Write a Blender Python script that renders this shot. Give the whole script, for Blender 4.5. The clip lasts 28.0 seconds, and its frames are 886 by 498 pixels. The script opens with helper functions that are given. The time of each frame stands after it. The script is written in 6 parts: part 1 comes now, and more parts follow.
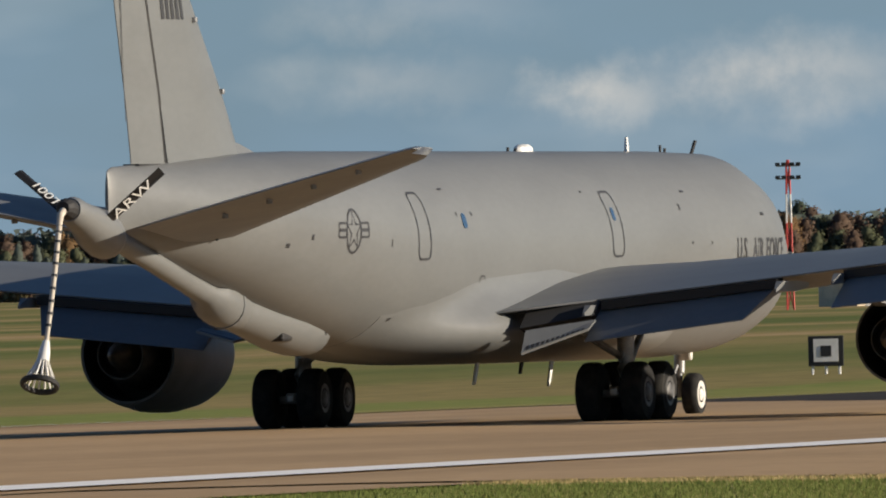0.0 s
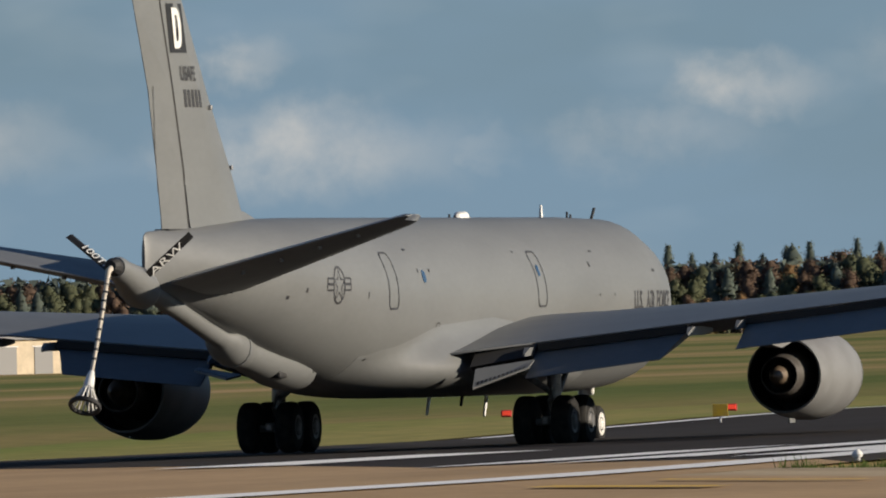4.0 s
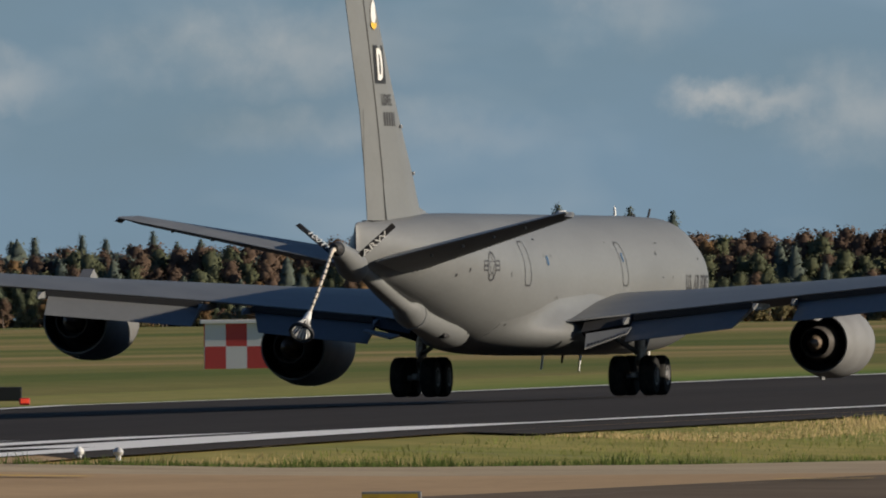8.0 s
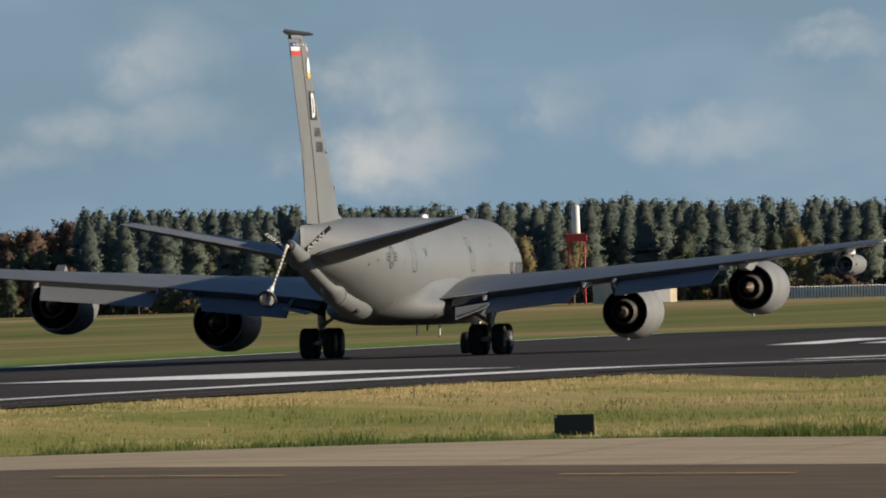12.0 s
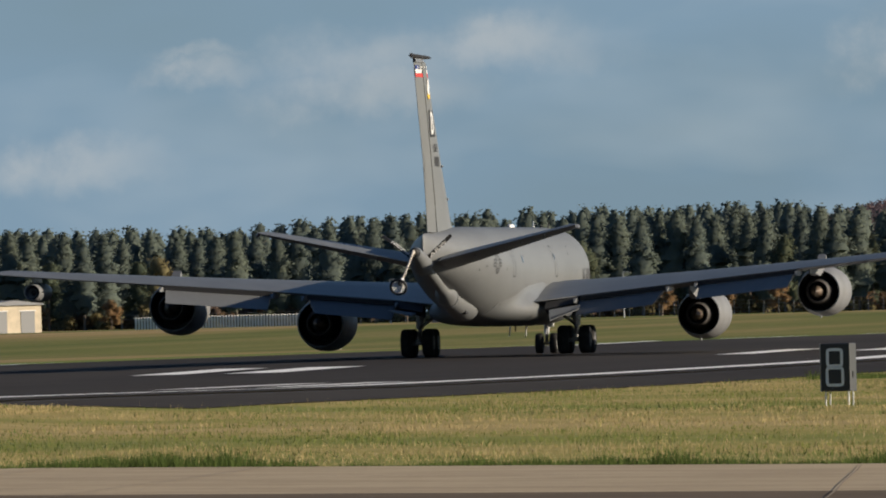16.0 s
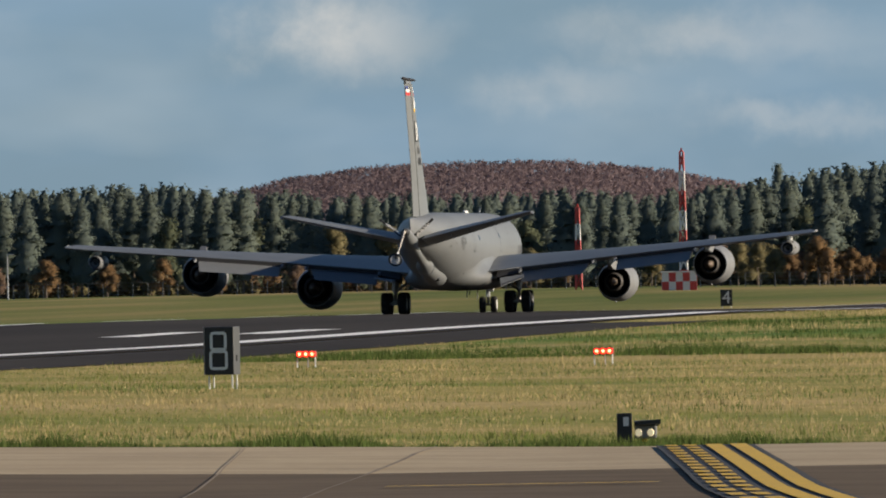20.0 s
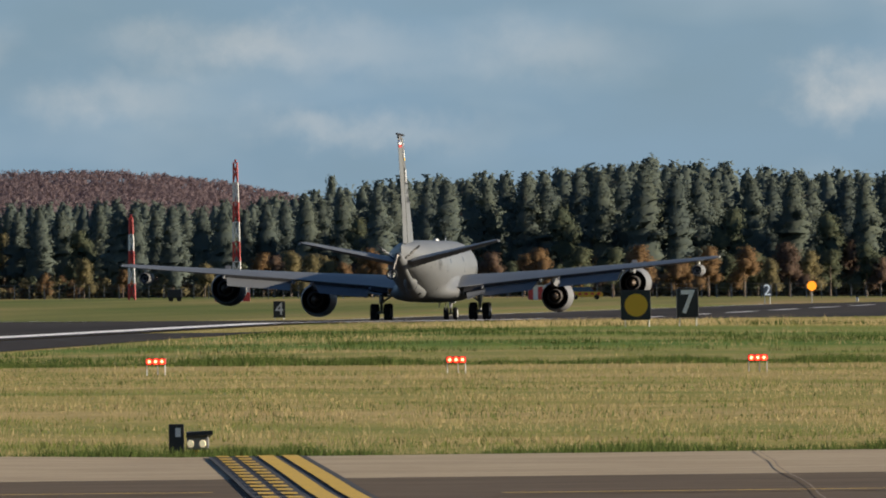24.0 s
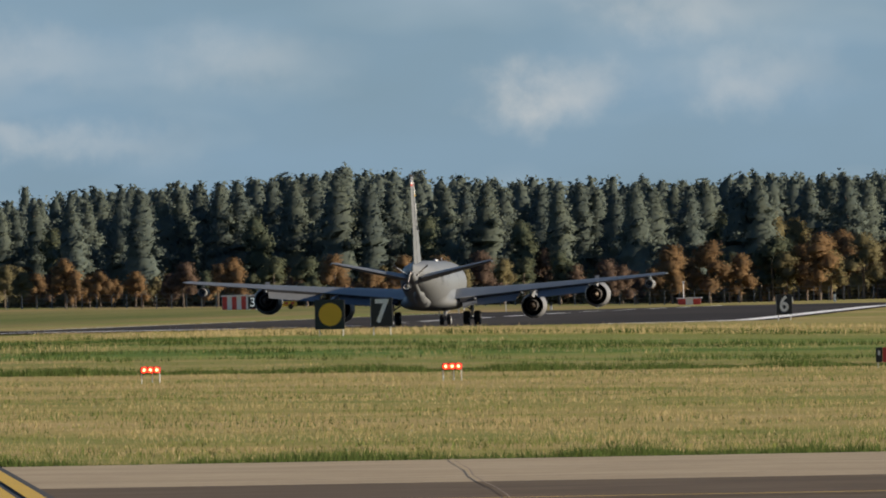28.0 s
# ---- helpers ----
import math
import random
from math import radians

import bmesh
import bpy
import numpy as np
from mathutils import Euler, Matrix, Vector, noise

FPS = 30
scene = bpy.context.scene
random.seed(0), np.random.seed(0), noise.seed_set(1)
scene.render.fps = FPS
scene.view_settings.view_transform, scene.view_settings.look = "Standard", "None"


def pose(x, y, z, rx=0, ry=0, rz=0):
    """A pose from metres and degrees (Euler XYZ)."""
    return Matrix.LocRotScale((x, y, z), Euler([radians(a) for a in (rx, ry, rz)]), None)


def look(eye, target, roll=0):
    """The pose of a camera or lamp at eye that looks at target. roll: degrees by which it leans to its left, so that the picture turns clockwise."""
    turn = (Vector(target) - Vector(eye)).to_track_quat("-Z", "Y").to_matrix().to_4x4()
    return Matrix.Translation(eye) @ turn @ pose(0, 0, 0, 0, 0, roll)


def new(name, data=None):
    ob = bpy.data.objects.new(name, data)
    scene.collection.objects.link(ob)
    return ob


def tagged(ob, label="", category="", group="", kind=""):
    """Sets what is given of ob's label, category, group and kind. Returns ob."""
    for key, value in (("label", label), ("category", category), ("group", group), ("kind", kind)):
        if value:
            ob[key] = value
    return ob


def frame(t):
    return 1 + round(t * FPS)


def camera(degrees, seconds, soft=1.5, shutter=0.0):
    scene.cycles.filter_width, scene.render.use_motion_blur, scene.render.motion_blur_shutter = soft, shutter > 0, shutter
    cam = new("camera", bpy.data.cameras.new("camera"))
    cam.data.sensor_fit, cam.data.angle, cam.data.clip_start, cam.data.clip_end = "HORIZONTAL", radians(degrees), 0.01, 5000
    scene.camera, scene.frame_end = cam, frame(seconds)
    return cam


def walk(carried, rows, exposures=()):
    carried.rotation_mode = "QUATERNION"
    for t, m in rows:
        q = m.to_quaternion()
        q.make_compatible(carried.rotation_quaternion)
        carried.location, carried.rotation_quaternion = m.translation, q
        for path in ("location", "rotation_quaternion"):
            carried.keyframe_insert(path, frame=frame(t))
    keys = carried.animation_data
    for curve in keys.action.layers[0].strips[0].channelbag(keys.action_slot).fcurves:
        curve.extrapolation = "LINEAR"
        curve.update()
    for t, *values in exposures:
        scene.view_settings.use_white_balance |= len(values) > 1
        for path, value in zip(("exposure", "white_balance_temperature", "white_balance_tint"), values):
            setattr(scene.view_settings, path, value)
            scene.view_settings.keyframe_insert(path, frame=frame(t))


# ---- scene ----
# The camera stands beside the taxiway, 2.5 m up, at the origin; the runway runs along +y, 112 m to its left.
cam = camera(2.4677, 28.0, soft=1.95)
EYE_Z = 2.5


def aim(pan, tilt, roll):
    """The camera's pose: bearing right of +y, elevation and roll in degrees."""
    a, e = radians(pan), radians(tilt)
    eye = Vector((0, 0, EYE_Z))
    return look(eye, eye + Vector((math.sin(a) * math.cos(e), math.cos(a) * math.cos(e), math.sin(e))), roll)


CAM_ROWS = [
    (0.0, -16.500, 0.1354, -1.27), (0.5, -16.2360, 0.1115, -1.48), (1.0, -16.0000, 0.0908, -1.04),
    (1.5, -15.7200, 0.0683, -1.45), (2.0, -15.4077, 0.0575, -1.53), (2.5, -15.0606, 0.0725, -1.46),
    (3.0, -14.7087, 0.1392, -1.35), (3.5, -14.3450, 0.2115, -1.37), (4.0, -14.0800, 0.2708, -1.42),
    (4.5, -13.7570, 0.2693, -1.72), (6.5, -12.8244, 0.3190, -1.31), (7.0, -12.4937, 0.3155, -1.19),
    (7.5, -12.1956, 0.2639, -0.77), (8.0, -11.9210, 0.2261, -0.48), (8.5, -11.6424, 0.1860, -0.87),
    (9.0, -11.3059, 0.1681, -0.70), (9.5, -10.8804, 0.1642, -0.78), (10.0, -10.4852, 0.1694, -0.68),
    (10.5, -10.1601, 0.1707, -0.73), (11.0, -9.8263, 0.1816, -1.06), (11.5, -9.4741, 0.1734, -1.70),
    (12.0, -9.1714, 0.1784, -1.43), (12.5, -8.9181, 0.2048, -1.94), (13.0, -8.6154, 0.2055, -1.46),
    (13.5, -8.3712, 0.2045, -1.20), (16.0, -7.4001, 0.2192, -1.46), (16.5, -7.1291, 0.2082, -1.52),
    (17.0, -6.9037, 0.1879, -1.43), (17.5, -6.7159, 0.1974, -1.19), (18.0, -6.5405, 0.2228, -1.10),
    (18.5, -6.2965, 0.2255, -0.92), (19.0, -6.0302, 0.1960, -1.19), (19.5, -5.8063, 0.1561, -1.18),
    (20.0, -5.6864, 0.1324, -1.20), (20.5, -5.5619, 0.0848, -1.19), (21.0, -5.4282, 0.0500, -1.29),
    (21.5, -5.2417, 0.0314, -1.13), (23.5, -4.5995, 0.1483, -0.92), (24.0, -4.4417, 0.1417, -0.81),
    (24.5, -4.2118, 0.1143, -0.44), (25.0, -4.1128, 0.0817, -0.03), (25.5, -4.0281, 0.1062, -0.26),
    (26.0, -3.8966, 0.1127, -0.49), (26.5, -3.7484, 0.1315, -0.61), (27.0, -3.6687, 0.1282, -0.92),
    (27.5, -3.6513, 0.1457, -0.87), (28.0, -3.5882, 0.1540, -1.12),
]
walk(cam, [(t, aim(p, e, r)) for t, p, e, r in CAM_ROWS], exposures=[(0.0, 0.4), (2.5, 0.36), (4.5, 0.28), (8.0, 0.17), (9.5, 0.24), (11.0, 0.4), (13.5, 0.38), (16.0, 0.4), (20.0, 0.52), (25.0, 0.56), (28.0, 0.54)])

# ---- light: low autumn sun from the right, a little ahead ----
SUN_EL, SUN_AZ = radians(16.0), radians(81.0)      # azimuth clockwise from +y
to_sun = Vector((math.sin(SUN_AZ) * math.cos(SUN_EL), math.cos(SUN_AZ) * math.cos(SUN_EL), math.sin(SUN_EL)))
sun = new("sun", bpy.data.lights.new("sun", "SUN"))
sun.data.energy, sun.data.angle, sun.data.color = 5.0, radians(0.53), (1.0, 0.87, 0.70)
sun.matrix_world = look(to_sun * 300, (0, 0, 0))

world = bpy.data.worlds.new("sky")
scene.world = world
world.use_nodes = True
wt = world.node_tree
wt.nodes.clear()


def wn(kind, **kw):
    n = wt.nodes.new(kind)
    for k, val in kw.items():
        n.inputs[k.replace("_", " ")].default_value = val
    return n


w_out = wn("ShaderNodeOutputWorld")
w_bg = wn("ShaderNodeBackground")
w_sky = wn("ShaderNodeTexSky")
w_sky.sky_type, w_sky.sun_disc = "NISHITA", False
w_sky.sun_elevation, w_sky.sun_rotation = SUN_EL, SUN_AZ
w_sky.air_density, w_sky.dust_density, w_sky.ozone_density = 1.0, 0.3, 2.0
w_co = wn("ShaderNodeTexCoord")
w_map = wn("ShaderNodeMapping")
w_map.inputs["Scale"].default_value = (1.0, 1.0, 2.5)
wt.links.new(w_co.outputs["Generated"], w_map.inputs["Vector"])
w_n1 = wn("ShaderNodeTexNoise", Scale=74.0, Detail=3.0, Roughness=0.5, Distortion=0.15)
w_n2 = wn("ShaderNodeTexNoise", Scale=34.0, Detail=4.0, Roughness=0.5)
for n in (w_n1, w_n2):
    wt.links.new(w_map.outputs["Vector"], n.inputs["Vector"])
w_r1 = wn("ShaderNodeValToRGB")
w_r1.color_ramp.elements[0].position, w_r1.color_ramp.elements[1].position = 0.50, 0.80
w_r2 = wn("ShaderNodeValToRGB")
w_r2.color_ramp.elements[0].position, w_r2.color_ramp.elements[1].position = 0.38, 0.62
wt.links.new(w_n1.outputs["Fac"], w_r1.inputs["Fac"])
wt.links.new(w_n2.outputs["Fac"], w_r2.inputs["Fac"])
w_veil = wn("ShaderNodeMix")
w_veil.data_type = "RGBA"
w_veil.inputs[7].default_value = (1.64, 2.45, 3.2, 1)
w_vf = wn("ShaderNodeMath")
w_vf.operation = "MULTIPLY_ADD"
w_vf.inputs[1].default_value, w_vf.inputs[2].default_value = 0.24, 0.76
wt.links.new(w_r2.outputs["Color"], w_vf.inputs[0])
w_tint = wn("ShaderNodeMix")
w_tint.data_type, w_tint.blend_type = "RGBA", "MULTIPLY"
w_tint.inputs[0].default_value = 1.0
w_tint.inputs[7].default_value = (0.23, 0.34, 0.5, 1)
wt.links.new(w_sky.outputs["Color"], w_tint.inputs[6])
# the cloud deck thins out towards a clear zenith
w_sep = wn("ShaderNodeSeparateXYZ")
wt.links.new(w_co.outputs["Generated"], w_sep.inputs[0])
w_up = wn("ShaderNodeMapRange", From_Min=0.03, From_Max=0.4, To_Min=1.0, To_Max=0.05)
wt.links.new(w_sep.outputs["Z"], w_up.inputs["Value"])
w_vz, w_cz = wn("ShaderNodeMath"), wn("ShaderNodeMath")
w_vz.operation = w_cz.operation = "MULTIPLY"
for n in (w_vz, w_cz):
    wt.links.new(w_up.outputs["Result"], n.inputs[1])
wt.links.new(w_vf.outputs[0], w_vz.inputs[0])
wt.links.new(w_vz.outputs[0], w_veil.inputs[0])
wt.links.new(w_tint.outputs[2], w_veil.inputs[6])
w_cl = wn("ShaderNodeMix")
w_cl.data_type = "RGBA"
w_cl.inputs[7].default_value = (4.6, 4.9, 4.9, 1)
w_cf = wn("ShaderNodeMath")
w_cf.operation = "MULTIPLY"
w_cf.inputs[1].default_value = 0.2
wt.links.new(w_r1.outputs["Color"], w_cf.inputs[0])
wt.links.new(w_cf.outputs[0], w_cz.inputs[0])
wt.links.new(w_cz.outputs[0], w_cl.inputs[0])
wt.links.new(w_veil.outputs[2], w_cl.inputs[6])

# cumulus and thin cloud banks over the horizon: bearing, elevation, half width, half height in degrees, thickness
CLOUDS_WEST = ((-16.04, 0.57, 0.16, 0.09, 1.0), (-15.52, 0.60, 0.26, 0.12, 0.95), (-16.68, 0.60, 0.28, 0.08, 0.35), (-16.58, 0.80, 0.26, 0.07, 0.3), (-14.66, 0.80, 0.1, 0.07, 0.8),
               (-14.43, 0.55, 0.29, 0.12, 0.9), (-14.02, 0.55, 0.13, 0.05, 0.3), (-13.21, 0.70, 0.15, 0.08, 0.75),
               (-12.42, 0.79, 0.32, 0.11, 0.55), (-12.16, 0.77, 0.08, 0.07, 0.4), (-13.45, 0.58, 0.2, 0.09, 0.4), (-12.05, 0.57, 0.36, 0.07, 0.3))
CLOUDS_MID = ((-11.4, 0.94, 0.16, 0.13, 0.45), (-11.05, 0.64, 0.15, 0.05, 0.9), (-10.74, 0.60, 0.2, 0.12, 0.5), (-9.96, 0.73, 0.12, 0.1, 0.55), (-10.07, 0.55, 0.24, 0.07, 0.45),
              (-10.44, 0.47, 0.2, 0.05, 0.4), (-9.29, 0.62, 0.1, 0.14, 0.6), (-9.4, 0.66, 0.12, 0.06, 0.4), (-9.31, 0.46, 0.18, 0.10, 0.95), (-8.06, 0.72, 0.12, 0.04, 0.5),
              (-8.43, 0.49, 0.2, 0.07, 0.5), (-7.6, 0.67, 0.24, 0.07, 0.5), (-8.84, 0.57, 0.06, 0.08, 0.35))
CLOUDS_EAST = ((-5.96, 0.74, 0.2, 0.12, 0.95), (-7.19, 0.78, 0.2, 0.08, 0.5), (-7.6, 0.74, 0.26, 0.08, 0.4), (-8.07, 0.77, 0.1, 0.03, 0.4), (-5.35, 0.57, 0.15, 0.06, 0.4),
               (-4.63, 0.48, 0.24, 0.05, 0.4), (-3.28, 0.585, 0.17, 0.08, 0.75), (-4.92, 0.71, 0.32, 0.08, 0.45), (-4.15, 0.69, 0.22, 0.08, 0.3), (-4.6, 0.47, 0.2, 0.05, 0.25), (-2.7, 0.62, 0.16, 0.08, 0.4), (-2.9, 0.82, 0.2, 0.08, 0.45))


def w_math(kind, a, b=None):
    n = wt.nodes.new("ShaderNodeMath")
    n.operation = kind
    for i, v in enumerate((a, b)):
        if isinstance(v, (int, float)):
            n.inputs[i].default_value = v
        elif v is not None:
            wt.links.new(v, n.inputs[i])
    return n.outputs[0]


w_az = w_math("MULTIPLY", w_math("ARCTAN2", w_sep.outputs["X"], w_sep.outputs["Y"]), 180 / math.pi)
w_el = w_math("MULTIPLY", w_math("ARCSINE", w_sep.outputs["Z"]), 180 / math.pi)
w_ang = wn("ShaderNodeCombineXYZ")
wt.links.new(w_az, w_ang.inputs[0])
wt.links.new(w_el, w_ang.inputs[1])
w_fl = wn("ShaderNodeTexNoise", Scale=4.5, Detail=7.0, Roughness=0.58)
wt.links.new(w_ang.outputs[0], w_fl.inputs["Vector"])
w_wp = wn("ShaderNodeVectorMath")
w_wp.operation = "MULTIPLY_ADD"
w_wp.inputs[1].default_value, w_wp.inputs[2].default_value = (0.42, 0.26, 0), (-0.21, -0.13, 0)
wt.links.new(w_fl.outputs["Color"], w_wp.inputs[0])
w_at = wn("ShaderNodeVectorMath")
w_at.operation = "ADD"
wt.links.new(w_ang.outputs[0], w_at.inputs[0])
wt.links.new(w_wp.outputs[0], w_at.inputs[1])
w_sum = None
for ca, ce, cw, ch, ck in CLOUDS_WEST + CLOUDS_MID + CLOUDS_EAST:
    n = wn("ShaderNodeVectorMath")
    n.operation = "MULTIPLY_ADD"
    n.inputs[1].default_value, n.inputs[2].default_value = (0.8 / cw, 1 / ch, 0), (-0.8 * ca / cw, -ce / ch, 0)
    wt.links.new(w_at.outputs[0], n.inputs[0])
    n2 = wn("ShaderNodeVectorMath")
    n2.operation = "LENGTH"
    wt.links.new(n.outputs[0], n2.inputs[0])
    n3 = wn("ShaderNodeMapRange", From_Min=1.6, From_Max=0.0, To_Min=0.0, To_Max=ck)
    n3.interpolation_type = "SMOOTHSTEP"
    wt.links.new(n2.outputs["Value"], n3.inputs["Value"])
    w_sum = w_math("MAXIMUM", w_sum, n3.outputs["Result"]) if w_sum else n3.outputs["Result"]
w_den = wn("ShaderNodeMapRange", From_Min=0.36, From_Max=0.62, To_Min=0.45, To_Max=1.05)
wt.links.new(w_fl.outputs["Fac"], w_den.inputs["Value"])
w_cum = w_math("MINIMUM", w_math("MULTIPLY", w_math("MULTIPLY", w_sum, w_den.outputs["Result"]), 0.62), 0.7)
w_cc = wn("ShaderNodeMix")
w_cc.data_type = "RGBA"
w_cc.inputs[7].default_value = (5.6, 5.25, 4.75, 1)
wt.links.new(w_cum, w_cc.inputs[0])
wt.links.new(w_cl.outputs[2], w_cc.inputs[6])
wt.links.new(w_cc.outputs[2], w_bg.inputs["Color"])

w_bg.inputs["Strength"].default_value = 0.1
wt.links.new(w_bg.outputs["Background"], w_out.inputs["Surface"])

# ---- materials ----


def material(name, color, rough=0.6, metal=0.0, spots=None, scale=3.0, detail=5.0, low=0.4, high=0.6,
             grain=0.0, grain_scale=40.0, bump=0.0, emit=0.0, spec=0.5, stretch=(1, 1, 1), coords="Object", vary=0.0):
    """A principled material: base colour, a second colour in noise patches, fine grain, bump, and a random lightness for each object."""
    m = bpy.data.materials.new(name)
    m.use_nodes = True
    nt = m.node_tree
    b = nt.nodes["Principled BSDF"]
    b.inputs["Base Color"].default_value = (*color, 1)
    b.inputs["Roughness"].default_value, b.inputs["Metallic"].default_value = rough, metal
    b.inputs["Specular IOR Level"].default_value = spec
    if emit:
        b.inputs["Emission Color"].default_value = (*color, 1)
        b.inputs["Emission Strength"].default_value = emit
    if spots or grain or bump or vary:
        co = nt.nodes.new("ShaderNodeTexCoord")
        mp = nt.nodes.new("ShaderNodeMapping")
        mp.inputs["Scale"].default_value = stretch
        nt.links.new(co.outputs[coords], mp.inputs["Vector"])
        last = None
        if spots:
            n = nt.nodes.new("ShaderNodeTexNoise")
            n.inputs["Scale"].default_value, n.inputs["Detail"].default_value = scale, detail
            nt.links.new(mp.outputs["Vector"], n.inputs["Vector"])
            r = nt.nodes.new("ShaderNodeValToRGB")
            r.color_ramp.elements[0].position, r.color_ramp.elements[1].position = low, high
            r.color_ramp.elements[0].color, r.color_ramp.elements[1].color = (*color, 1), (*spots, 1)
            nt.links.new(n.outputs["Fac"], r.inputs["Fac"])
            last = r.outputs["Color"]
        if grain or bump:
            g = nt.nodes.new("ShaderNodeTexNoise")
            g.inputs["Scale"].default_value, g.inputs["Detail"].default_value = grain_scale, 4.0
            nt.links.new(mp.outputs["Vector"], g.inputs["Vector"])
        if grain or vary:
            hs = nt.nodes.new("ShaderNodeHueSaturation")
            if last:
                nt.links.new(last, hs.inputs["Color"])
            else:
                hs.inputs["Color"].default_value = (*color, 1)
            mr = nt.nodes.new("ShaderNodeMapRange")
            if grain:
                nt.links.new(g.outputs["Fac"], mr.inputs["Value"])
                mr.inputs["From Min"].default_value, mr.inputs["From Max"].default_value = 0.25, 0.75
                mr.inputs["To Min"].default_value, mr.inputs["To Max"].default_value = 1 - grain, 1 + grain
            else:
                oi = nt.nodes.new("ShaderNodeObjectInfo")
                nt.links.new(oi.outputs["Random"], mr.inputs["Value"])
                mr.inputs["To Min"].default_value, mr.inputs["To Max"].default_value = 1 - vary, 1 + vary
            nt.links.new(mr.outputs["Result"], hs.inputs["Value"])
            last = hs.outputs["Color"]
        if last:
            nt.links.new(last, b.inputs["Base Color"])
        if bump:
            bp = nt.nodes.new("ShaderNodeBump")
            bp.inputs["Strength"].default_value, bp.inputs["Distance"].default_value = bump, 0.02
            nt.links.new(g.outputs["Fac"], bp.inputs["Height"])
            nt.links.new(bp.outputs["Normal"], b.inputs["Normal"])
    return m


PAINT = material("aircraft_grey_paint", (0.165, 0.171, 0.171), 0.42, spots=(0.146, 0.151, 0.151), scale=0.9, low=0.35, high=0.7, grain=0.05, grain_scale=9.0, stretch=(1, 0.35, 1))
PAINT_DARK = material("aircraft_dark_paint", (0.165, 0.173, 0.18), 0.45, spots=(0.14, 0.147, 0.155), scale=1.2, grain=0.06, grain_scale=8.0)
WINGPAINT = material("aircraft_wing_paint", (0.14, 0.146, 0.15), 0.42, spots=(0.12, 0.126, 0.131), scale=0.7, grain=0.06, grain_scale=7.0)
NACELLE = material("nacelle_paint", (0.2, 0.203, 0.204), 0.5, spots=(0.175, 0.176, 0.176), scale=1.5, grain=0.04, grain_scale=12.0, spec=0.3)
BLACK = material("flat_black", (0.015, 0.015, 0.016), 0.7, grain=0.2)
# near-black for dark parts, and for shade painted inside openings
NEAR_BLACK = material("near_black_finish", (0.012, 0.012, 0.014), 0.7, 0.0, spots=(0.02, 0.019, 0.018), scale=4.0)
TYRE = material("tyre_rubber", (0.022, 0.022, 0.023), 0.75, spots=(0.035, 0.034, 0.032), scale=5.0, grain=0.15, spec=0.08)
STEEL = material("gear_steel", (0.42, 0.42, 0.42), 0.4, 0.5, spots=(0.3, 0.3, 0.3), scale=6.0)
WHITE = material("white_enamel", (0.78, 0.78, 0.76), 0.4, spots=(0.7, 0.7, 0.67), scale=6.0)
MAINHUB = material("worn_main_wheel_hub", (0.16, 0.16, 0.165), 0.5, 0.4, spots=(0.1, 0.1, 0.1), scale=9.0)
HUB = material("pale_wheel_hub", (0.8, 0.78, 0.72), 0.35, spots=(0.6, 0.58, 0.54), scale=9.0)
TITAN = material("heated_titanium", (0.17, 0.125, 0.085), 0.55, 0.2, spots=(0.11, 0.08, 0.055), scale=5.0)
CORE = material("exhaust_core_metal", (0.1, 0.092, 0.085), 0.55, 0.2, spots=(0.07, 0.062, 0.055), scale=5.0)
STENCIL = material("dark_stencil_paint", (0.035, 0.035, 0.038), 0.5)
INK = material("black_marking", (0.01, 0.01, 0.011), 0.5)
GLASS = material("dark_blue_glazing", (0.03, 0.07, 0.14), 0.08)
HOSE = material("cream_hose_cover", (0.55, 0.5, 0.42), 0.7, grain=0.1, grain_scale=15)
BLUE = material("flag_blue", (0.03, 0.05, 0.2), 0.5)
RED = material("signal_red_paint", (0.5, 0.04, 0.035), 0.5, grain=0.08, grain_scale=5)
YELLOW = material("yellow_paint", (0.72, 0.45, 0.03), 0.6, spots=(0.6, 0.38, 0.05), scale=4.0, grain=0.1)
ORANGE = material("orange_disc_paint", (0.85, 0.42, 0.02), 0.5)
NUMERAL = material("pale_numeral", (0.62, 0.66, 0.68), 0.5)
LIT_NUMERAL = material("lit_white_numeral", (0.8, 0.82, 0.8), 0.5, emit=0.3)
SIGNBLACK = material("sign_black", (0.014, 0.015, 0.016), 0.5, grain=0.15)
CASE = material("dark_sign_case", (0.055, 0.058, 0.06), 0.5, grain=0.12)
GREY = material("sign_case_grey", (0.2, 0.2, 0.2), 0.5, grain=0.1)
GALV = material("galvanised_steel", (0.5, 0.5, 0.5), 0.5, 0.3, grain=0.1)
LAMP_RED = material("lit_red_lamp", (1.0, 0.05, 0.02), 0.4, emit=2.5)
LAMP_DIM = material("dim_red_lamp", (0.8, 0.06, 0.03), 0.4, emit=0.5)
LAMP_CORE = material("lit_lamp_core", (1.0, 0.30, 0.12), 0.4, emit=6.0)
LAMP_YELLOW = material("lit_yellow_lamp", (0.85, 0.72, 0.45), 0.4, emit=0.35)
LAMP_ORANGE = material("lit_orange_beacon", (1.0, 0.33, 0.02), 0.4, emit=0.9)
ASPHALT = material("runway_asphalt", (0.036, 0.031, 0.029), 0.9, spots=(0.055, 0.048, 0.042), scale=0.05, grain=0.12, grain_scale=3.0, bump=0.1, stretch=(1, 0.12, 1), spec=0.08)
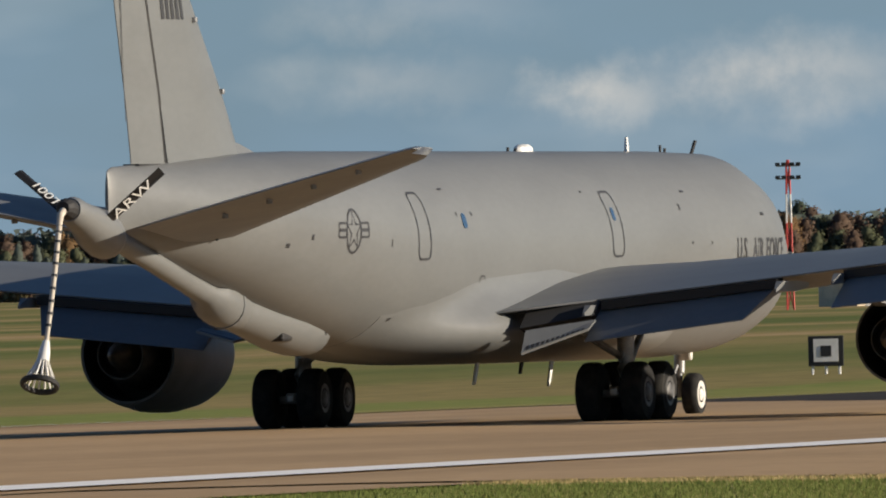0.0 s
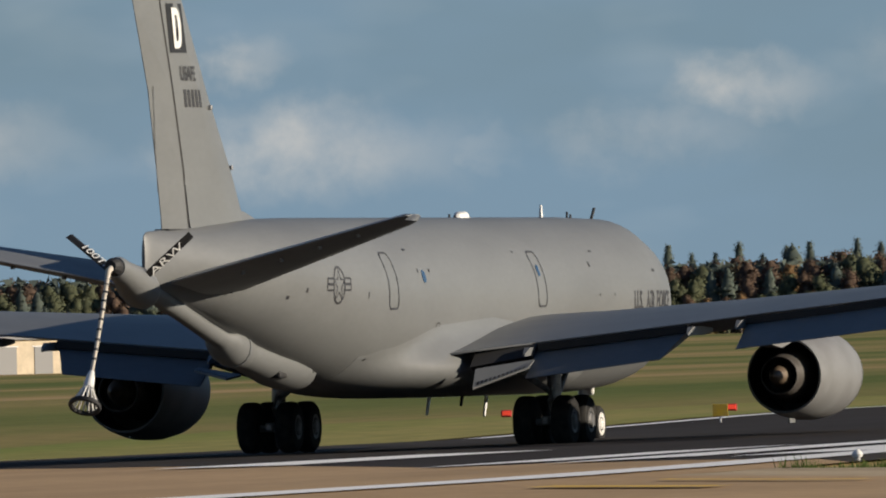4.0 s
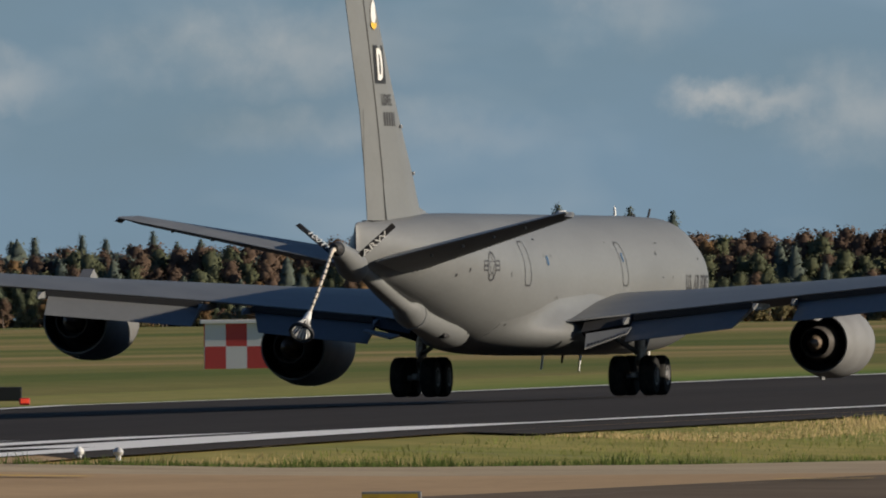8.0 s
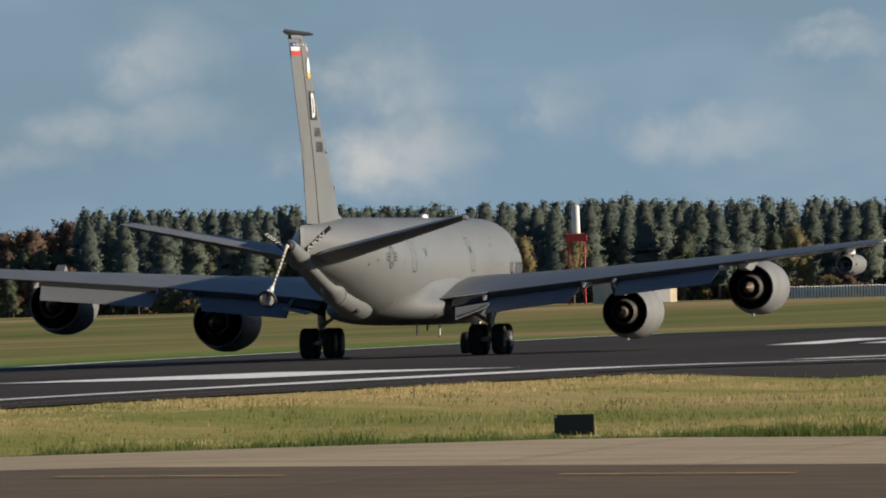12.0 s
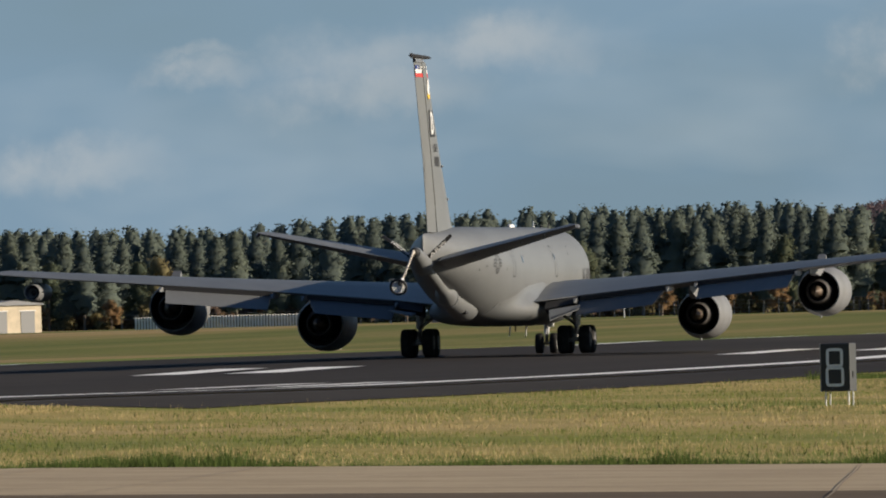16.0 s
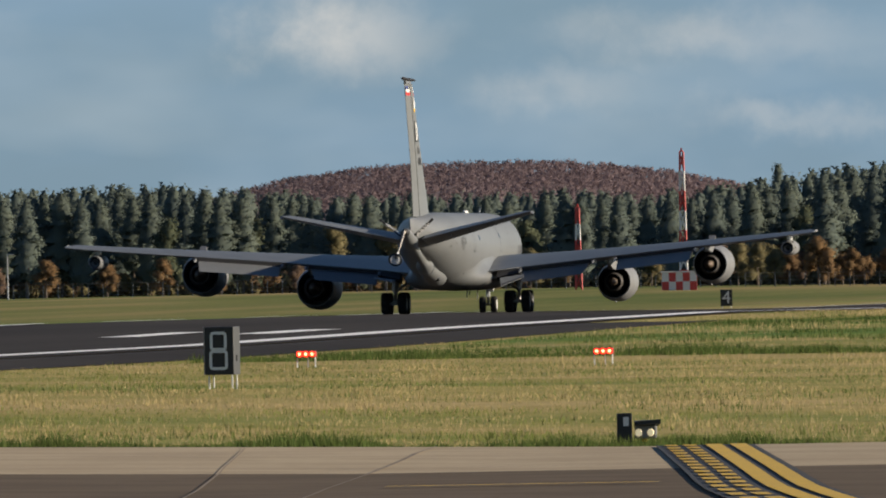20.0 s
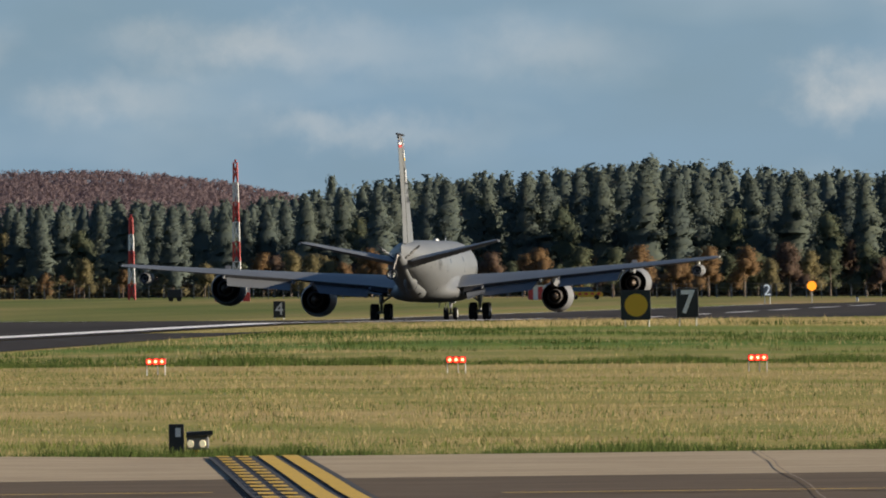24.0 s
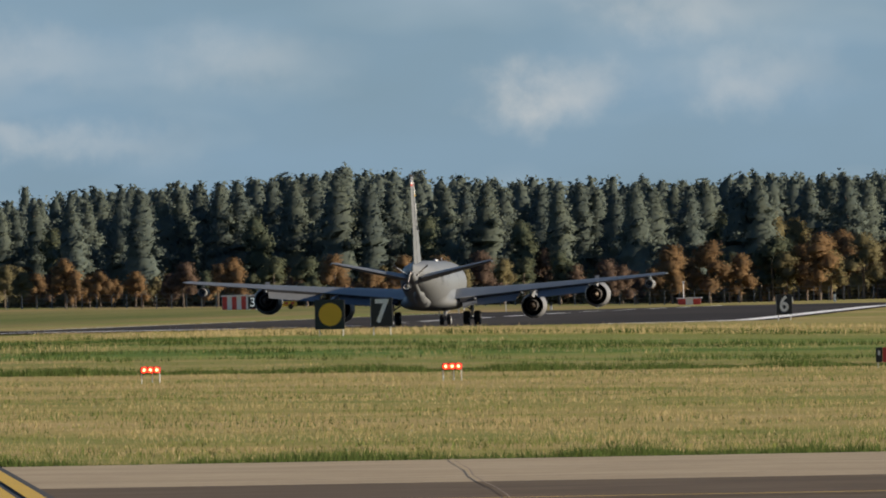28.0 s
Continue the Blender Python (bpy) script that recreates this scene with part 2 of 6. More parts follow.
CONCRETE = material("tan_concrete", (0.46, 0.32, 0.185), 0.9, spots=(0.39, 0.27, 0.155), scale=0.12, grain=0.1, grain_scale=2.5, bump=0.1, stretch=(1, 0.3, 1), spec=0.08)
TAXI = material("taxiway_concrete", (0.46, 0.37, 0.25), 0.9, spots=(0.39, 0.31, 0.21), scale=0.25, grain=0.1, grain_scale=3.0, bump=0.1, spec=0.08)
TAXI_DARK = material("taxiway_asphalt", (0.155, 0.118, 0.082), 0.9, spots=(0.125, 0.095, 0.066), scale=0.3, grain=0.12, grain_scale=3.0, bump=0.1, spec=0.08)
LINE = material("white_line_paint", (0.92, 0.91, 0.88), 0.7, spots=(0.8, 0.79, 0.76), scale=1.5, low=0.5, high=0.8, spec=0.08)


def leaf_material(name, dark, light, through_light=0.35):
    """Foliage: each leaf clump and each tree has its own tone, and light passes through the leaves."""
    m = bpy.data.materials.new(name)
    m.use_nodes = True
    nt = m.node_tree
    nt.nodes.remove(nt.nodes["Principled BSDF"])
    dif, tra, mix = (nt.nodes.new(k) for k in ("ShaderNodeBsdfDiffuse", "ShaderNodeBsdfTranslucent", "ShaderNodeMixShader"))
    mix.inputs[0].default_value = through_light
    nt.links.new(dif.outputs[0], mix.inputs[1])
    nt.links.new(tra.outputs[0], mix.inputs[2])
    nt.links.new(mix.outputs[0], nt.nodes["Material Output"].inputs["Surface"])
    geo = nt.nodes.new("ShaderNodeNewGeometry")
    oi = nt.nodes.new("ShaderNodeObjectInfo")
    mx = nt.nodes.new("ShaderNodeMath")
    mx.operation = "MULTIPLY_ADD"
    mx.inputs[1].default_value = 0.5
    sc = nt.nodes.new("ShaderNodeMath")
    sc.operation = "MULTIPLY"
    sc.inputs[1].default_value = 0.5
    nt.links.new(oi.outputs["Random"], sc.inputs[0])
    nt.links.new(geo.outputs["Random Per Island"], mx.inputs[0])
    nt.links.new(sc.outputs[0], mx.inputs[2])
    r = nt.nodes.new("ShaderNodeValToRGB")
    r.color_ramp.elements[0].position, r.color_ramp.elements[1].position = 0.1, 0.9
    r.color_ramp.elements[0].color, r.color_ramp.elements[1].color = (*dark, 1), (*light, 1)
    tc = nt.nodes.new("ShaderNodeTexCoord")
    mot = nt.nodes.new("ShaderNodeTexNoise")
    mot.inputs["Scale"].default_value, mot.inputs["Detail"].default_value = 1.6, 6.0
    nt.links.new(tc.outputs["Object"], mot.inputs["Vector"])
    blend = nt.nodes.new("ShaderNodeMath")
    blend.operation = "MULTIPLY_ADD"
    blend.inputs[1].default_value = 1.4
    nt.links.new(mot.outputs["Fac"], blend.inputs[0])
    shift = nt.nodes.new("ShaderNodeMath")
    shift.operation = "SUBTRACT"
    shift.inputs[1].default_value = 0.7
    nt.links.new(mx.outputs[0], shift.inputs[0])
    nt.links.new(shift.outputs[0], blend.inputs[2])
    nt.links.new(blend.outputs[0], r.inputs["Fac"])
    nt.links.new(r.outputs["Color"], dif.inputs["Color"])
    nt.links.new(r.outputs["Color"], tra.inputs["Color"])
    return m


PINE_LEAF = leaf_material("pine_needles", (0.15, 0.184, 0.165), (0.19, 0.218, 0.168), 0.4)
OAK_LEAF = leaf_material("green_leaves", (0.10, 0.125, 0.09), (0.16, 0.17, 0.10), 0.4)
RUST_LEAF = leaf_material("rust_autumn_leaves", (0.21, 0.14, 0.08), (0.31, 0.2, 0.1), 0.4)
BROWN_LEAF = leaf_material("brown_autumn_leaves", (0.15, 0.108, 0.085), (0.215, 0.15, 0.105), 0.4)
HEATH_LEAF = leaf_material("bare_purple_twigs", (0.24, 0.18, 0.185), (0.28, 0.21, 0.205), 0.3)
OCHRE_LEAF = leaf_material("ochre_autumn_leaves", (0.2, 0.18, 0.1), (0.28, 0.235, 0.12), 0.4)
BARK = material("pine_bark", (0.12, 0.09, 0.07), 0.9, spots=(0.2, 0.155, 0.12), scale=2.0, grain=0.2, grain_scale=8)
BLADE_GOLD = leaf_material("dry_grass_blades", (0.44, 0.35, 0.17), (0.56, 0.44, 0.225), 0.45)
BLADE_PALE = leaf_material("pale_seed_heads", (0.5, 0.39, 0.21), (0.6, 0.47, 0.27), 0.45)
BLADE_GREEN = leaf_material("green_grass_blades", (0.18, 0.21, 0.06), (0.26, 0.265, 0.09), 0.45)
BLADE_DARK = leaf_material("rank_grass_blades", (0.11, 0.155, 0.045), (0.19, 0.22, 0.07), 0.4)
FRINGE_BLADE = leaf_material("dark_fringe_grass_blades", (0.055, 0.09, 0.024), (0.11, 0.145, 0.045), 0.4)
CREAM = material("cream_render", (0.66, 0.55, 0.40), 0.8, spots=(0.55, 0.46, 0.33), scale=0.8, grain=0.06, grain_scale=4)
ROOF = material("grey_sheet_roof", (0.2, 0.2, 0.21), 0.6, grain=0.1)
HUTRED = material("hut_red_panel", (0.55, 0.06, 0.05), 0.6, grain=0.08)
HUTWHITE = material("hut_white_panel", (0.75, 0.73, 0.7), 0.6, grain=0.05)

# ---- small mesh tools ----


def part(name, bm, mat, parent=None, label="", smooth=False):
    """Links a bmesh as one mesh object under its thing."""
    me = bpy.data.meshes.new(name)
    bmesh.ops.recalc_face_normals(bm, faces=bm.faces)
    if smooth:
        for f in bm.faces:
            f.smooth = True
    bm.to_mesh(me)
    bm.free()
    for m in (mat if isinstance(mat, (list, tuple)) else (mat,)):
        me.materials.append(m)
    if smooth:
        me.set_sharp_from_angle(angle=radians(38))
    ob = new(name, me)
    ob.parent = parent
    if label:
        tagged(ob, label)
    return ob


def empty(name, m, label, category, group="", kind=""):
    ob = new(name)
    ob.matrix_world = m
    return tagged(ob, label, category, group, kind)


def loft(rings, closed=True, caps=True, bm=None):
    """Skins a list of rings of equal length."""
    bm = bm or bmesh.new()
    vs = [[bm.verts.new(p) for p in ring] for ring in rings]
    n = len(rings[0])
    for a, b in zip(vs, vs[1:]):
        for i in range(n if closed else n - 1):
            j = (i + 1) % n
            bm.faces.new((a[i], a[j], b[j], b[i]))
    if caps and closed:
        bm.faces.new(vs[0])
        bm.faces.new(list(reversed(vs[-1])))
    return bm


def box(cx, cy, cz, sx, sy, sz, bevel=0.0, bm=None, rot=None):
    own = bm is None
    bm = bm or bmesh.new()
    m = Matrix.Translation((cx, cy, cz)) @ (rot.to_4x4() if rot else Matrix.Identity(4)) @ Matrix.Diagonal((sx, sy, sz, 1))
    r = bmesh.ops.create_cube(bm, size=1.0, matrix=m)
    if bevel and own:
        bmesh.ops.bevel(bm, geom=bm.edges[:], offset=bevel, segments=2, affect="EDGES", profile=0.5)
    return bm


def tube(points, radii, sides=10, bm=None):
    """A round tube along points."""
    bm = bm or bmesh.new()
    rings = []
    pts = [Vector(p) for p in points]
    for i, p in enumerate(pts):
        d = (pts[min(i + 1, len(pts) - 1)] - pts[max(i - 1, 0)]).normalized()
        q = d.to_track_quat("Z", "Y")
        r = radii[i] if isinstance(radii, (list, tuple)) else radii
        rings.append([p + q @ Vector((r * math.cos(k * math.tau / sides), r * math.sin(k * math.tau / sides), 0)) for k in range(sides)])
    return loft(rings, bm=bm)


def spin_y(profile, cx, cz, sides=32, bm=None, squash=1.0, caps=False):
    """A body of revolution along y: profile of (y, radius)."""
    return loft([[(cx + r * math.cos(k * math.tau / sides), y, cz + squash * r * math.sin(k * math.tau / sides)) for k in range(sides)]
                 for y, r in profile], caps=caps, bm=bm)


def text_mesh(body, size, bold=0.0):
    """The flat mesh of a word: vertices and faces, centred, unit along x and z."""
    cu = bpy.data.curves.new("word", "FONT")
    cu.body, cu.size, cu.align_x, cu.align_y = body, size, "CENTER", "CENTER"
    cu.resolution_u, cu.offset = 3, bold
    ob = new("word", cu)
    dg = bpy.context.evaluated_depsgraph_get()
    me = bpy.data.meshes.new_from_object(ob.evaluated_get(dg))
    bpy.data.objects.remove(ob)
    vs = [(v.co.x, v.co.y) for v in me.vertices]
    fs = [tuple(p.vertices) for p in me.polygons]
    bpy.data.meshes.remove(me)
    bpy.data.curves.remove(cu)
    return vs, fs


def mesh_part(name, verts, faces, mat, parent=None, label="", smooth=False):
    me = bpy.data.meshes.new(name)
    me.from_pydata(verts, [], faces)
    me.materials.append(mat)
    if smooth:
        me.polygons.foreach_set("use_smooth", [True] * len(me.polygons))
    ob = new(name, me)
    ob.parent = parent
    if label:
        tagged(ob, label)
    return ob


def word(name, body, size, place, mat, parent, label="", narrow=1.0, bold=0.0):
    """Flat lettering; place(u, v) gives the point in the parent's space."""
    vs, fs = text_mesh(body, size, bold)
    return mesh_part(name, [place(u * narrow, v) for u, v in vs], fs, mat, parent, label)


# ---- the lie of the land: heights along y at several distances left of the camera ----
LAND = {
    -3000: ((-3000, 0), (400, -0.6), (3000, 3.0), (5000, 6)),
    -60: ((-3000, 0), (300, -0.6), (385, -0.5), (615, 0.0), (868, 0.6), (1200, 0.9), (2000, 1.2), (3000, 3.2), (5000, 6)),
    20: ((-3000, 0), (230, -0.5), (385, -0.47), (615, 0.15), (868, 0.8), (1200, 1.0), (2000, 1.2), (3000, 3.2), (5000, 6)),
    35: ((-3000, 0), (260, -0.45), (385, -0.45), (500, 0.0), (615, 0.22), (868, 0.9), (1200, 1.0), (2000, 1.2), (3000, 3.3), (5000, 6)),
    60: ((-3000, 0), (300, 0.0), (385, 0.02), (450, 0.2), (519, 0.3), (615, 0.38), (868, 1.3), (1000, 1.35), (1199, 1.2), (1500, 0.9), (2000, 1.2), (3000, 3.3), (5000, 6)),
    72: ((-3000, 0), (254, 0.06), (300, 0.0), (365, 0.0), (400, 0.1), (450, 0.3), (519, 0.45), (615, 0.5), (675, 0.56), (741, 0.75), (868, 1.25), (961, 1.4), (1143, 1.25), (1400, 0.85), (1730, 0.6), (2000, 1.4), (3000, 3.2), (5000, 6)),
    77: ((-3000, 0), (254, 0.07), (300, 0.05), (350, 0.08), (385, 0.35), (434, 0.58), (542, 0.70), (615, 0.58), (675, 0.63), (741, 0.79), (825, 1.1), (961, 1.43), (1143, 1.26), (1400, 0.85), (1730, 0.6), (2000, 1.45), (3000, 3.2), (5000, 6)),
    82: ((-3000, 0), (254, 0.03), (298, 0.10), (342, 0.21), (388, 0.55), (434, 0.72), (461, 0.79), (542, 0.88), (615, 0.75), (675, 0.77),
         (741, 0.86), (825, 1.13), (961, 1.46), (1143, 1.27), (1400, 0.85), (1730, 0.6), (2000, 1.5), (2500, 1.9), (3450, 2.6), (5000, 6)),
    97: ((-3000, 0), (375, 0.06), (425, 0.3), (460, 0.5), (500, 0.85), (520, 0.90), (565, 0.90), (600, 0.74), (660, 0.73), (741, 0.82), (829, 1.2), (877, 1.35), (936, 1.5),
         (1059, 1.53), (1155, 1.4), (1294, 1.12), (1406, 0.95), (1647, 0.72), (2000, 1.45), (2500, 1.9), (3450, 2.6), (5000, 6)),
    112: ((-3000, 0), (375, 0.06), (425, 0.08), (460, 0.24), (520, 0.48), (576, 0.58), (660, 0.75), (760, 0.9), (829, 1.28),
          (877, 1.44), (936, 1.58), (1059, 1.6), (1155, 1.48), (1294, 1.23), (1406, 1.04), (1647, 0.8), (2000, 1.45), (2500, 1.9), (3450, 2.6), (5000, 6)),
    142: ((-3000, -0.3), (440, -0.27), (560, -0.3), (607, 0.2), (665, 0.35), (726, 0.6), (795, 0.85), (939, 1.25), (1169, 1.32), (1425, 1.35), (1700, 0.9),
          (2153, 1.3), (2824, 1.96), (3450, 2.57), (5000, 6)),
    260: ((-3000, -0.4), (560, -0.4), (800, 0.5), (1200, 1.0), (1700, 1.1), (2400, 3.0), (3000, 3.6), (5000, 6)),
    1200: ((-3000, -0.5), (600, -0.5), (1500, 0.8), (2400, 2.6), (3000, 3.4), (5000, 6)),
    5000: ((-3000, 0), (600, 0), (3000, 4), (5000, 6)),
}
LAND_U = sorted(LAND)


def land(x, y):
    u = -x
    cols = [float(np.interp(y, [p[0] for p in LAND[k]], [p[1] for p in LAND[k]])) for k in LAND_U]
    return float(np.interp(u, LAND_U, cols))


YS = sorted({*range(-4800, -200, 400), *range(-200, 240, 40), *range(240, 1000, 12), *range(1000, 2200, 30), *range(2200, 4900, 150)})
XS = sorted({*range(-112, -82, 2), -83, -82.85, -82.05, -97, -63, -72, -77, -79, -75, *range(-4900, -400, 300), *range(-400, -160, 30), *range(-160, 20, 6), *range(20, 200, 30), *range(200, 4900, 300), -82, -142, -60, -35})


def sheet(name, xs, ys, lift, mat, label, category="ground", kind="structure", parent=None):
    """A sheet that follows the land."""
    vs = [(x, y, land(x, y) + lift) for y in ys for x in xs]
    n = len(xs)
    fs = [(j * n + i, j * n + i + 1, (j + 1) * n + i + 1, (j + 1) * n + i) for j in range(len(ys) - 1) for i in range(n - 1)]
    ob = mesh_part(name, vs, fs, mat, parent, smooth=True)
    return tagged(ob, label, category, kind=kind) if not parent else ob


def span(lo, hi, grid):
    return sorted({lo, hi, *[g for g in grid if lo < g < hi]})


GOLD_STOPS = [(0.36, (0.24, 0.245, 0.075)), (0.5, (0.33, 0.285, 0.10)), (0.6, (0.41, 0.32, 0.14)), (0.72, (0.45, 0.345, 0.165))]
GREEN_STOPS = [(0.36, (0.11, 0.18, 0.04)), (0.46, (0.17, 0.23, 0.058)), (0.55, (0.25, 0.25, 0.082)), (0.66, (0.35, 0.29, 0.12))]


def grass_material(name, scale, stretch, stops=GOLD_STOPS):
    m = bpy.data.materials.new(name)
    m.use_nodes = True
    nt = m.node_tree
    b = nt.nodes["Principled BSDF"]
    b.inputs["Roughness"].default_value = 0.95
    b.inputs["Specular IOR Level"].default_value = 0.05
    co = nt.nodes.new("ShaderNodeTexCoord")

    def noise_at(scale, stretch, detail=5.0):
        mp = nt.nodes.new("ShaderNodeMapping")
        mp.inputs["Scale"].default_value = stretch
        nt.links.new(co.outputs["Object"], mp.inputs["Vector"])
        n = nt.nodes.new("ShaderNodeTexNoise")
        n.inputs["Scale"].default_value, n.inputs["Detail"].default_value = scale, detail
        nt.links.new(mp.outputs["Vector"], n.inputs["Vector"])
        return n.outputs["Fac"]

    def ramp(fac, stops):
        r = nt.nodes.new("ShaderNodeValToRGB")
        while len(r.color_ramp.elements) < len(stops):
            r.color_ramp.elements.new(0.5)
        for e, (p, c) in zip(r.color_ramp.elements, stops):
            e.position, e.color = p, (*c, 1)
        nt.links.new(fac, r.inputs["Fac"])
        return r.outputs["Color"]
    base = ramp(noise_at(scale, stretch), stops)
    fine = ramp(noise_at(0.9, (1, 0.5, 1)), [(0.3, (0.8, 0.82, 0.78)), (0.7, (1.15, 1.13, 1.1))])
    mix = nt.nodes.new("ShaderNodeMix")
    mix.data_type, mix.blend_type = "RGBA", "MULTIPLY"
    mix.inputs[0].default_value = 1.0
    nt.links.new(base, mix.inputs[6])
    nt.links.new(fine, mix.inputs[7])
    nt.links.new(mix.outputs[2], b.inputs["Base Color"])
    return m


GRASS = grass_material("meadow_grass", 0.045, (0.12, 1.0, 1))
FAR_GRASS = grass_material("far_meadow_grass", 0.03, (1.0, 0.05, 1), [(0.36, (0.12, 0.15, 0.045)), (0.48, (0.19, 0.19, 0.065)), (0.58, (0.29, 0.23, 0.10)), (0.68, (0.4, 0.29, 0.15))])


def land_v(x, y):
    """Heights for many points at once."""
    cols = np.array([np.interp(y, [p[0] for p in LAND[k]], [p[1] for p in LAND[k]]) for k in LAND_U])
    us = np.array(LAND_U, float)
    u = np.clip(-x, us[0], us[-1] - 1e-6)
    i = np.clip(np.searchsorted(us, u, side="right") - 1, 0, len(us) - 2)
    f = (u - us[i]) / (us[i + 1] - us[i])
    n = np.arange(len(u))
    return cols[i, n] * (1 - f) + cols[i + 1, n] * f


sheet("ground", XS, YS, 0.0, GRASS, "airfield meadow of dry golden and green grass")

sheet("far_meadow", span(-4800, -143, XS), span(470, 4600, YS), 0.03, FAR_GRASS, "far airfield meadow of olive and golden grass", "meadow")
sheet("runway_verge", span(-157, -143, XS), span(-150, 2300, YS), 0.045, grass_material("mown_verge_grass", 0.03, (1.0, 0.06, 1), GREEN_STOPS), "strip of mown green grass beside the runway", "meadow")
sheet("green_meadow", span(-73.5, 60, XS), span(664, 862, YS), 0.02, grass_material("green_meadow_grass", 0.035, (0.3, 0.9, 1), GREEN_STOPS), "band of greener grass across the meadow", "meadow")
# runway, 61 m wide; its tan concrete end meets the asphalt along a slanting joint
RX = span(-142.5, -81.0, XS)
sheet("runway_apron", span(-81, -75, XS), span(-150, 256, YS), 0.03, CONCRETE, "tan concrete beside the runway's end", "pavement")
sheet("runway_end_pavement", span(-142.5, -81, XS), span(-150, 470, YS), 0.045, CONCRETE, "tan concrete pavement at the runway's end", "pavement")


def runway_sheet():
    vs, fs = [], []
    ys = span(352, 2300, YS)
    for y in ys:
        for x in RX:
            yy = max(y, 354 + (-x - 82) * 2.1) if y < 470 else y
            vs.append((x, yy, land(x, yy) + 0.05))
    n = len(RX)
    fs = [(j * n + i, j * n + i + 1, (j + 1) * n + i + 1, (j + 1) * n + i) for j in range(len(ys) - 1) for i in range(n - 1)
          if vs[(j + 1) * n + i][1] - vs[j * n + i][1] > 0.01 or vs[(j + 1) * n + i + 1][1] - vs[j * n + i + 1][1] > 0.01]
    return tagged(mesh_part("runway", vs, fs, ASPHALT, smooth=True), "dark asphalt runway with white edge lines", "runway", kind="structure")


runway_sheet()
# the taxiway crosses towards the runway
EDGE_U, EDGE_Y = (-100, 0, 58, 65, 71.6, 75, 81.0), (385, 385, 386, 376, 364, 352, 346)


def edge_y(x):
    """Where the taxiway's pavement ends in grass; it curves round into the runway."""
    return np.interp(-x, EDGE_U, EDGE_Y)


def shoulder():
    xs = span(-81.0, 60, sorted({*XS, -58, -65, -71.6, -75, -68, -62, -78}))
    vs = []
    for k in range(7):
        for x in xs:
            y = 338 + (float(edge_y(x)) - 338) * k / 6
            vs.append((x, y, land(x, y) + 0.05))
    n = len(xs)
    fs = [(j * n + i, j * n + i + 1, (j + 1) * n + i + 1, (j + 1) * n + i) for j in range(6) for i in range(n - 1)]
    tagged(mesh_part("taxiway_shoulder", vs, fs, TAXI, smooth=True), "pale concrete shoulder of the taxiway", "taxiway", kind="structure")


shoulder()
sheet("runway_shoulder", span(-81.0, -74.5, XS), span(524, 872, YS), 0.022, ASPHALT, "dark asphalt shoulder of the runway", "pavement")
sheet("runway_edge_strip", span(-81.0, -79.7, XS), span(386, 524, YS), 0.045, ASPHALT, "dark asphalt edge of the runway", "pavement")
sheet("taxiway_entry", span(-81.0, -63.0, XS), span(256, 338, YS), 0.05, CONCRETE, "tan concrete where the taxiway meets the runway", "taxiway")
sheet("taxiway", span(-63.0, 60, XS), span(256, 338, YS), 0.05, TAXI_DARK, "brown worn taxiway surface", "taxiway")

sheet("taxiway_near_lane", span(-38.0, 60, XS), span(222, 256, YS), 0.05, TAXI_DARK, "brown worn taxiway surface", "taxiway")


def stripe(name, x0, x1, y0, y1, mat, label, parent=None, lift=0.075):
    return sheet(name, span(x0, x1, XS), span(y0, y1, YS), lift, mat, label, "marking", "structure", parent)


stripe("runway_edge_line", -83.85, -82.05, 200, 2300, LINE, "white painted runway edge line", lift=0.072)
stripe("runway_edge_line", -141.6, -140.7, 200, 2300, LINE, "white painted far runway edge line")

# touchdown markings on the near half, and centre dashes
for x0, x1, y0, y1 in ((-86.5, -83.6, 366, 405), (-91.5, -88.5, 372, 402), (-96.5, -93.5, 382, 402), (-106.0, -103.0, 398, 420)):
    stripe("threshold_bar", x0, x1, y0, y1, LINE, "white painted threshold bar")
stripe("aiming_marking", -96.0, -89.1, 520, 565, LINE, "broad white aiming point marking")
for x0, x1, y0, y1 in ((-111.2, -109.2, 764, 788), (-107.4, -105.2, 762, 786), (-90.3, -88.8, 624, 656), (-86.7, -85.2, 622, 648), (-94.0, -92.4, 806, 832), (-89.4, -87.6, 812, 838)):
    stripe("touchdown_bar", x0, x1, y0, y1, LINE, "white painted touchdown bar")
for y in range(900, 2260, 61):
    stripe("centre_dash", -112.4, -111.4, y, y + 36, LINE, "white painted centre line dash")
for x0, x1, y0, y1 in ((-58.3, -54.6, 321.6, 322.2), (-62.6, -61.0, 321.6, 322.2), (-50.2, -46.4, 321.6, 322.2), (-32.0, -27.8, 311.6, 312.2), (-43.0, -39.0, 317.6, 318.2), (-23.0, -12.0, 306.6, 307.2)):
    stripe("taxi_line", x0, x1, y0, y1, YELLOW, "faded yellow taxiway line", lift=0.085)
stripe("lead_off_line", -79.5, -76.5, 322, 324, YELLOW, "curved yellow lead-off line", lift=0.085)
stripe("lead_off_line", -79.5, -76.0, 331, 332, YELLOW, "curved yellow lead-off line", lift=0.085)

# ---- the tanker aircraft; its own space: x right, y forward, z up, wheels on z = 0.15 ----
plane = empty("tanker_aircraft", Matrix.Identity(4), "grey four-engined military tanker jet rolling on the runway", "airplane")

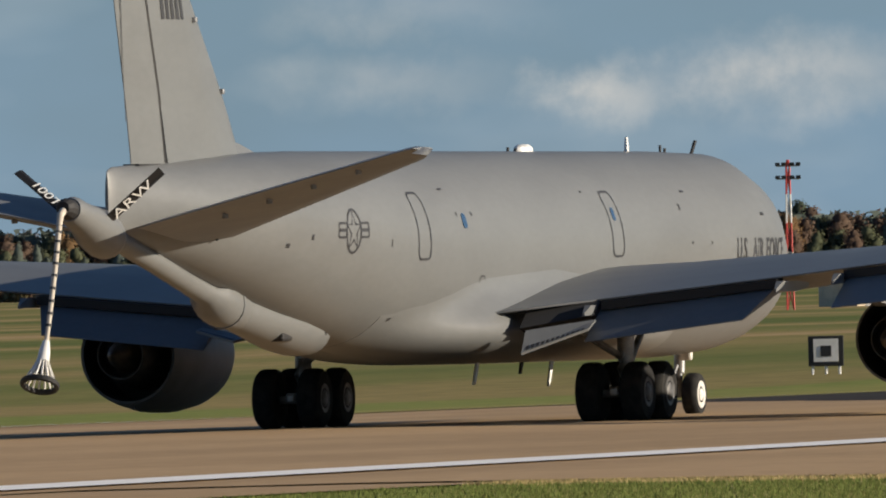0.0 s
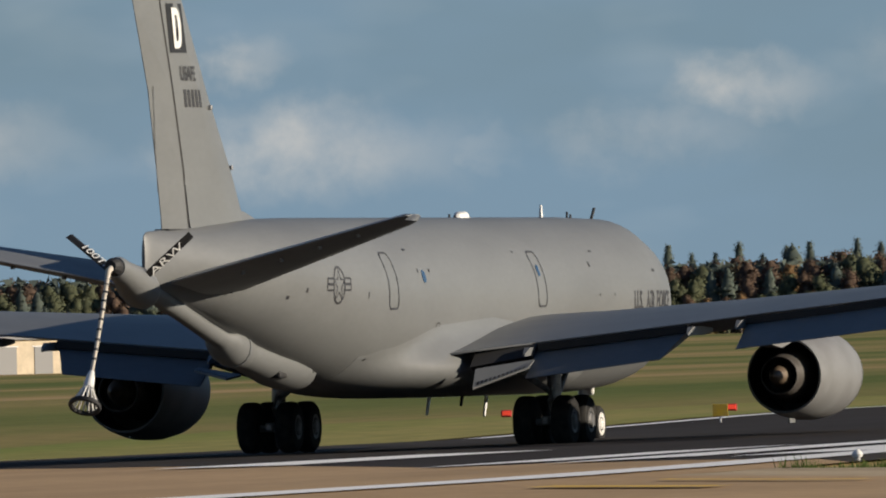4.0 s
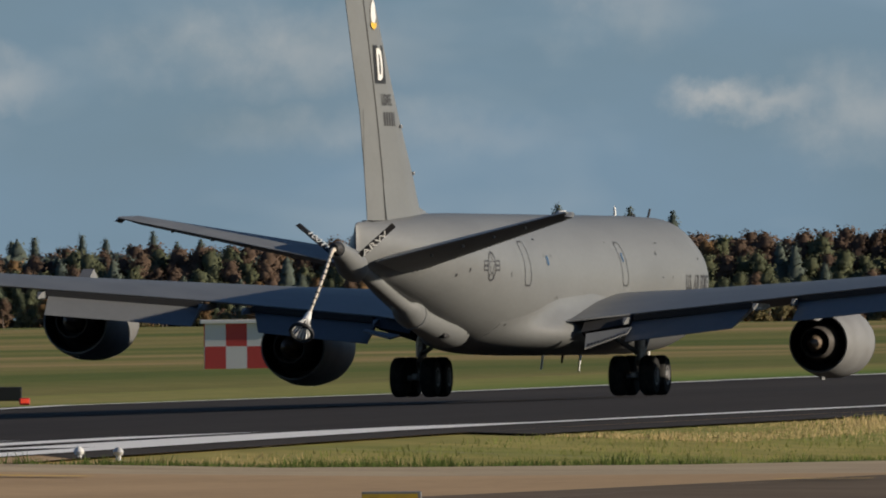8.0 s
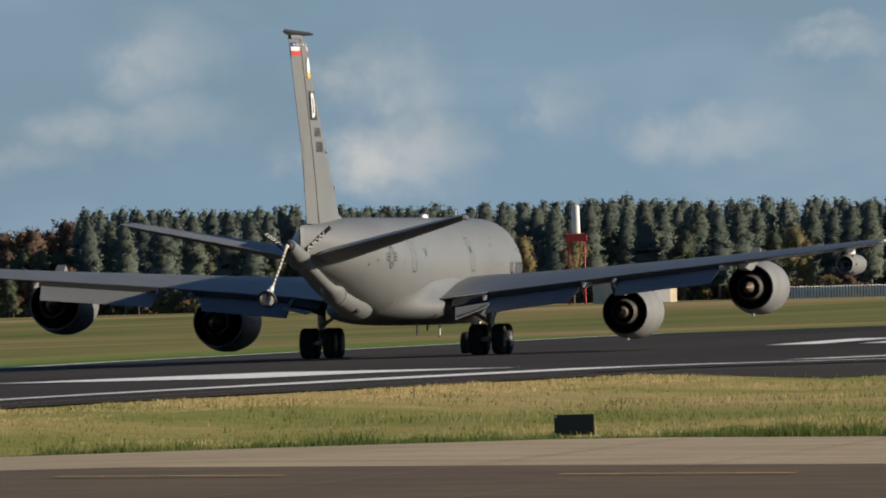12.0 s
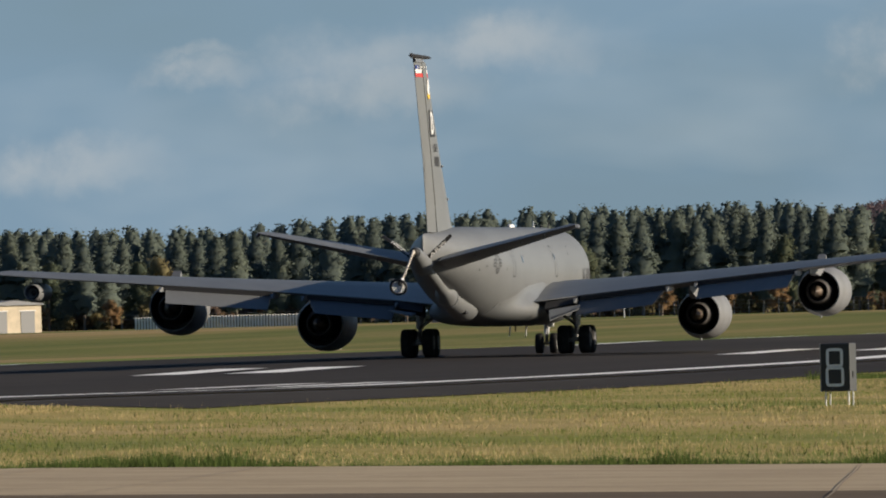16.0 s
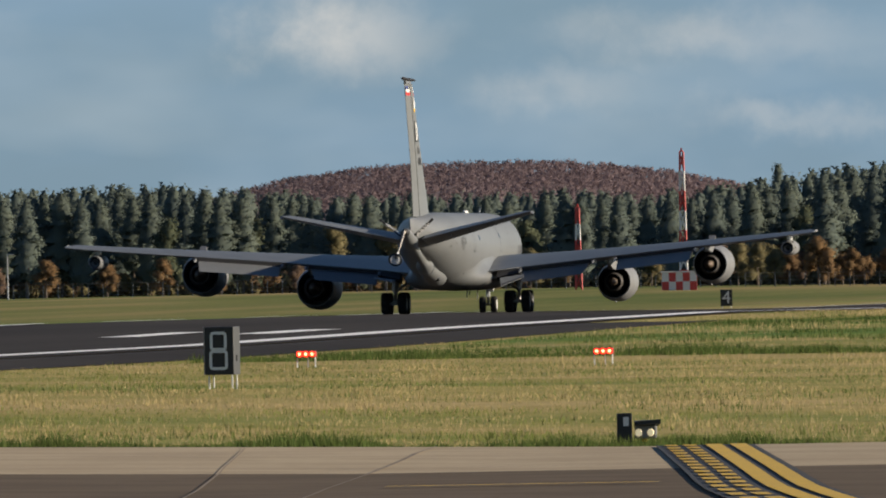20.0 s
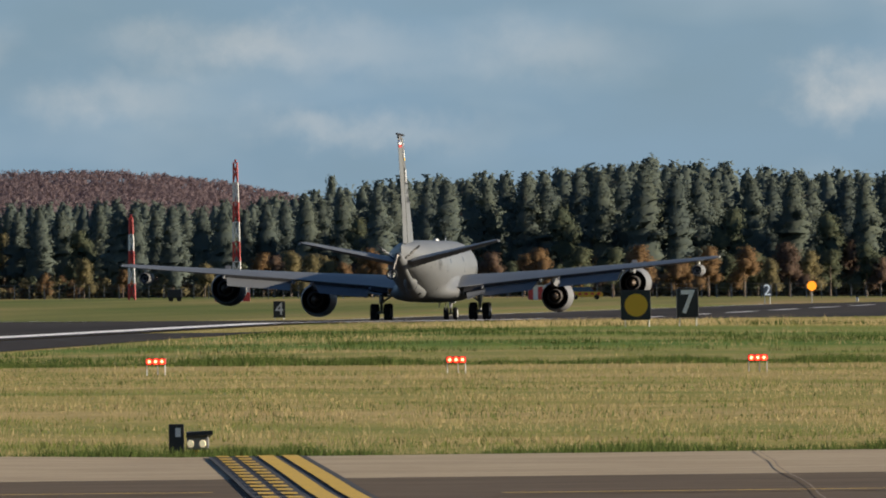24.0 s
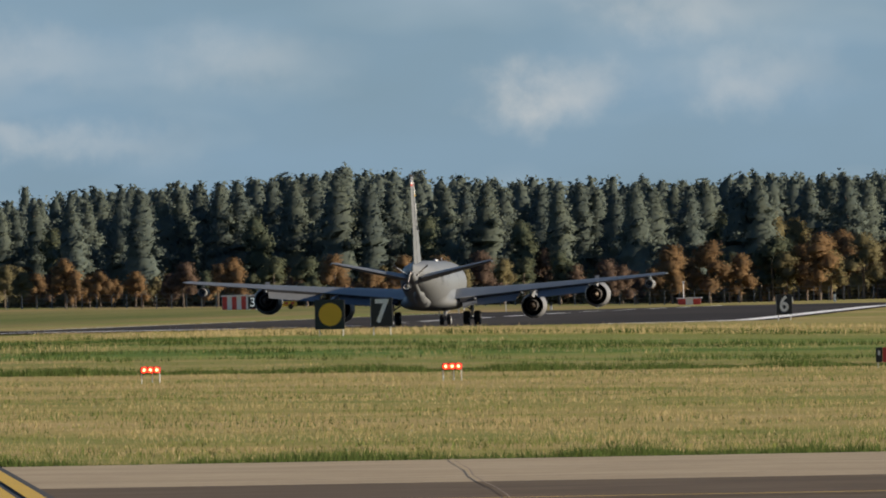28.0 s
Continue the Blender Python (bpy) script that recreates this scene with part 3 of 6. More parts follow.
FUS = ((19.6, 2.75, 2.85, 0.03), (19.2, 2.45, 3.15, 0.38), (18.5, 2.05, 3.8, 0.84), (17.5, 1.76, 4.52, 1.24), (16.3, 1.56, 5.06, 1.55), (15.0, 1.43, 5.32, 1.72),
       (13.5, 1.36, 5.34, 1.8), (12.0, 1.33, 5.36, 1.83), (6.0, 1.33, 5.36, 1.83), (0.0, 1.33, 5.36, 1.83), (-4.7, 1.35, 5.36, 1.83), (-7.0, 1.45, 5.36, 1.83),
       (-9.0, 1.65, 5.36, 1.81), (-11.0, 1.93, 5.36, 1.76), (-13.0, 2.27, 5.34, 1.65), (-15.0, 2.65, 5.3, 1.47), (-17.0, 3.05, 5.22, 1.2), (-19.0, 3.45, 5.13, 0.8),
       (-20.5, 3.72, 5.1, 0.36), (-21.3, 3.88, 5.07, 0.13), (-21.5, 3.95, 5.02, 0.06), (-21.56, 4.0, 4.96, 0.02))
FY = [s[0] for s in reversed(FUS)]


def fus_at(y):
    zb, zt, w = (float(np.interp(y, FY, [s[k] for s in reversed(FUS)])) for k in (1, 2, 3))
    return zb, zt, w, zb + (zt - zb) * 0.54


def fus_x(y, z):
    """Half width of the fuselage at (y, z)."""
    zb, zt, w, zc = fus_at(y)
    s = (z - zc) / ((zt - zc) if z > zc else (zc - zb))
    return w * math.sqrt(max(0.0, 1 - min(1.0, abs(s)) ** 2.0))


def fus_ring(y, n=44):
    zb, zt, w, zc = fus_at(y)
    out = []
    for k in range(n):
        a = k * math.tau / n
        s = math.sin(a)
        out.append((w * math.cos(a), y, zc + ((zt - zc) if s > 0 else (zc - zb)) * s))
    return out


fus_ys = sorted({s[0] for s in FUS} | {float(v) for v in np.arange(-21, 19, 1.0)}, reverse=True)
fuselage = part("fuselage", loft([fus_ring(y) for y in fus_ys]), PAINT, plane, "smooth grey painted fuselage", smooth=True)


def skin(y, z, off=0.008, side=1):
    return (side * (fus_x(y, z) + off), y, z)


def ribbon(name, pts, width, mat, parent, closed=True, off=0.008, side=1, label=""):
    """A thin painted line on the fuselage side through (y, z) points."""
    n = len(pts)
    ins, outs = [], []
    for i, (y, z) in enumerate(pts):
        y0, z0 = pts[(i - 1) % n] if closed or i else pts[i]
        y1, z1 = pts[(i + 1) % n] if closed or i < n - 1 else pts[i]
        d = Vector((y1 - y0, z1 - z0)).normalized() * width / 2
        ins.append(skin(y - d.y, z + d.x, off, side))
        outs.append(skin(y + d.y, z - d.x, off, side))
    m = n if closed else n - 1
    fs = [(i, (i + 1) % n, n + (i + 1) % n, n + i) for i in range(m)]
    return mesh_part(name, ins + outs, fs, mat, parent, label)


def rounded(cy, cz, hw, hh, r, lean=0.0, k=5):
    pts = []
    for sx, sz, a0 in ((1, 1, 0), (-1, 1, 90), (-1, -1, 180), (1, -1, 270)):
        for i in range(k):
            a = radians(a0 + 90 * i / (k - 1))
            z = cz + sz * (hh - r) + r * math.sin(a)
            pts.append((cy + sx * (hw - r) + r * math.cos(a) - lean * (z - cz), z))
    out = []
    for (y0, z0), (y1, z1) in zip(pts, pts[1:] + pts[:1]):
        steps = max(1, int(abs(z1 - z0) / 0.12))
        out += [(y0 + (y1 - y0) * j / steps, z0 + (z1 - z0) * j / steps) for j in range(steps)]
    return out


def patch(name, pts, mat, parent, off=0.008, side=1, label=""):
    cy, cz = sum(p[0] for p in pts) / len(pts), sum(p[1] for p in pts) / len(pts)
    n = len(pts)
    return mesh_part(name, [skin(y, z, off, side) for y, z in pts] + [skin(cy, cz, off + 0.004, side)], [(i, (i + 1) % n, n) for i in range(n)], mat, parent, label)


for cy, name in ((-8.3, "aft_hatch_outline"), (4.05, "forward_hatch_outline")):
    ribbon(name, rounded(cy, 3.93, 0.36, 0.62, 0.16), 0.045, STENCIL, plane, label="dark outline of an emergency hatch")
for side in (1, -1):
    patch("hatch_window", rounded(4.02, 4.12, 0.10, 0.13, 0.08), GLASS, plane, side=side)
    patch("cabin_window", rounded(-5.67, 4.02, 0.13, 0.14, 0.09), GLASS, plane, side=side)
ribbon("hatch_seam", rounded(-4.6, 2.85, 0.14, 0.13, 0.06), 0.025, STENCIL, plane)
for y, z, w, h in ((-10.2, 3.62, 0.02, 0.07), (-6.3, 4.62, 0.12, 0.02), (-5.1, 4.15, 0.025, 0.04), (-6.05, 4.15, 0.025, 0.04), (9.3, 4.55, 0.12, 0.02), (8.6, 4.25, 0.05, 0.06),
                   (9.0, 3.55, 0.03, 0.03), (10.3, 3.55, 0.03, 0.03), (14.3, 4.1, 0.12, 0.03), (2.6, 4.55, 0.04, 0.02), (-14.2, 3.75, 0.05, 0.05), (-15.2, 3.6, 0.07, 0.04), (-8.9, 2.2, 0.1, 0.03)):
    patch("access_panel", [(y - w, z - h), (y + w, z - h), (y + w, z + h), (y - w, z + h)], STENCIL, plane)
ins = -12.25, 3.85
ribbon("insignia_circle", [(ins[0] + 0.37 * math.cos(a), ins[1] + 0.40 * math.sin(a)) for a in np.linspace(0, math.tau, 28, endpoint=False)], 0.05, STENCIL, plane)
ribbon("insignia_star", [(ins[0] + (0.36, 0.15)[i % 2] * math.sin(i * math.pi / 5), ins[1] + (0.38, 0.16)[i % 2] * math.cos(i * math.pi / 5)) for i in range(10)], 0.04, STENCIL, plane)
for s in (1, -1):
    ribbon("insignia_bar", rounded(ins[0] + s * 0.56, ins[1] + 0.02, 0.21, 0.13, 0.02, k=2), 0.045, STENCIL, plane)
    ribbon("insignia_bar_stripe", [(ins[0] + s * 0.4, ins[1] + 0.02), (ins[0] + s * 0.72, ins[1] + 0.02)], 0.06, STENCIL, plane, closed=False)
for body, y in (("U.S.", 12.45), ("AIR", 13.6), ("FORCE", 15.1)):
    word("service_lettering", body, 0.62, lambda u, v, y=y: skin(y + u, 3.38 + v), STENCIL, plane, "dark stencilled service lettering", narrow=0.88, bold=0.012)
# roof aerials and beacon
part("roof_beacon_fairing", loft([[(0.16 * math.cos(a) * k, 3.9 + 0.42 * math.sin(a) * k, 5.34 + h) for a in np.linspace(0, math.tau, 16, endpoint=False)] for k, h in ((1, 0), (0.9, 0.1), (0.55, 0.15))]), WHITE, plane, "white roof fairing", smooth=True)
part("whip_aerial", loft([[(sx * 0.03 * k, 10.73 + sy * 0.07 * k, z) for sx, sy in ((1, 1), (-1, 1), (-1, -1), (1, -1))] for k, z in ((1.2, 5.25), (0.6, 5.64))]), WHITE, plane, "white blade aerial")
part("roof_aerial", loft([[(sx * 0.02, 15.0 + 1.1 * (z - 5.2) + sy * 0.06, z) for sx, sy in ((1, 1), (-1, 1), (-1, -1), (1, -1))] for z in (5.2, 5.58)]), BLACK, plane, "black blade aerial")
for y, h in ((2.9, 0.07), (13.3, 0.06), (13.0, 0.12), (3.4, 0.05)):
    part("small_aerial", box(0, y, 5.34 + h / 2, 0.03, 0.09, h + 0.05), BLACK, plane)
for y, l in ((-1.2, 0.42), (3.6, 0.5)):
    part("belly_drain_mast", loft([[(0.6 + sx * 0.02, y - 0.35 * k + sy * (0.1 - 0.05 * k), 1.5 - (0.15 + l) * k) for sx, sy in ((1, 1), (-1, 1), (-1, -1), (1, -1))] for k in (0, 1)]), WHITE, plane)
part("belly_aerial", loft([[(0.3 + sx * 0.02, 2.6 - 0.2 * k + sy * (0.1 - 0.05 * k), 1.45 - 0.35 * k) for sx, sy in ((1, 1), (-1, 1), (-1, -1), (1, -1))] for k in (0, 1)]), BLACK, plane)
part("belly_beacon", spin_y(((-10.9, 0.0), (-10.8, 0.1), (-10.6, 0.1), (-10.5, 0.0)), 0.5, 2.0, 10), BLACK, plane)

# wing and fairing
AIRFOIL = ((0.0, 0.0), (0.012, 0.22), (0.05, 0.40), (0.15, 0.56), (0.35, 0.60), (0.6, 0.44), (0.85, 0.17), (1.0, 0.02), (1.0, -0.02), (0.85, -0.10), (0.6, -0.30), (0.35, -0.42), (0.15, -0.38), (0.05, -0.26), (0.012, -0.13))
# x, leading edge y, trailing edge y, trailing edge z, thickness
WING = ((1.0, 7.9, -4.9, 2.12, 1.25), (2.2, 7.0, -4.7, 2.3, 1.15), (3.7, 5.85, -3.55, 2.48, 0.98), (7.6, 2.85, -3.75, 2.86, 0.72), (9.0, 1.8, -4.15, 3.0, 0.63), (13.0, -1.28, -5.75, 3.35, 0.47), (17.15, -4.72, -7.85, 3.72, 0.34), (18.95, -6.2, -8.8, 3.9, 0.26), (19.35, -7.0, -9.0, 3.95, 0.1))


def wing_at(x):
    return [float(np.interp(x, [w[0] for w in WING], [w[k] for w in WING])) for k in (1, 2, 3, 4)]


def wing_ring(x, side):
    le, te, z, t = wing_at(x)
    c = le - te
    return [(side * x, le - f * c, z + c * 0.03 * (1 - f) + t * h * 0.85) for f, h in AIRFOIL]


def flap(name, x0, x1, drop, aft, side, mat=WINGPAINT, lift=0.0, parent=None, over=0.25, cut=0.0):
    """A lowered flap panel behind the wing's trailing edge."""
    rings = []
    for x in (x0, x1):
        le, te, z, t = wing_at(x)
        y, z = te + over, z - 0.02 + lift
        d = Vector((-aft - over, -drop)).normalized()
        nrm = Vector((-d.y, d.x)) * 0.5
        ln = math.hypot(aft + over, drop)
        prof = ((0, 0.0), (0.12, 0.16), (0.4, 0.14), (1.0, 0.012), (1.0, -0.012), (0.4, -0.10), (0.1, -0.12))
        rings.append([(side * (x - cut * f * (x == x1)), y + d.x * ln * f + nrm.x * h, z + d.y * ln * f + nrm.y * h) for f, h in prof])
    return part(name, loft(rings), mat, parent or plane, smooth=True)


for side in (1, -1):
    wing = part("wing", loft([wing_ring(x, side) for x in (1.0, 2.2, 3.0, 3.7, 5.5, 7.6, 9.0, 11.0, 13.0, 15.0, 17.15, 18.95, 19.35)]), WINGPAINT, plane, "swept grey wing with dark trailing edge", smooth=True)
    flap("inboard_flap", 3.75, 7.35, 0.68, 1.1, side, lift=-0.09, cut=0.45)
    # paler paint than the inboard flap, so the sunlit look is partly in the colour
    flap("outboard_flap", 8.75, 12.85, 0.64, 1.2, side, PAINT, lift=-0.08, cut=0.2)
    # drooped fillet flap beside the root, with a row of slots along its edge
    fa, fb, fc, fd = (Vector((side * x, y, z)) for x, y, z in ((2.7, -4.95, 1.92), (3.88, -4.3, 2.1), (3.86, -4.75, 1.93), (2.83, -5.7, 1.5)))
    if side < 0:
        # the far side's flap hangs less
        fd.z, fc.z = 1.84, 2.05
    fn = (fb - fa).cross(fd - fa).normalized() * 0.025
    part("fillet_flap", loft([[p + fn for p in (fa, fb, fc, fd)], [p - fn for p in (fa, fb, fc, fd)]]), PAINT, plane, "grey fillet flap with dark slots")
    fo = fn.normalized() * (0.03 if fn.y < 0 else -0.03)
    for i in range(12):
        u = 0.06 + i * 0.075
        e0, e1 = fa.lerp(fb, u), fd.lerp(fc, u)
        e2, e3 = fa.lerp(fb, u + 0.045), fd.lerp(fc, u + 0.045)
        q = [e0.lerp(e1, 0.76) + fo, e2.lerp(e3, 0.76) + fo, e2.lerp(e3, 0.95) + fo, e0.lerp(e1, 0.95) + fo]
        mesh_part("flap_slot", q, [(0, 1, 2, 3)], BLACK, plane)
    # solid black block stands in for the shade inside the flap well
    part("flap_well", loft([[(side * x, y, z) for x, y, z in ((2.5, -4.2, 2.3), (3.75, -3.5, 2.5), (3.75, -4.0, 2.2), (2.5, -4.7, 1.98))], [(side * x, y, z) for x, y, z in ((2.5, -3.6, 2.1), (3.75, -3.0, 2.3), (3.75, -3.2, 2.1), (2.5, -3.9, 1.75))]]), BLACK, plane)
    # black strip painted in for the shade of the hinge gap, and flap track fairings
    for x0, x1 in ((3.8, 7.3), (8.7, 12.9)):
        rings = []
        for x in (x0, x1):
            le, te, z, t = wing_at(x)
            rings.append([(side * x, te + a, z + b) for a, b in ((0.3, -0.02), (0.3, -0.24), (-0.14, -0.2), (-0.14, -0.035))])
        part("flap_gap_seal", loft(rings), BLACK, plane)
    for x in (3.65, 7.45, 8.65, 12.95):
        le, te, z, t = wing_at(x)
        part("flap_track_fairing", loft([[(side * x + sx * 0.07 * k, te + dy, z - 0.06 + sz * 0.1 * k - dz) for sx, sz in ((1, 1), (-1, 1), (-1, -1), (1, -1))] for dy, k, dz in ((1.4, 0.4, 0.1), (0.4, 1.0, 0.12), (-0.45, 0.9, 0.12), (-0.75, 0.3, 0.2))]), PAINT, plane)
    # aileron outline seam and wing tip light
    part("wing_tip_light", box(side * 19.35, -7.6, 4.02, 0.08, 0.5, 0.08, 0.02), WHITE, plane)
    # wing root fairing: the lower flank swells out smoothly round the wing root
    rings = []
    for y in (9.6, 8.5, 7.0, 5.0, 3.0, 0.0, -2.0, -3.5, -4.5, -5.3, -6.0, -6.7, -7.4, -8.1, -8.8, -9.4):
        zb, zt, w, zc = fus_at(y)
        swell = float(np.interp(y, (-9.4, -8.8, -8.1, -7.4, -6.7, -6.0, -5.3, -4.5, -3.5, 0, 5, 8.5, 9.6), (0, 0.05, 0.17, 0.36, 0.58, 0.79, 0.97, 1.1, 1.2, 1.28, 1.1, 0.4, 0)))
        top = float(np.interp(y, (-9.4, -7.0, -4.5, 0, 9.6), (2.3, 2.55, 2.95, 3.1, 2.6)))
        ring = []
        for k in range(20):
            s = (k / 19) ** 1.6
            z = zb - 0.012 + (top - zb + 0.012) * s
            g = math.sin(math.pi * s ** 0.45) if s < 0.214 else math.cos((s - 0.214) / 0.786 * math.pi / 2) ** 2
            ring.append((side * (fus_x(y, max(z, zb + 0.001)) + swell * g - (0.01 if k == 19 else -0.004)), y, z))
        rings.append([*ring, (side * 0.2, y, top - 0.1), (0.0, y, zb + 0.3), (0.0, y, zb - 0.012)])
    part("wing_root_fairing", loft(rings), PAINT, plane, "smooth grey wing root fairing", smooth=True)

# engines on pylons


def engine(x, y, z, side):
    cx = side * x
    k = 0.9 if side > 0 else 1.0

    def turned(profile, sides):
        return spin_y([(yy, r * k) for yy, r in profile], cx, z, sides)

    cowl = part("engine_nacelle", turned(((y + 4.1, 0.86), (y + 4.25, 0.92), (y + 4.2, 1.0), (y + 3.8, 1.08), (y + 3.0, 1.14), (y + 2.0, 1.13), (y + 1.1, 1.03), (y + 0.62, 0.95), (y + 0.62, 0.90), (y + 1.2, 0.93), (y + 2.0, 0.9)), 36), NACELLE, plane, "round pale grey engine nacelle", smooth=True)
    part("intake_lip", turned(((y + 3.9, 0.80), (y + 4.12, 0.84), (y + 4.27, 0.92), (y + 4.2, 1.01), (y + 4.1, 1.03)), 36), STEEL, cowl, smooth=True)
    # near-black faces and linings put the engine's inner shade into their colour
    part("fan_face", turned(((y + 3.3, 0.86), (y + 3.32, 0.25), (y + 3.7, 0.02)), 24), NEAR_BLACK, cowl)
    part("fan_duct_back", turned(((y + 1.9, 0.91), (y + 1.9, 0.5)), 36), NEAR_BLACK, cowl)
    part("duct_lining", turned(((y + 0.64, 0.895), (y + 1.9, 0.895)), 36), NEAR_BLACK, cowl, smooth=True)
    part("core_cowl", turned(((y + 1.9, 0.70), (y + 1.1, 0.66), (y + 0.45, 0.52), (y + 0.15, 0.47), (y + 0.15, 0.44), (y + 0.5, 0.44)), 30), CORE, cowl, "heat-stained exhaust cowl", smooth=True)
    part("exhaust_plug", turned(((y + 0.9, 0.43), (y + 0.5, 0.33), (y + 0.1, 0.24), (y - 0.3, 0.10), (y - 0.42, 0.0)), 20), TITAN, cowl, smooth=True)
    part("exhaust_ring", turned(((y + 0.6, 0.44), (y + 0.6, 0.3)), 24), NEAR_BLACK, cowl)
    le, te, wz, t = wing_at(x)
    wz += 0.1
    rings = []
    for yy, z0, z1, w in ((y + 3.2, z + 1.08, z + 1.22, 0.05), (y + 2.2, z + 1.0, z + 1.5, 0.16), (y + 1.0, z + 0.8, wz - 0.12, 0.2), (y - 0.2, z + 0.62, wz - 0.1, 0.19), (y - 1.2, z + 0.72, wz - 0.1, 0.12), (y - 2.2, wz - 0.35, wz - 0.08, 0.03)):
        rings.append([(cx - w, yy, z0), (cx + w, yy, z0), (cx + w, yy, max(z1, z0 + 0.1)), (cx - w, yy, max(z1, z0 + 0.1))])
    part("engine_pylon", loft(rings), NACELLE, plane)
    part("nacelle_strake", box(cx, y + 1.2, z - 1.02, 0.04, 0.5, 0.1), PAINT, cowl)


for side in (1, -1):
    engine(7.85, 1.75 if side > 0 else 2.6, 1.62, side)
    engine(13.22 if side > 0 else 13.35, -1.75 if side > 0 else -1.2, 2.42, side)
    # refuelling pod under the wing tip
    le, te, z, t = wing_at(17.9)
    px, py, pz = side * 17.9, -6.9, z - 0.62
    pod = part("refuelling_pod", spin_y(((py + 2.9, 0.02), (py + 2.6, 0.2), (py + 1.9, 0.34), (py + 0.6, 0.40), (py - 0.4, 0.40), (py - 1.0, 0.36), (py - 1.15, 0.30), (py - 1.1, 0.27), (py - 0.7, 0.26)), px, pz, 24), NACELLE, plane, "pale hose-and-drogue refuelling pod", smooth=True)
    part("pod_inner", spin_y(((py - 0.75, 0.27), (py - 0.7, 0.05)), px, pz, 18), NEAR_BLACK, pod)
    part("pod_drogue", spin_y(((py - 1.05, 0.2), (py - 0.75, 0.1)), px, pz - 0.03, 14), STEEL, pod)
    for k in range(7):
        a = k * math.tau / 7
        part("pod_vent", box(px + 0.375 * math.cos(a), py - 0.85, pz + 0.375 * math.sin(a), 0.07, 0.09, 0.07), BLACK, pod)
    part("pod_pylon", loft([[(px - 0.05, py + 1.2, pz + 0.3), (px + 0.05, py + 1.2, pz + 0.3), (px + 0.05, py - 0.5, pz + 0.3), (px - 0.05, py - 0.5, pz + 0.3)], [(px - 0.06, py + 0.9, z + 0.1), (px + 0.06, py + 0.9, z + 0.1), (px + 0.06, py - 0.9, z + 0.05), (px - 0.06, py - 0.9, z + 0.05)]]), HUB, plane)

# tailplane
STAB = ((0.6, -16.3, -21.7, 3.88, 0.5), (1.3, -16.9, -21.8, 4.05, 0.45), (6.0, -21.45, -23.35, 5.12, 0.2), (6.35, -22.2, -23.4, 5.2, 0.06))
for side in (1, -1):
    rings = []
    for x, le, te, z, t in STAB:
        rings.append([(side * x, le - f * (le - te), z + 0.05 + 1.2 * t * h + (f - 0.6) * (le - te) * 0.018) for f, h in AIRFOIL])
    stab = part("tailplane", loft(rings), PAINT_DARK, plane, "upswept tailplane with a dark underside", smooth=True)
    for x in (2.0, 3.0, 4.0, 5.0):
        le, te, z, t = (float(np.interp(x, [r[0] for r in STAB], [r[k] for r in STAB])) for k in (1, 2, 3, 4))
        y = le - 0.74 * (le - te)
        part("hinge_fairing", box(side * x, y, z - 0.02 * t, 0.05, 0.22, 0.5 * t, 0.01), PAINT_DARK, stab)
    part("tailplane_seal", box(side * (fus_x(-18.05, 3.86) + 0.02), -18.05, 3.86, 0.03, 0.07, 0.3), BLACK, plane)
    part("tailplane_tip", loft([[(side * (6.35 + dx), -22.2 - dy * 0.55, 5.2 + 0.06 * k), (side * (6.35 + dx), -22.8, 5.22 + 0.09 * k), (side * (6.35 + dx), -23.4 + dy * 0.3, 5.14 + 0.03 * k), (side * (6.35 + dx), -22.8, 5.15 - 0.07 * k)] for dx, dy, k in ((-0.02, 0, 0.8), (0.06, 0.3, 0.6), (0.1, 0.8, 0.2))]), WINGPAINT, plane, smooth=True)

# fin and rudder
FIN = ((5.0, -13.3, -18.5, -20.15, 0.46), (5.35, -13.85, -18.6, -20.2, 0.42), (6.4, -14.75, -18.88, -20.45, 0.38), (8.1, -16.5, -19.45, -20.95, 0.32), (10.0, -18.25, -20.22, -21.95, 0.26), (11.85, -19.8, -21.05, -22.85, 0.2))


def fin_ring(z, a, b, t0, t1):
    return [(0, a, z), (t0 * 0.35, a - 0.12 * (a - b), z), (t0 / 2, a - 0.45 * (a - b), z), (t1 / 2, b, z), (-t1 / 2, b, z), (-t0 / 2, a - 0.45 * (a - b), z), (-t0 * 0.35, a - 0.12 * (a - b), z)]


part("fin", loft([fin_ring(z, le, h, t, t * 0.8) for z, le, h, te, t in FIN]), PAINT, plane, "tall grey fin", smooth=True)
part("rudder", loft([[(t * 0.36, h - 0.04, z), (0.008, te, z), (-0.008, te, z), (-t * 0.36, h - 0.04, z)] for z, le, h, te, t in ((5.09, -13.5, -18.53, -20.16, 0.43), *FIN[1:])]), PAINT, plane, "grey rudder with trim tab")
part("dorsal_fillet", loft([[(0.02, -12.9, 5.2), (-0.02, -12.9, 5.2), (0, -12.9, 5.34)], [(0.14, -13.8, 5.2), (-0.14, -13.8, 5.2), (0, -13.8, 5.5)], [(0.2, -15.2, 5.2), (-0.2, -15.2, 5.2), (0, -15.2, 5.6)]]), PAINT, plane)
part("fin_tip_cap", loft([[(0.1 * k, y, z), (0, y, z + 0.1 * k), (-0.1 * k, y, z), (0, y, z - 0.1 * k)] for y, z, k in ((-17.9, 12.06, 0.2), (-18.6, 12.07, 0.6), (-20.5, 12.07, 0.9), (-22.8, 12.09, 1.0), (-23.5, 12.12, 1.0), (-23.75, 12.12, 0.4))]), NEAR_BLACK, plane, "dark aerial probe on the fin tip")
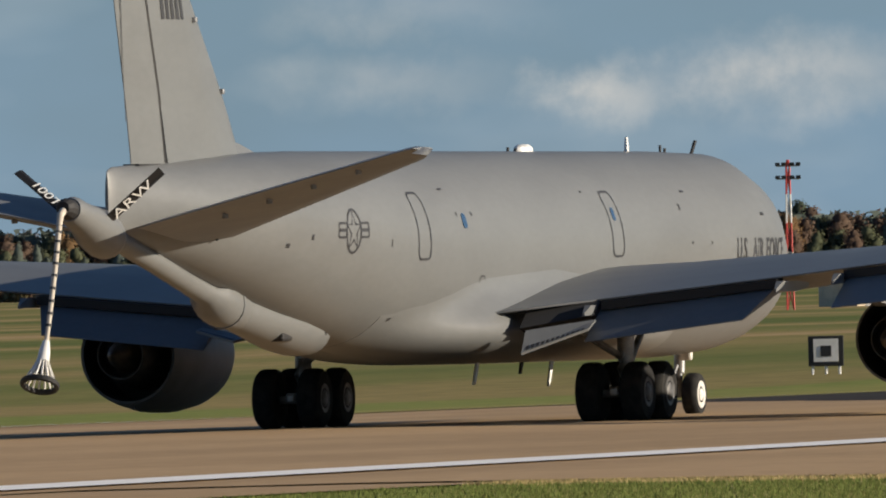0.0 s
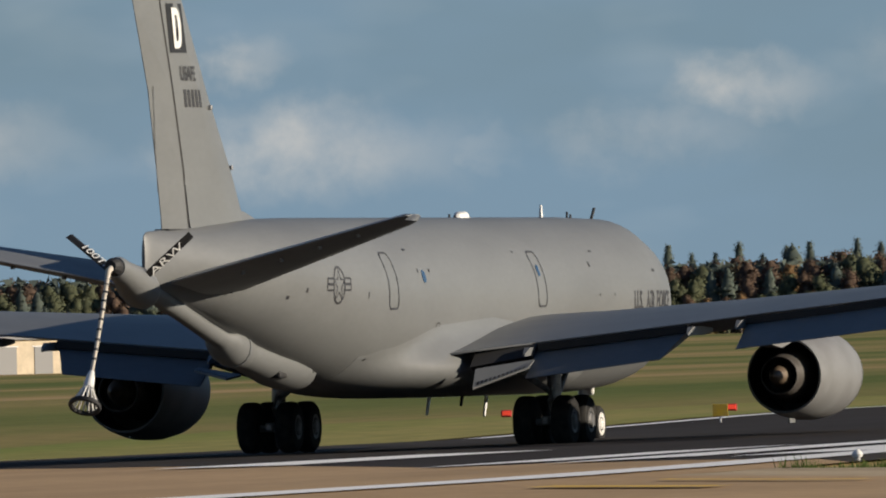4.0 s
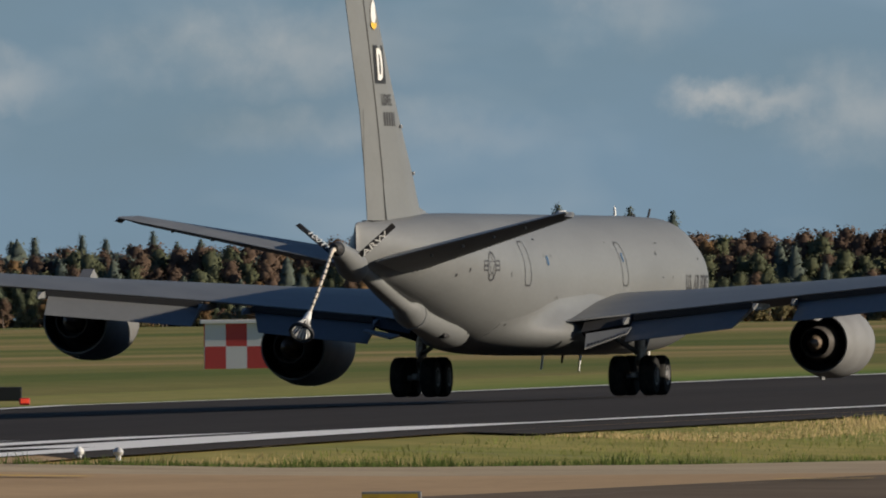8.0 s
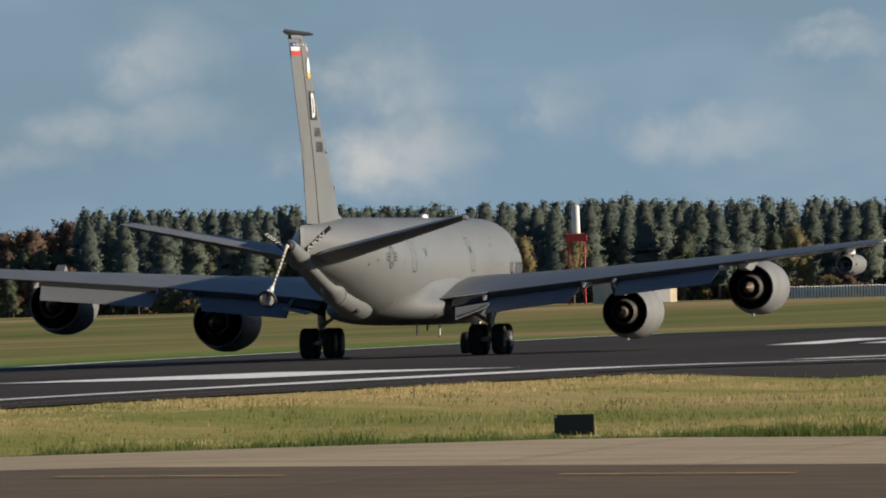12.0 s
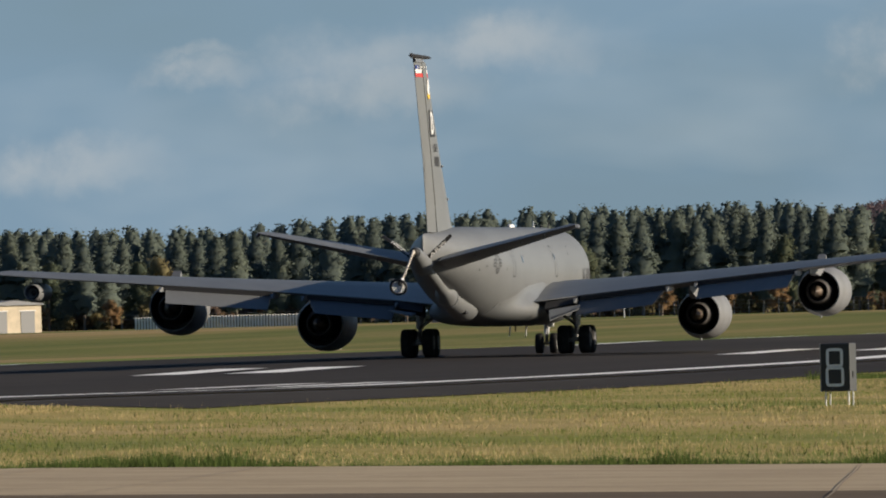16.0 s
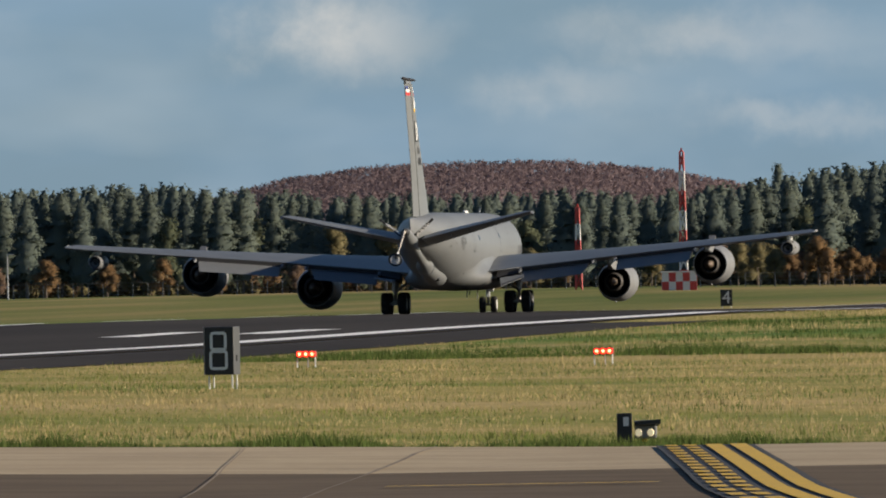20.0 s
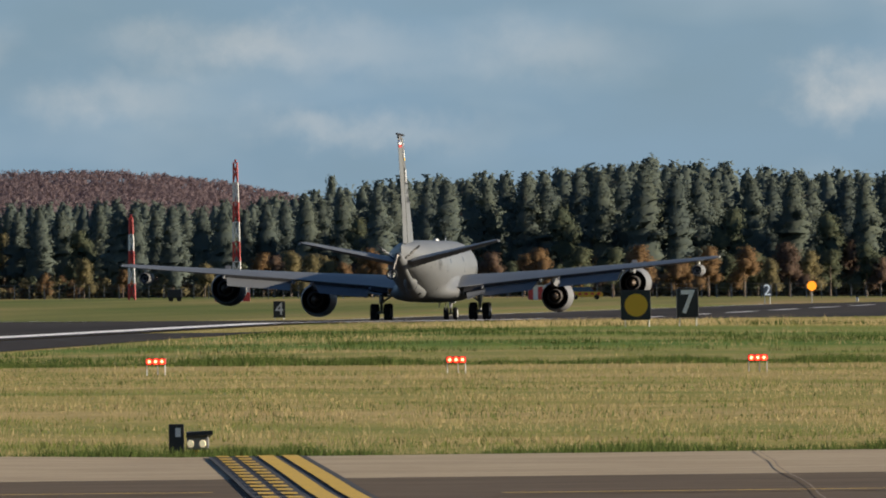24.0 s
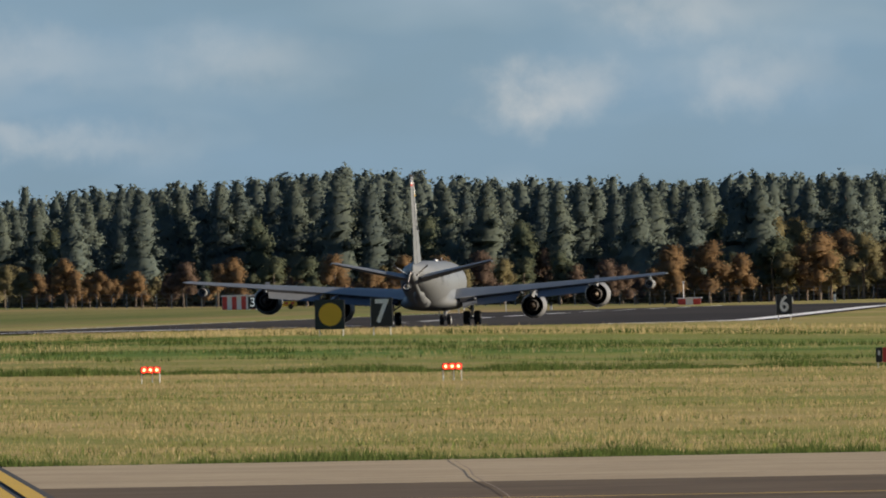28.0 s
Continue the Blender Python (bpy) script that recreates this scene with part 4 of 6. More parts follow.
part("fin_tip_base", loft([fin_ring(11.86, -19.82, -22.6, 0.2, 0.14), fin_ring(12.0, -20.3, -22.7, 0.12, 0.1)]), PAINT_DARK, plane)


def fin_x(y, z):
    zs = [f[0] for f in FIN]
    le, h, te, t = (float(np.interp(z, zs, [f[k] for f in FIN])) for k in (1, 2, 3, 4))
    f = (le - y) / (le - h)
    return (float(np.interp(f, (0, 0.12, 0.45, 1.0), (0, 0.35, 0.5, 0.4))) * t if y > h else float(np.interp(y, (te, h), (0.02, t * 0.36)))) + 0.006


def fin_quad(name, pts, mat, label="", off=0.0, side=1):
    mesh_part(name, [(side * (fin_x(y, z) + off), y, z) for y, z in pts], [tuple(range(len(pts)))], mat, plane, label)


def fin_line(name, y0, z0, y1, z1, w, mat=STENCIL):
    n = 8
    a = [(y0 + (y1 - y0) * i / n, z0 + (z1 - z0) * i / n) for i in range(n + 1)]
    vs = [(fin_x(y + s, z) + 0.003, y + s, z) for y, z in a for s in (-w / 2, w / 2)]
    mesh_part(name, vs, [(2 * i, 2 * i + 1, 2 * i + 3, 2 * i + 2) for i in range(n)], mat, plane)


# thin black box stands in for the shade in the gap below the rudder
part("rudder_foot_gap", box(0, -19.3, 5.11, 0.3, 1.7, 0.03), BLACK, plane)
for (z0, _, h0, _, _), (z1, _, h1, _, _) in zip(FIN[1:], FIN[2:]):
    fin_line("rudder_hinge_line", h0 - 0.02, z0 if z0 > 5.4 else 5.15, h1 - 0.02, z1 - 0.01, 0.06, BLACK)
fin_line("trim_tab_line", -20.5, 5.9, -20.7, 8.2, 0.03)
fin_line("trim_tab_line", -20.5, 5.9, -20.85, 5.9, 0.25)
fin_line("fin_leading_seam", -14.3, 5.4, -15.4, 6.7, 0.03)
fin_quad("code_panel", [(-19.62, 8.92), (-18.46, 8.92), (-18.70, 9.98), (-19.86, 9.98)], INK, "black panel with a white letter", off=0.01)
D_OUT = [(-0.36, -0.44), (0.04, -0.44), (0.24, -0.38), (0.35, -0.22), (0.37, 0.0), (0.35, 0.22), (0.24, 0.38), (0.04, 0.44), (-0.36, 0.44)]
D_IN = [(-0.12, -0.28), (0.0, -0.28), (0.07, -0.25), (0.11, -0.15), (0.12, 0.0), (0.11, 0.15), (0.07, 0.25), (0.0, 0.28), (-0.12, 0.28)]
mesh_part("code_letter", [(fin_x(-19.16 + u - 0.23 * v, 9.45 + v) + 0.022, -19.16 + u - 0.23 * v, 9.45 + v) for u, v in [(0.8 * u, v) for u, v in D_OUT + D_IN]], [(i, (i + 1) % 9, 9 + (i + 1) % 9, 9 + i) for i in range(9)], WHITE, plane, "bold white letter D")
word("command_lettering", "USAFE", 0.44, lambda u, v: (fin_x(-18.4 + u, 8.46 + v) + 0.014, -18.4 + u - 0.2 * v, 8.46 + v), STENCIL, plane, narrow=0.92, bold=0.008)
for i in range(5):
    y = -18.03 + (i - 2) * 0.27
    fin_quad("stencil_bar", [(y - 0.09, 7.75), (y + 0.09, 7.75), (y - 0.0, 8.13), (y - 0.17, 8.13)], STENCIL, off=0.004)
for i, (m, h0, h1) in enumerate(((BLUE, 11.58, 11.74), (WHITE, 11.43, 11.58), (RED, 11.27, 11.43))):
    fin_quad("tail_band", [(-22.55, h0), (-19.62, h0), (-19.82, h1), (-22.7, h1)], m, "red, white and blue tail band" if not i else "", off=0.012)
for k in range(5):
    fin_quad("band_dot", [(-22.2 + 0.5 * k, 11.63), (-22.05 + 0.5 * k, 11.63), (-22.05 + 0.5 * k, 11.69), (-22.2 + 0.5 * k, 11.69)], WHITE, off=0.02)
fin_quad("crest", [(-19.8 + 0.3 * math.cos(a), 10.9 + 0.33 * math.sin(a)) for a in np.linspace(0, math.tau, 16, endpoint=False)], WHITE, "white crest with a yellow scroll", off=0.02)
fin_quad("crest_scroll", [(-20.1, 10.6), (-19.45, 10.6), (-19.5, 10.48), (-19.75, 10.4), (-20.05, 10.48)], YELLOW, off=0.024)
for y, z in ((-16.75, 7.75), (-15.1, 6.45)):
    part("fin_light", box(fin_x(y, z) + 0.02, y, z, 0.1, 0.12, 0.1, 0.02), STEEL, plane)

# refuelling boom
boom = part("refuelling_boom", tube([(0, -13.2, 2.3), (0, -14.0, 2.42), (0, -14.9, 2.53), (0, -15.35, 2.62), (0, -15.75, 2.72), (0, -16.0, 2.78), (0, -17.2, 3.0), (0, -19.0, 3.36), (0, -21.5, 3.83)], [0.34, 0.38, 0.43, 0.44, 0.38, 0.24, 0.21, 0.2, 0.19], 18), PAINT, plane, "grey telescoping refuelling boom", smooth=True)
part("boom_head", tube([(0, -21.5, 3.74), (0, -21.54, 3.75), (0, -21.66, 3.78), (0, -21.85, 3.83), (0, -22.3, 3.95), (0, -22.7, 4.06), (0, -23.2, 4.19), (0, -23.6, 4.28), (0, -23.75, 4.31)], [0.06, 0.26, 0.38, 0.42, 0.41, 0.34, 0.28, 0.27, 0.22], 18), PAINT, boom, "rounded hose adapter on the boom's end", smooth=True)
part("boom_nozzle", tube([(0, -23.7, 4.3), (0, -23.95, 4.34), (0, -24.1, 4.34)], [0.2, 0.18, 0.12], 12), BLACK, boom)
part("boom_collar", tube([(0, -14.95, 2.54), (0, -15.02, 2.55)], [0.45, 0.45], 18), PAINT_DARK, boom)
for side in (1, -1):
    r0 = Vector((side * 0.18, -22.5, 4.0))
    r1 = Vector((1.22, -22.1, 4.98)) if side == 1 else Vector((-1.5, -22.1, 5.02))
    along = (r1 - r0).normalized()
    face = Vector((0.9, -0.5, -0.3)) if side == 1 else Vector((0.75, -0.6, 0.6))
    face = (face - along * face.dot(along)).normalized()
    across = face.cross(along).normalized() * 0.11
    nrm = face * 0.03
    fin_ob = part("ruddevator", loft([[c - across, c - across * 0.2 + nrm, c + across, c - across * 0.2 - nrm] for c in (r0, r1)]), INK, boom, "black ruddevator with white lettering")
    # lettering fills the panel's aft face
    body, u_dir = ("ARW", along) if side == 1 else ("100TH", -along)
    v_dir = face.cross(u_dir).normalized()
    cen = r0.lerp(r1, 0.5) + face * 0.045
    word("ruddevator_lettering", body, 0.29, lambda u, v, c=cen, a=u_dir, b=v_dir: c + a * u + b * v, WHITE, fin_ob, "white lettering", narrow=1.35 if side == 1 else 1.15)
# boom operator's pod under the tail
pod_ob = part("operator_pod", loft([[(w * math.cos(a), y, zc + h * math.sin(a)) for a in np.linspace(0, math.tau, 24, endpoint=False)] for y, w, h, zc in ((-9.86, 0.06, 0.05, 2.0), (-9.9, 0.28, 0.22, 2.0), (-10.02, 0.46, 0.36, 2.0), (-10.3, 0.57, 0.45, 2.02), (-10.9, 0.62, 0.5, 2.07), (-11.8, 0.6, 0.49, 2.15), (-12.8, 0.52, 0.44, 2.26), (-13.8, 0.44, 0.4, 2.38), (-14.6, 0.4, 0.38, 2.48), (-15.0, 0.36, 0.36, 2.54))]), PAINT, plane, "grey boom operator pod", smooth=True)
part("pod_window", box(0.3, -12.5, 1.93, 0.3, 0.6, 0.16, 0.05), NEAR_BLACK, pod_ob)
# hose and drogue hang from the boom's tip and swing about it
PIVOT = Vector((0, -24.05, 4.3))
hose_pts = [(0, 0, 0), (0, -0.2, -0.08), (0, -0.33, -0.4), (0, -0.55, -1.0), (0, -0.85, -1.7), (0, -1.15, -2.35)]
hose = part("drogue_hose", tube(hose_pts, [0.07, 0.065, 0.052, 0.05, 0.046, 0.043], 10), HOSE, plane, "cream drogue hose with dark bands", smooth=True)
hose.location = PIVOT
for i in range(11):
    f = 0.25 + i * 0.065
    y, z = np.interp(f, np.linspace(0, 1, 6), [p[1] for p in hose_pts]), np.interp(f, np.linspace(0, 1, 6), [p[2] for p in hose_pts])
    part("hose_band", tube([(0, y, z), (0, y - 0.01, z - 0.05)], 0.058, 10), STENCIL, hose)
part("drogue_coupling", tube([(0, -1.15, -2.33), (0, -1.25, -2.5), (0, -1.37, -2.7)], [0.06, 0.1, 0.12], 12), WHITE, hose, smooth=True)
d_a, d_b = Vector((0, -1.37, -2.7)), Vector((0, -1.57, -3.1))
qd = (d_b - d_a).normalized().to_track_quat("Z", "Y")
for k in range(16):
    a = k * math.tau / 16
    e = Vector((math.cos(a), math.sin(a), 0))
    part("basket_rib", tube([d_a + qd @ (e * 0.1), d_b + qd @ (e * 0.3)], 0.02, 5), HUB, hose)
part("basket_rim", loft([[d_b + qd @ (Vector((math.cos(a), math.sin(a), 0)) * (0.31 + 0.05 * math.cos(b)) + Vector((0, 0, 0.06 * math.sin(b)))) for b in np.linspace(0, math.tau, 8, endpoint=False)] for a in np.linspace(0, math.tau, 24)], caps=False), BLACK, hose)
part("basket_core", tube([d_a, d_a.lerp(d_b, 0.5)], [0.09, 0.05], 8), NEAR_BLACK, hose)

# landing gear


def wheel(cx, cy, r, w, parent, name="wheel", hub=STEEL, out=1, face=0.5):
    prof = ((-w / 2, 0.55 * r), (-w / 2, 0.86 * r), (-w * 0.36, 0.97 * r), (-w * 0.15, r), (w * 0.15, r), (w * 0.36, 0.97 * r), (w / 2, 0.86 * r), (w / 2, 0.55 * r))
    n = 26
    rings = [[(cx + x, cy + rr * math.cos(k * math.tau / n), 0.15 + r + rr * math.sin(k * math.tau / n)) for k in range(n)] for x, rr in prof]
    t = part(name, loft(rings), TYRE, parent, smooth=True)
    hp = ((-w * 0.42, 0.50 * r), (-w * 0.36, 0.56 * r), (w * 0.36, (face + 0.06) * r), (w * 0.53, (face - 0.02) * r), (w * 0.49, 0.3 * r), (w * 0.56, 0.22 * r), (w * 0.56, 0.02))
    part("wheel_rim", loft([[(cx + out * x, cy + rr * math.cos(k * math.tau / 16), 0.15 + r + rr * math.sin(k * math.tau / 16)) for k in range(16)] for x, rr in hp]), hub, t, smooth=True)
    return t


for side in (1, -1):
    cx = 3.14 if side > 0 else -3.28
    leg = part("main_gear_leg", tube([(cx, 0.0, 0.75), (cx, 0.0, 1.3), (cx, 0.02, 1.31), (cx, 0.05, 2.45)], [0.10, 0.10, 0.16, 0.17], 12), STEEL, plane, "steel main landing gear leg", smooth=True)
    part("gear_beam", box(cx, 0, 0.74, 0.2, 1.7, 0.2, 0.05), STEEL, leg)
    for y in (0.71, -0.71):
        part("axle", tube([(cx - 0.45, y, 0.71), (cx + 0.45, y, 0.71)], 0.08, 10), STEEL, leg)
        for s in (1, -1):
            wheel(cx + s * 0.44, y, 0.58, 0.42, leg, "main_wheel", MAINHUB, out=s)
    part("side_brace", tube([(cx, -0.05, 1.35), (side * 2.1, -0.6, 2.1)], 0.07, 8), STEEL, leg)
    part("drag_brace", tube([(cx, 0.0, 1.1), (cx + side * 0.1, 1.4, 2.3)], 0.07, 8), STEEL, leg)
    part("torque_link", tube([(cx, -0.12, 0.95), (cx, -0.42, 1.18), (cx, -0.15, 1.45)], 0.05, 6), STEEL, leg)
nose_leg = part("nose_gear_leg", tube([(0, 13.95, 0.6), (0, 13.95, 1.0), (0, 13.98, 1.01), (0, 14.1, 1.9)], [0.07, 0.07, 0.11, 0.12], 12), STEEL, plane, "steel nose landing gear leg", smooth=True)
part("nose_axle", tube([(-0.3, 13.95, 0.58), (0.3, 13.95, 0.58)], 0.06, 8), STEEL, nose_leg)
# hub faces widened in near-white paint to stand for the sun's glint on them
for s in (1, -1):
    wheel(s * 0.3, 13.95, 0.43, 0.3, nose_leg, "nose_wheel", HUB, out=s, face=0.64)
part("nose_gear_light", box(0.2, 13.78, 1.38, 0.26, 0.16, 0.26, 0.05), HUB, nose_leg)
part("torque_link", tube([(0, 13.8, 0.75), (0, 13.55, 0.95), (0, 13.82, 1.15)], 0.04, 6), STEEL, nose_leg)

# ---- signs, lamps and huts ----


def at_az(az, dist):
    a = radians(az)
    return math.sin(a) * dist, math.cos(a) * dist


def seat(name, x, y, rz, label, category, group=""):
    return empty(name, pose(x, y, land(x, y), 0, 0, rz), label, category, group)


def legs(parent, xs, ys, h, r=0.022, mat=WHITE, name="leg"):
    for x in xs:
        for y in ys:
            part(name, tube([(x, y, -0.05), (x, y, h)], r, 8), mat, parent)


def digit_place(z, y):
    return lambda u, v: (u, y, z + v)


def distance_sign(x, y, rz, digit, h=1.22, w=0.80, d=0.55, leg=0.36):
    """A black distance-remaining box on white legs; its face looks back along the runway."""
    s = seat("distance_sign", x, y, rz, "black box sign on white legs with pale numeral " + digit, "runway sign", "distance signs")
    legs(s, (-w * 0.36, w * 0.40), (-d * 0.35, d * 0.35), leg + 0.05)
    part("case", box(0, 0, leg + h / 2, w, d, h, 0.02), CASE, s, "dark grey sheet metal case")
    part("face", box(0, -d / 2 - 0.008, leg + h / 2, w * 0.97, 0.016, h * 0.97), SIGNBLACK, s, "matt black face")
    if digit == "8":
        for z0, z1, w0 in ((0.10, 0.52, 0.245), (0.50, 0.90, 0.225)):
            cz, hh = leg + h * (z0 + z1) / 2, h * (z1 - z0) / 2
            ring = []
            for inner in (0.0, 0.075):
                ring.append([(cx + rr * math.cos(a), zz + rr * math.sin(a)) for cx, zz, rr, a in
                             [(sx * (w0 - 0.1), cz + sz * (hh - 0.1), 0.1 - inner, radians(a0 + 22.5 * k)) for sx, sz, a0 in ((1, 1, 0), (-1, 1, 90), (-1, -1, 180), (1, -1, 270)) for k in range(5)]])
            n = len(ring[0])
            mesh_part("numeral", [(px, -d / 2 - 0.022, pz) for r in ring for px, pz in r], [(k, (k + 1) % n, n + (k + 1) % n, n + k) for k in range(n)], NUMERAL, s, "pale numeral")
    else:
        word("numeral", digit, h * 1.12, digit_place(leg + h * 0.5, -d / 2 - 0.022), WHITE, s, "white numeral", narrow=0.88, bold=0.03)
    part("side_latch", box(w / 2 + 0.01, -0.05, leg + h * 0.35, 0.02, 0.08, 0.16), SIGNBLACK, s)
    part("corner_strip", box(-w / 2 + 0.02, -d / 2 - 0.012, leg + h / 2, 0.03, 0.02, h), GREY, s)
    return s


distance_sign(-57.35, 518.8, -11, "8")
distance_sign(-57.1, 868.1, 4, "7", w=0.94)
distance_sign(-55.3, 1198.7, 3, "6", w=0.95, h=1.15)


def disc_sign(x, y, rz, r=0.48, size=1.25, leg=0.3, label="black square sign with a large amber disc"):
    s = seat("arrestor_marker_sign", x, y, rz, label, "runway sign", "disc signs")
    legs(s, (-size * 0.36, size * 0.44), (0.0, 0.25), leg + 0.05)
    part("case", box(0, 0.15, leg + size / 2, size, 0.35, size, 0.02), SIGNBLACK, s)
    bm = bmesh.new()
    bmesh.ops.create_circle(bm, cap_ends=True, segments=32, radius=r, matrix=Matrix.Translation((0.02, -0.04, leg + size / 2)) @ Matrix.Rotation(radians(90), 4, "X"))
    part("disc", bm, ORANGE, s, "amber disc")
    return s


disc_sign(-58.6, 858.0, 4)
for az, dist, r, up in ((-10.622, 1120, 0.75, 0.0), (-3.416, 2350, 0.55, 0.75)):
    x, y = at_az(az, dist)
    s = seat("amber_disc_marker", x, y, -az, "round amber marker disc on a post", "marker", "disc signs")
    part("post", tube([(0, 0.05, -0.1), (0, 0.05, 1.3 + up)], 0.05, 8), GALV, s)
    bm = bmesh.new()
    bmesh.ops.create_cone(bm, cap_ends=True, segments=28, radius1=r, radius2=r, depth=0.12, matrix=Matrix.Translation((0, 0, 1.25 + up)) @ Matrix.Rotation(radians(90), 4, "X"))
    part("disc", bm, LAMP_ORANGE, s, "glowing amber disc")

# approach slope lamp units, red from below the glide path
for i, (x, y) in enumerate(((-65.5, 615.5), (-56.25, 612.6), (-47.13, 611.2), (-38.1, 610.8))):
    s = seat("approach_slope_unit", x, y, 4, "low lamp unit with three lit red lamps on white legs", "airfield lamp", "approach slope lamps")
    legs(s, (-0.27, 0.05, 0.27), (0.0, 0.5), 0.32, 0.014)
    part("housing", box(0, 0.25, 0.42, 0.60, 0.75, 0.2, 0.03), RED, s, "red box housing")
    for k in (-1, 0, 1):
        bm = bmesh.new()
        bmesh.ops.create_cone(bm, cap_ends=True, segments=16, radius1=0.085, radius2=0.085, depth=0.03, matrix=Matrix.Translation((k * 0.19, -0.14, 0.42)) @ Matrix.Rotation(radians(90), 4, "X"))
        lens = part("lamp_lens", bm, LAMP_RED, s, "lit red lens")
        bm = bmesh.new()
        bmesh.ops.create_cone(bm, cap_ends=True, segments=12, radius1=0.04, radius2=0.04, depth=0.03, matrix=Matrix.Translation((k * 0.19, -0.16, 0.42)) @ Matrix.Rotation(radians(90), 4, "X"))
        part("lamp_core", bm, LAMP_CORE, lens)

# runway guard lamp beside the taxiway
s = seat("guard_lamp", -35.3, 390.4, 6, "black cabinet with twin hooded yellow lamps on the grass edge", "airfield lamp")
part("cabinet", box(-0.17, 0.1, 0.32, 0.29, 0.3, 0.62, 0.015), SIGNBLACK, s, "black upright cabinet")
part("paper_label", box(-0.14, -0.06, 0.47, 0.1, 0.01, 0.17), WHITE, s)
part("lamp_body", box(0.24, 0.15, 0.26, 0.42, 0.25, 0.26, 0.04), GREY, s)
part("lamp_hood", loft([[(0.02, -0.15, 0.40), (0.52, -0.15, 0.42), (0.52, -0.15, 0.50), (0.02, -0.15, 0.46)], [(0.02, 0.3, 0.36), (0.46, 0.3, 0.36), (0.46, 0.3, 0.48), (0.02, 0.3, 0.48)]]), SIGNBLACK, s)
for x in (0.10, 0.33):
    part("lamp_lens", loft([[(x + 0.07 * k * math.cos(a), y, 0.25 + 0.08 * k * math.sin(a)) for a in np.linspace(0, math.tau, 16, endpoint=False)] for y, k in ((0.03, 1.0), (0.0, 0.7))]), LAMP_YELLOW, s, "lit pale yellow lens")
part("stub_post", tube([(0.2, 0.15, -0.05), (0.2, 0.15, 0.15)], 0.05, 8), YELLOW, s)

# small black box sign seen from behind, on the grass edge
s = seat("black_sign_box", -61.2, 394.5, 9, "low black rectangular sign seen from behind", "sign")
part("case", box(0, 0, 0.22, 0.78, 0.14, 0.40, 0.012), SIGNBLACK, s)
part("clip", box(-0.36, -0.08, 0.38, 0.04, 0.02, 0.05), GALV, s)
legs(s, (-0.3, 0.3), (0.0,), 0.06, 0.02, SIGNBLACK)

# yellow direction sign on the near side of the taxiway
x, y = at_az(-12.07, 240)
s = seat("direction_sign", x, y, 12, "yellow taxiway sign with a black letter and arrow", "sign")
SB = EYE_Z - 240 * math.tan(radians(0.468)) - land(x, y) - 0.13
part("case", box(0, 0, SB, 0.70, 0.14, 0.43, 0.015), GREY, s)
part("face", box(-0.02, -0.075, SB, 0.65, 0.012, 0.37), YELLOW, s, "yellow face")
word("letter", "B", 0.36, lambda u, v: (u - 0.18, -0.086, SB + v), INK, s)
part("arrow_shaft", box(0.11, -0.087, SB, 0.21, 0.006, 0.04), INK, s)
mesh_part("arrow_head", [(0.19, -0.089, SB + 0.1), (0.29, -0.089, SB), (0.19, -0.089, SB - 0.1), (0.18, -0.089, SB - 0.04), (0.22, -0.089, SB), (0.18, -0.089, SB + 0.04)], [(0, 1, 4, 5), (1, 2, 3, 4)], INK, s)
legs(s, (-0.25, 0.25), (0.0,), SB - 0.18, 0.03, GALV)

# red mandatory sign
s = seat("mandatory_sign", -26.4, 639.4, 3, "red sign with a white letter beside a black panel", "sign")
part("red_panel", box(0.25, 0, 0.42, 0.62, 0.12, 0.46, 0.01), RED, s)
part("black_panel", box(-0.17, 0, 0.42, 0.2, 0.12, 0.46, 0.01), SIGNBLACK, s)
part("letter_bar", box(0.1, -0.066, 0.42, 0.05, 0.01, 0.3), WHITE, s)
part("letter_bar", box(0.2, -0.066, 0.5, 0.14, 0.01, 0.05), WHITE, s)
part("digit_bar", box(-0.17, -0.066, 0.48, 0.06, 0.01, 0.14), WHITE, s)
legs(s, (-0.2, 0.5), (0.0,), 0.22, 0.02)

# runway edge lamps and small markers
for x, y, m, lab in ((-81.2, 353.4, WHITE, "clear glass runway edge lamp"), (-80.6, 353.9, GALV, "small galvanised edge lamp")):
    s = seat("edge_lamp", x, y, 0, lab, "airfield lamp", "edge lamps")
    part("stem", tube([(0, 0, -0.02), (0, 0, 0.1)], 0.05, 8), GALV, s)
    part("globe", loft([[(r * math.cos(a), r * math.sin(a), z) for a in np.linspace(0, math.tau, 12, endpoint=False)] for z, r in ((0.1, 0.08), (0.15, 0.1), (0.2, 0.08), (0.24, 0.03))]), m, s, smooth=True)
for az, dist in ((-14.545, 640), (-13.915, 640), (-13.287, 640), (-13.09, 640)):
    x, y = at_az(az, dist)
    s = seat("red_marker_lamp", x, y, 13, "small red lit marker lamp in the grass", "airfield lamp", "red marker lamps")
    part("housing", box(0, 0, 0.16, 0.34, 0.2, 0.22, 0.04), RED, s)
    part("lens", box(0, -0.11, 0.17, 0.24, 0.02, 0.13, 0.008), LAMP_DIM, s)
x, y = at_az(-13.319, 600)
s = seat("yellow_marker_board", x, y, 13, "small yellow marker board on a stake", "marker")
part("board", box(0, 0, 0.4, 0.45, 0.06, 0.36, 0.01), YELLOW, s)
legs(s, (0.0,), (0.0,), 0.25, 0.03, GALV)
x, y = at_az(-13.13, 650)
s = seat("dark_cable_drum", x, y, 13, "low dark box standing in the far grass", "box")
part("body", box(0, 0, 0.35, 0.75, 0.6, 0.45, 0.04), SIGNBLACK, s)

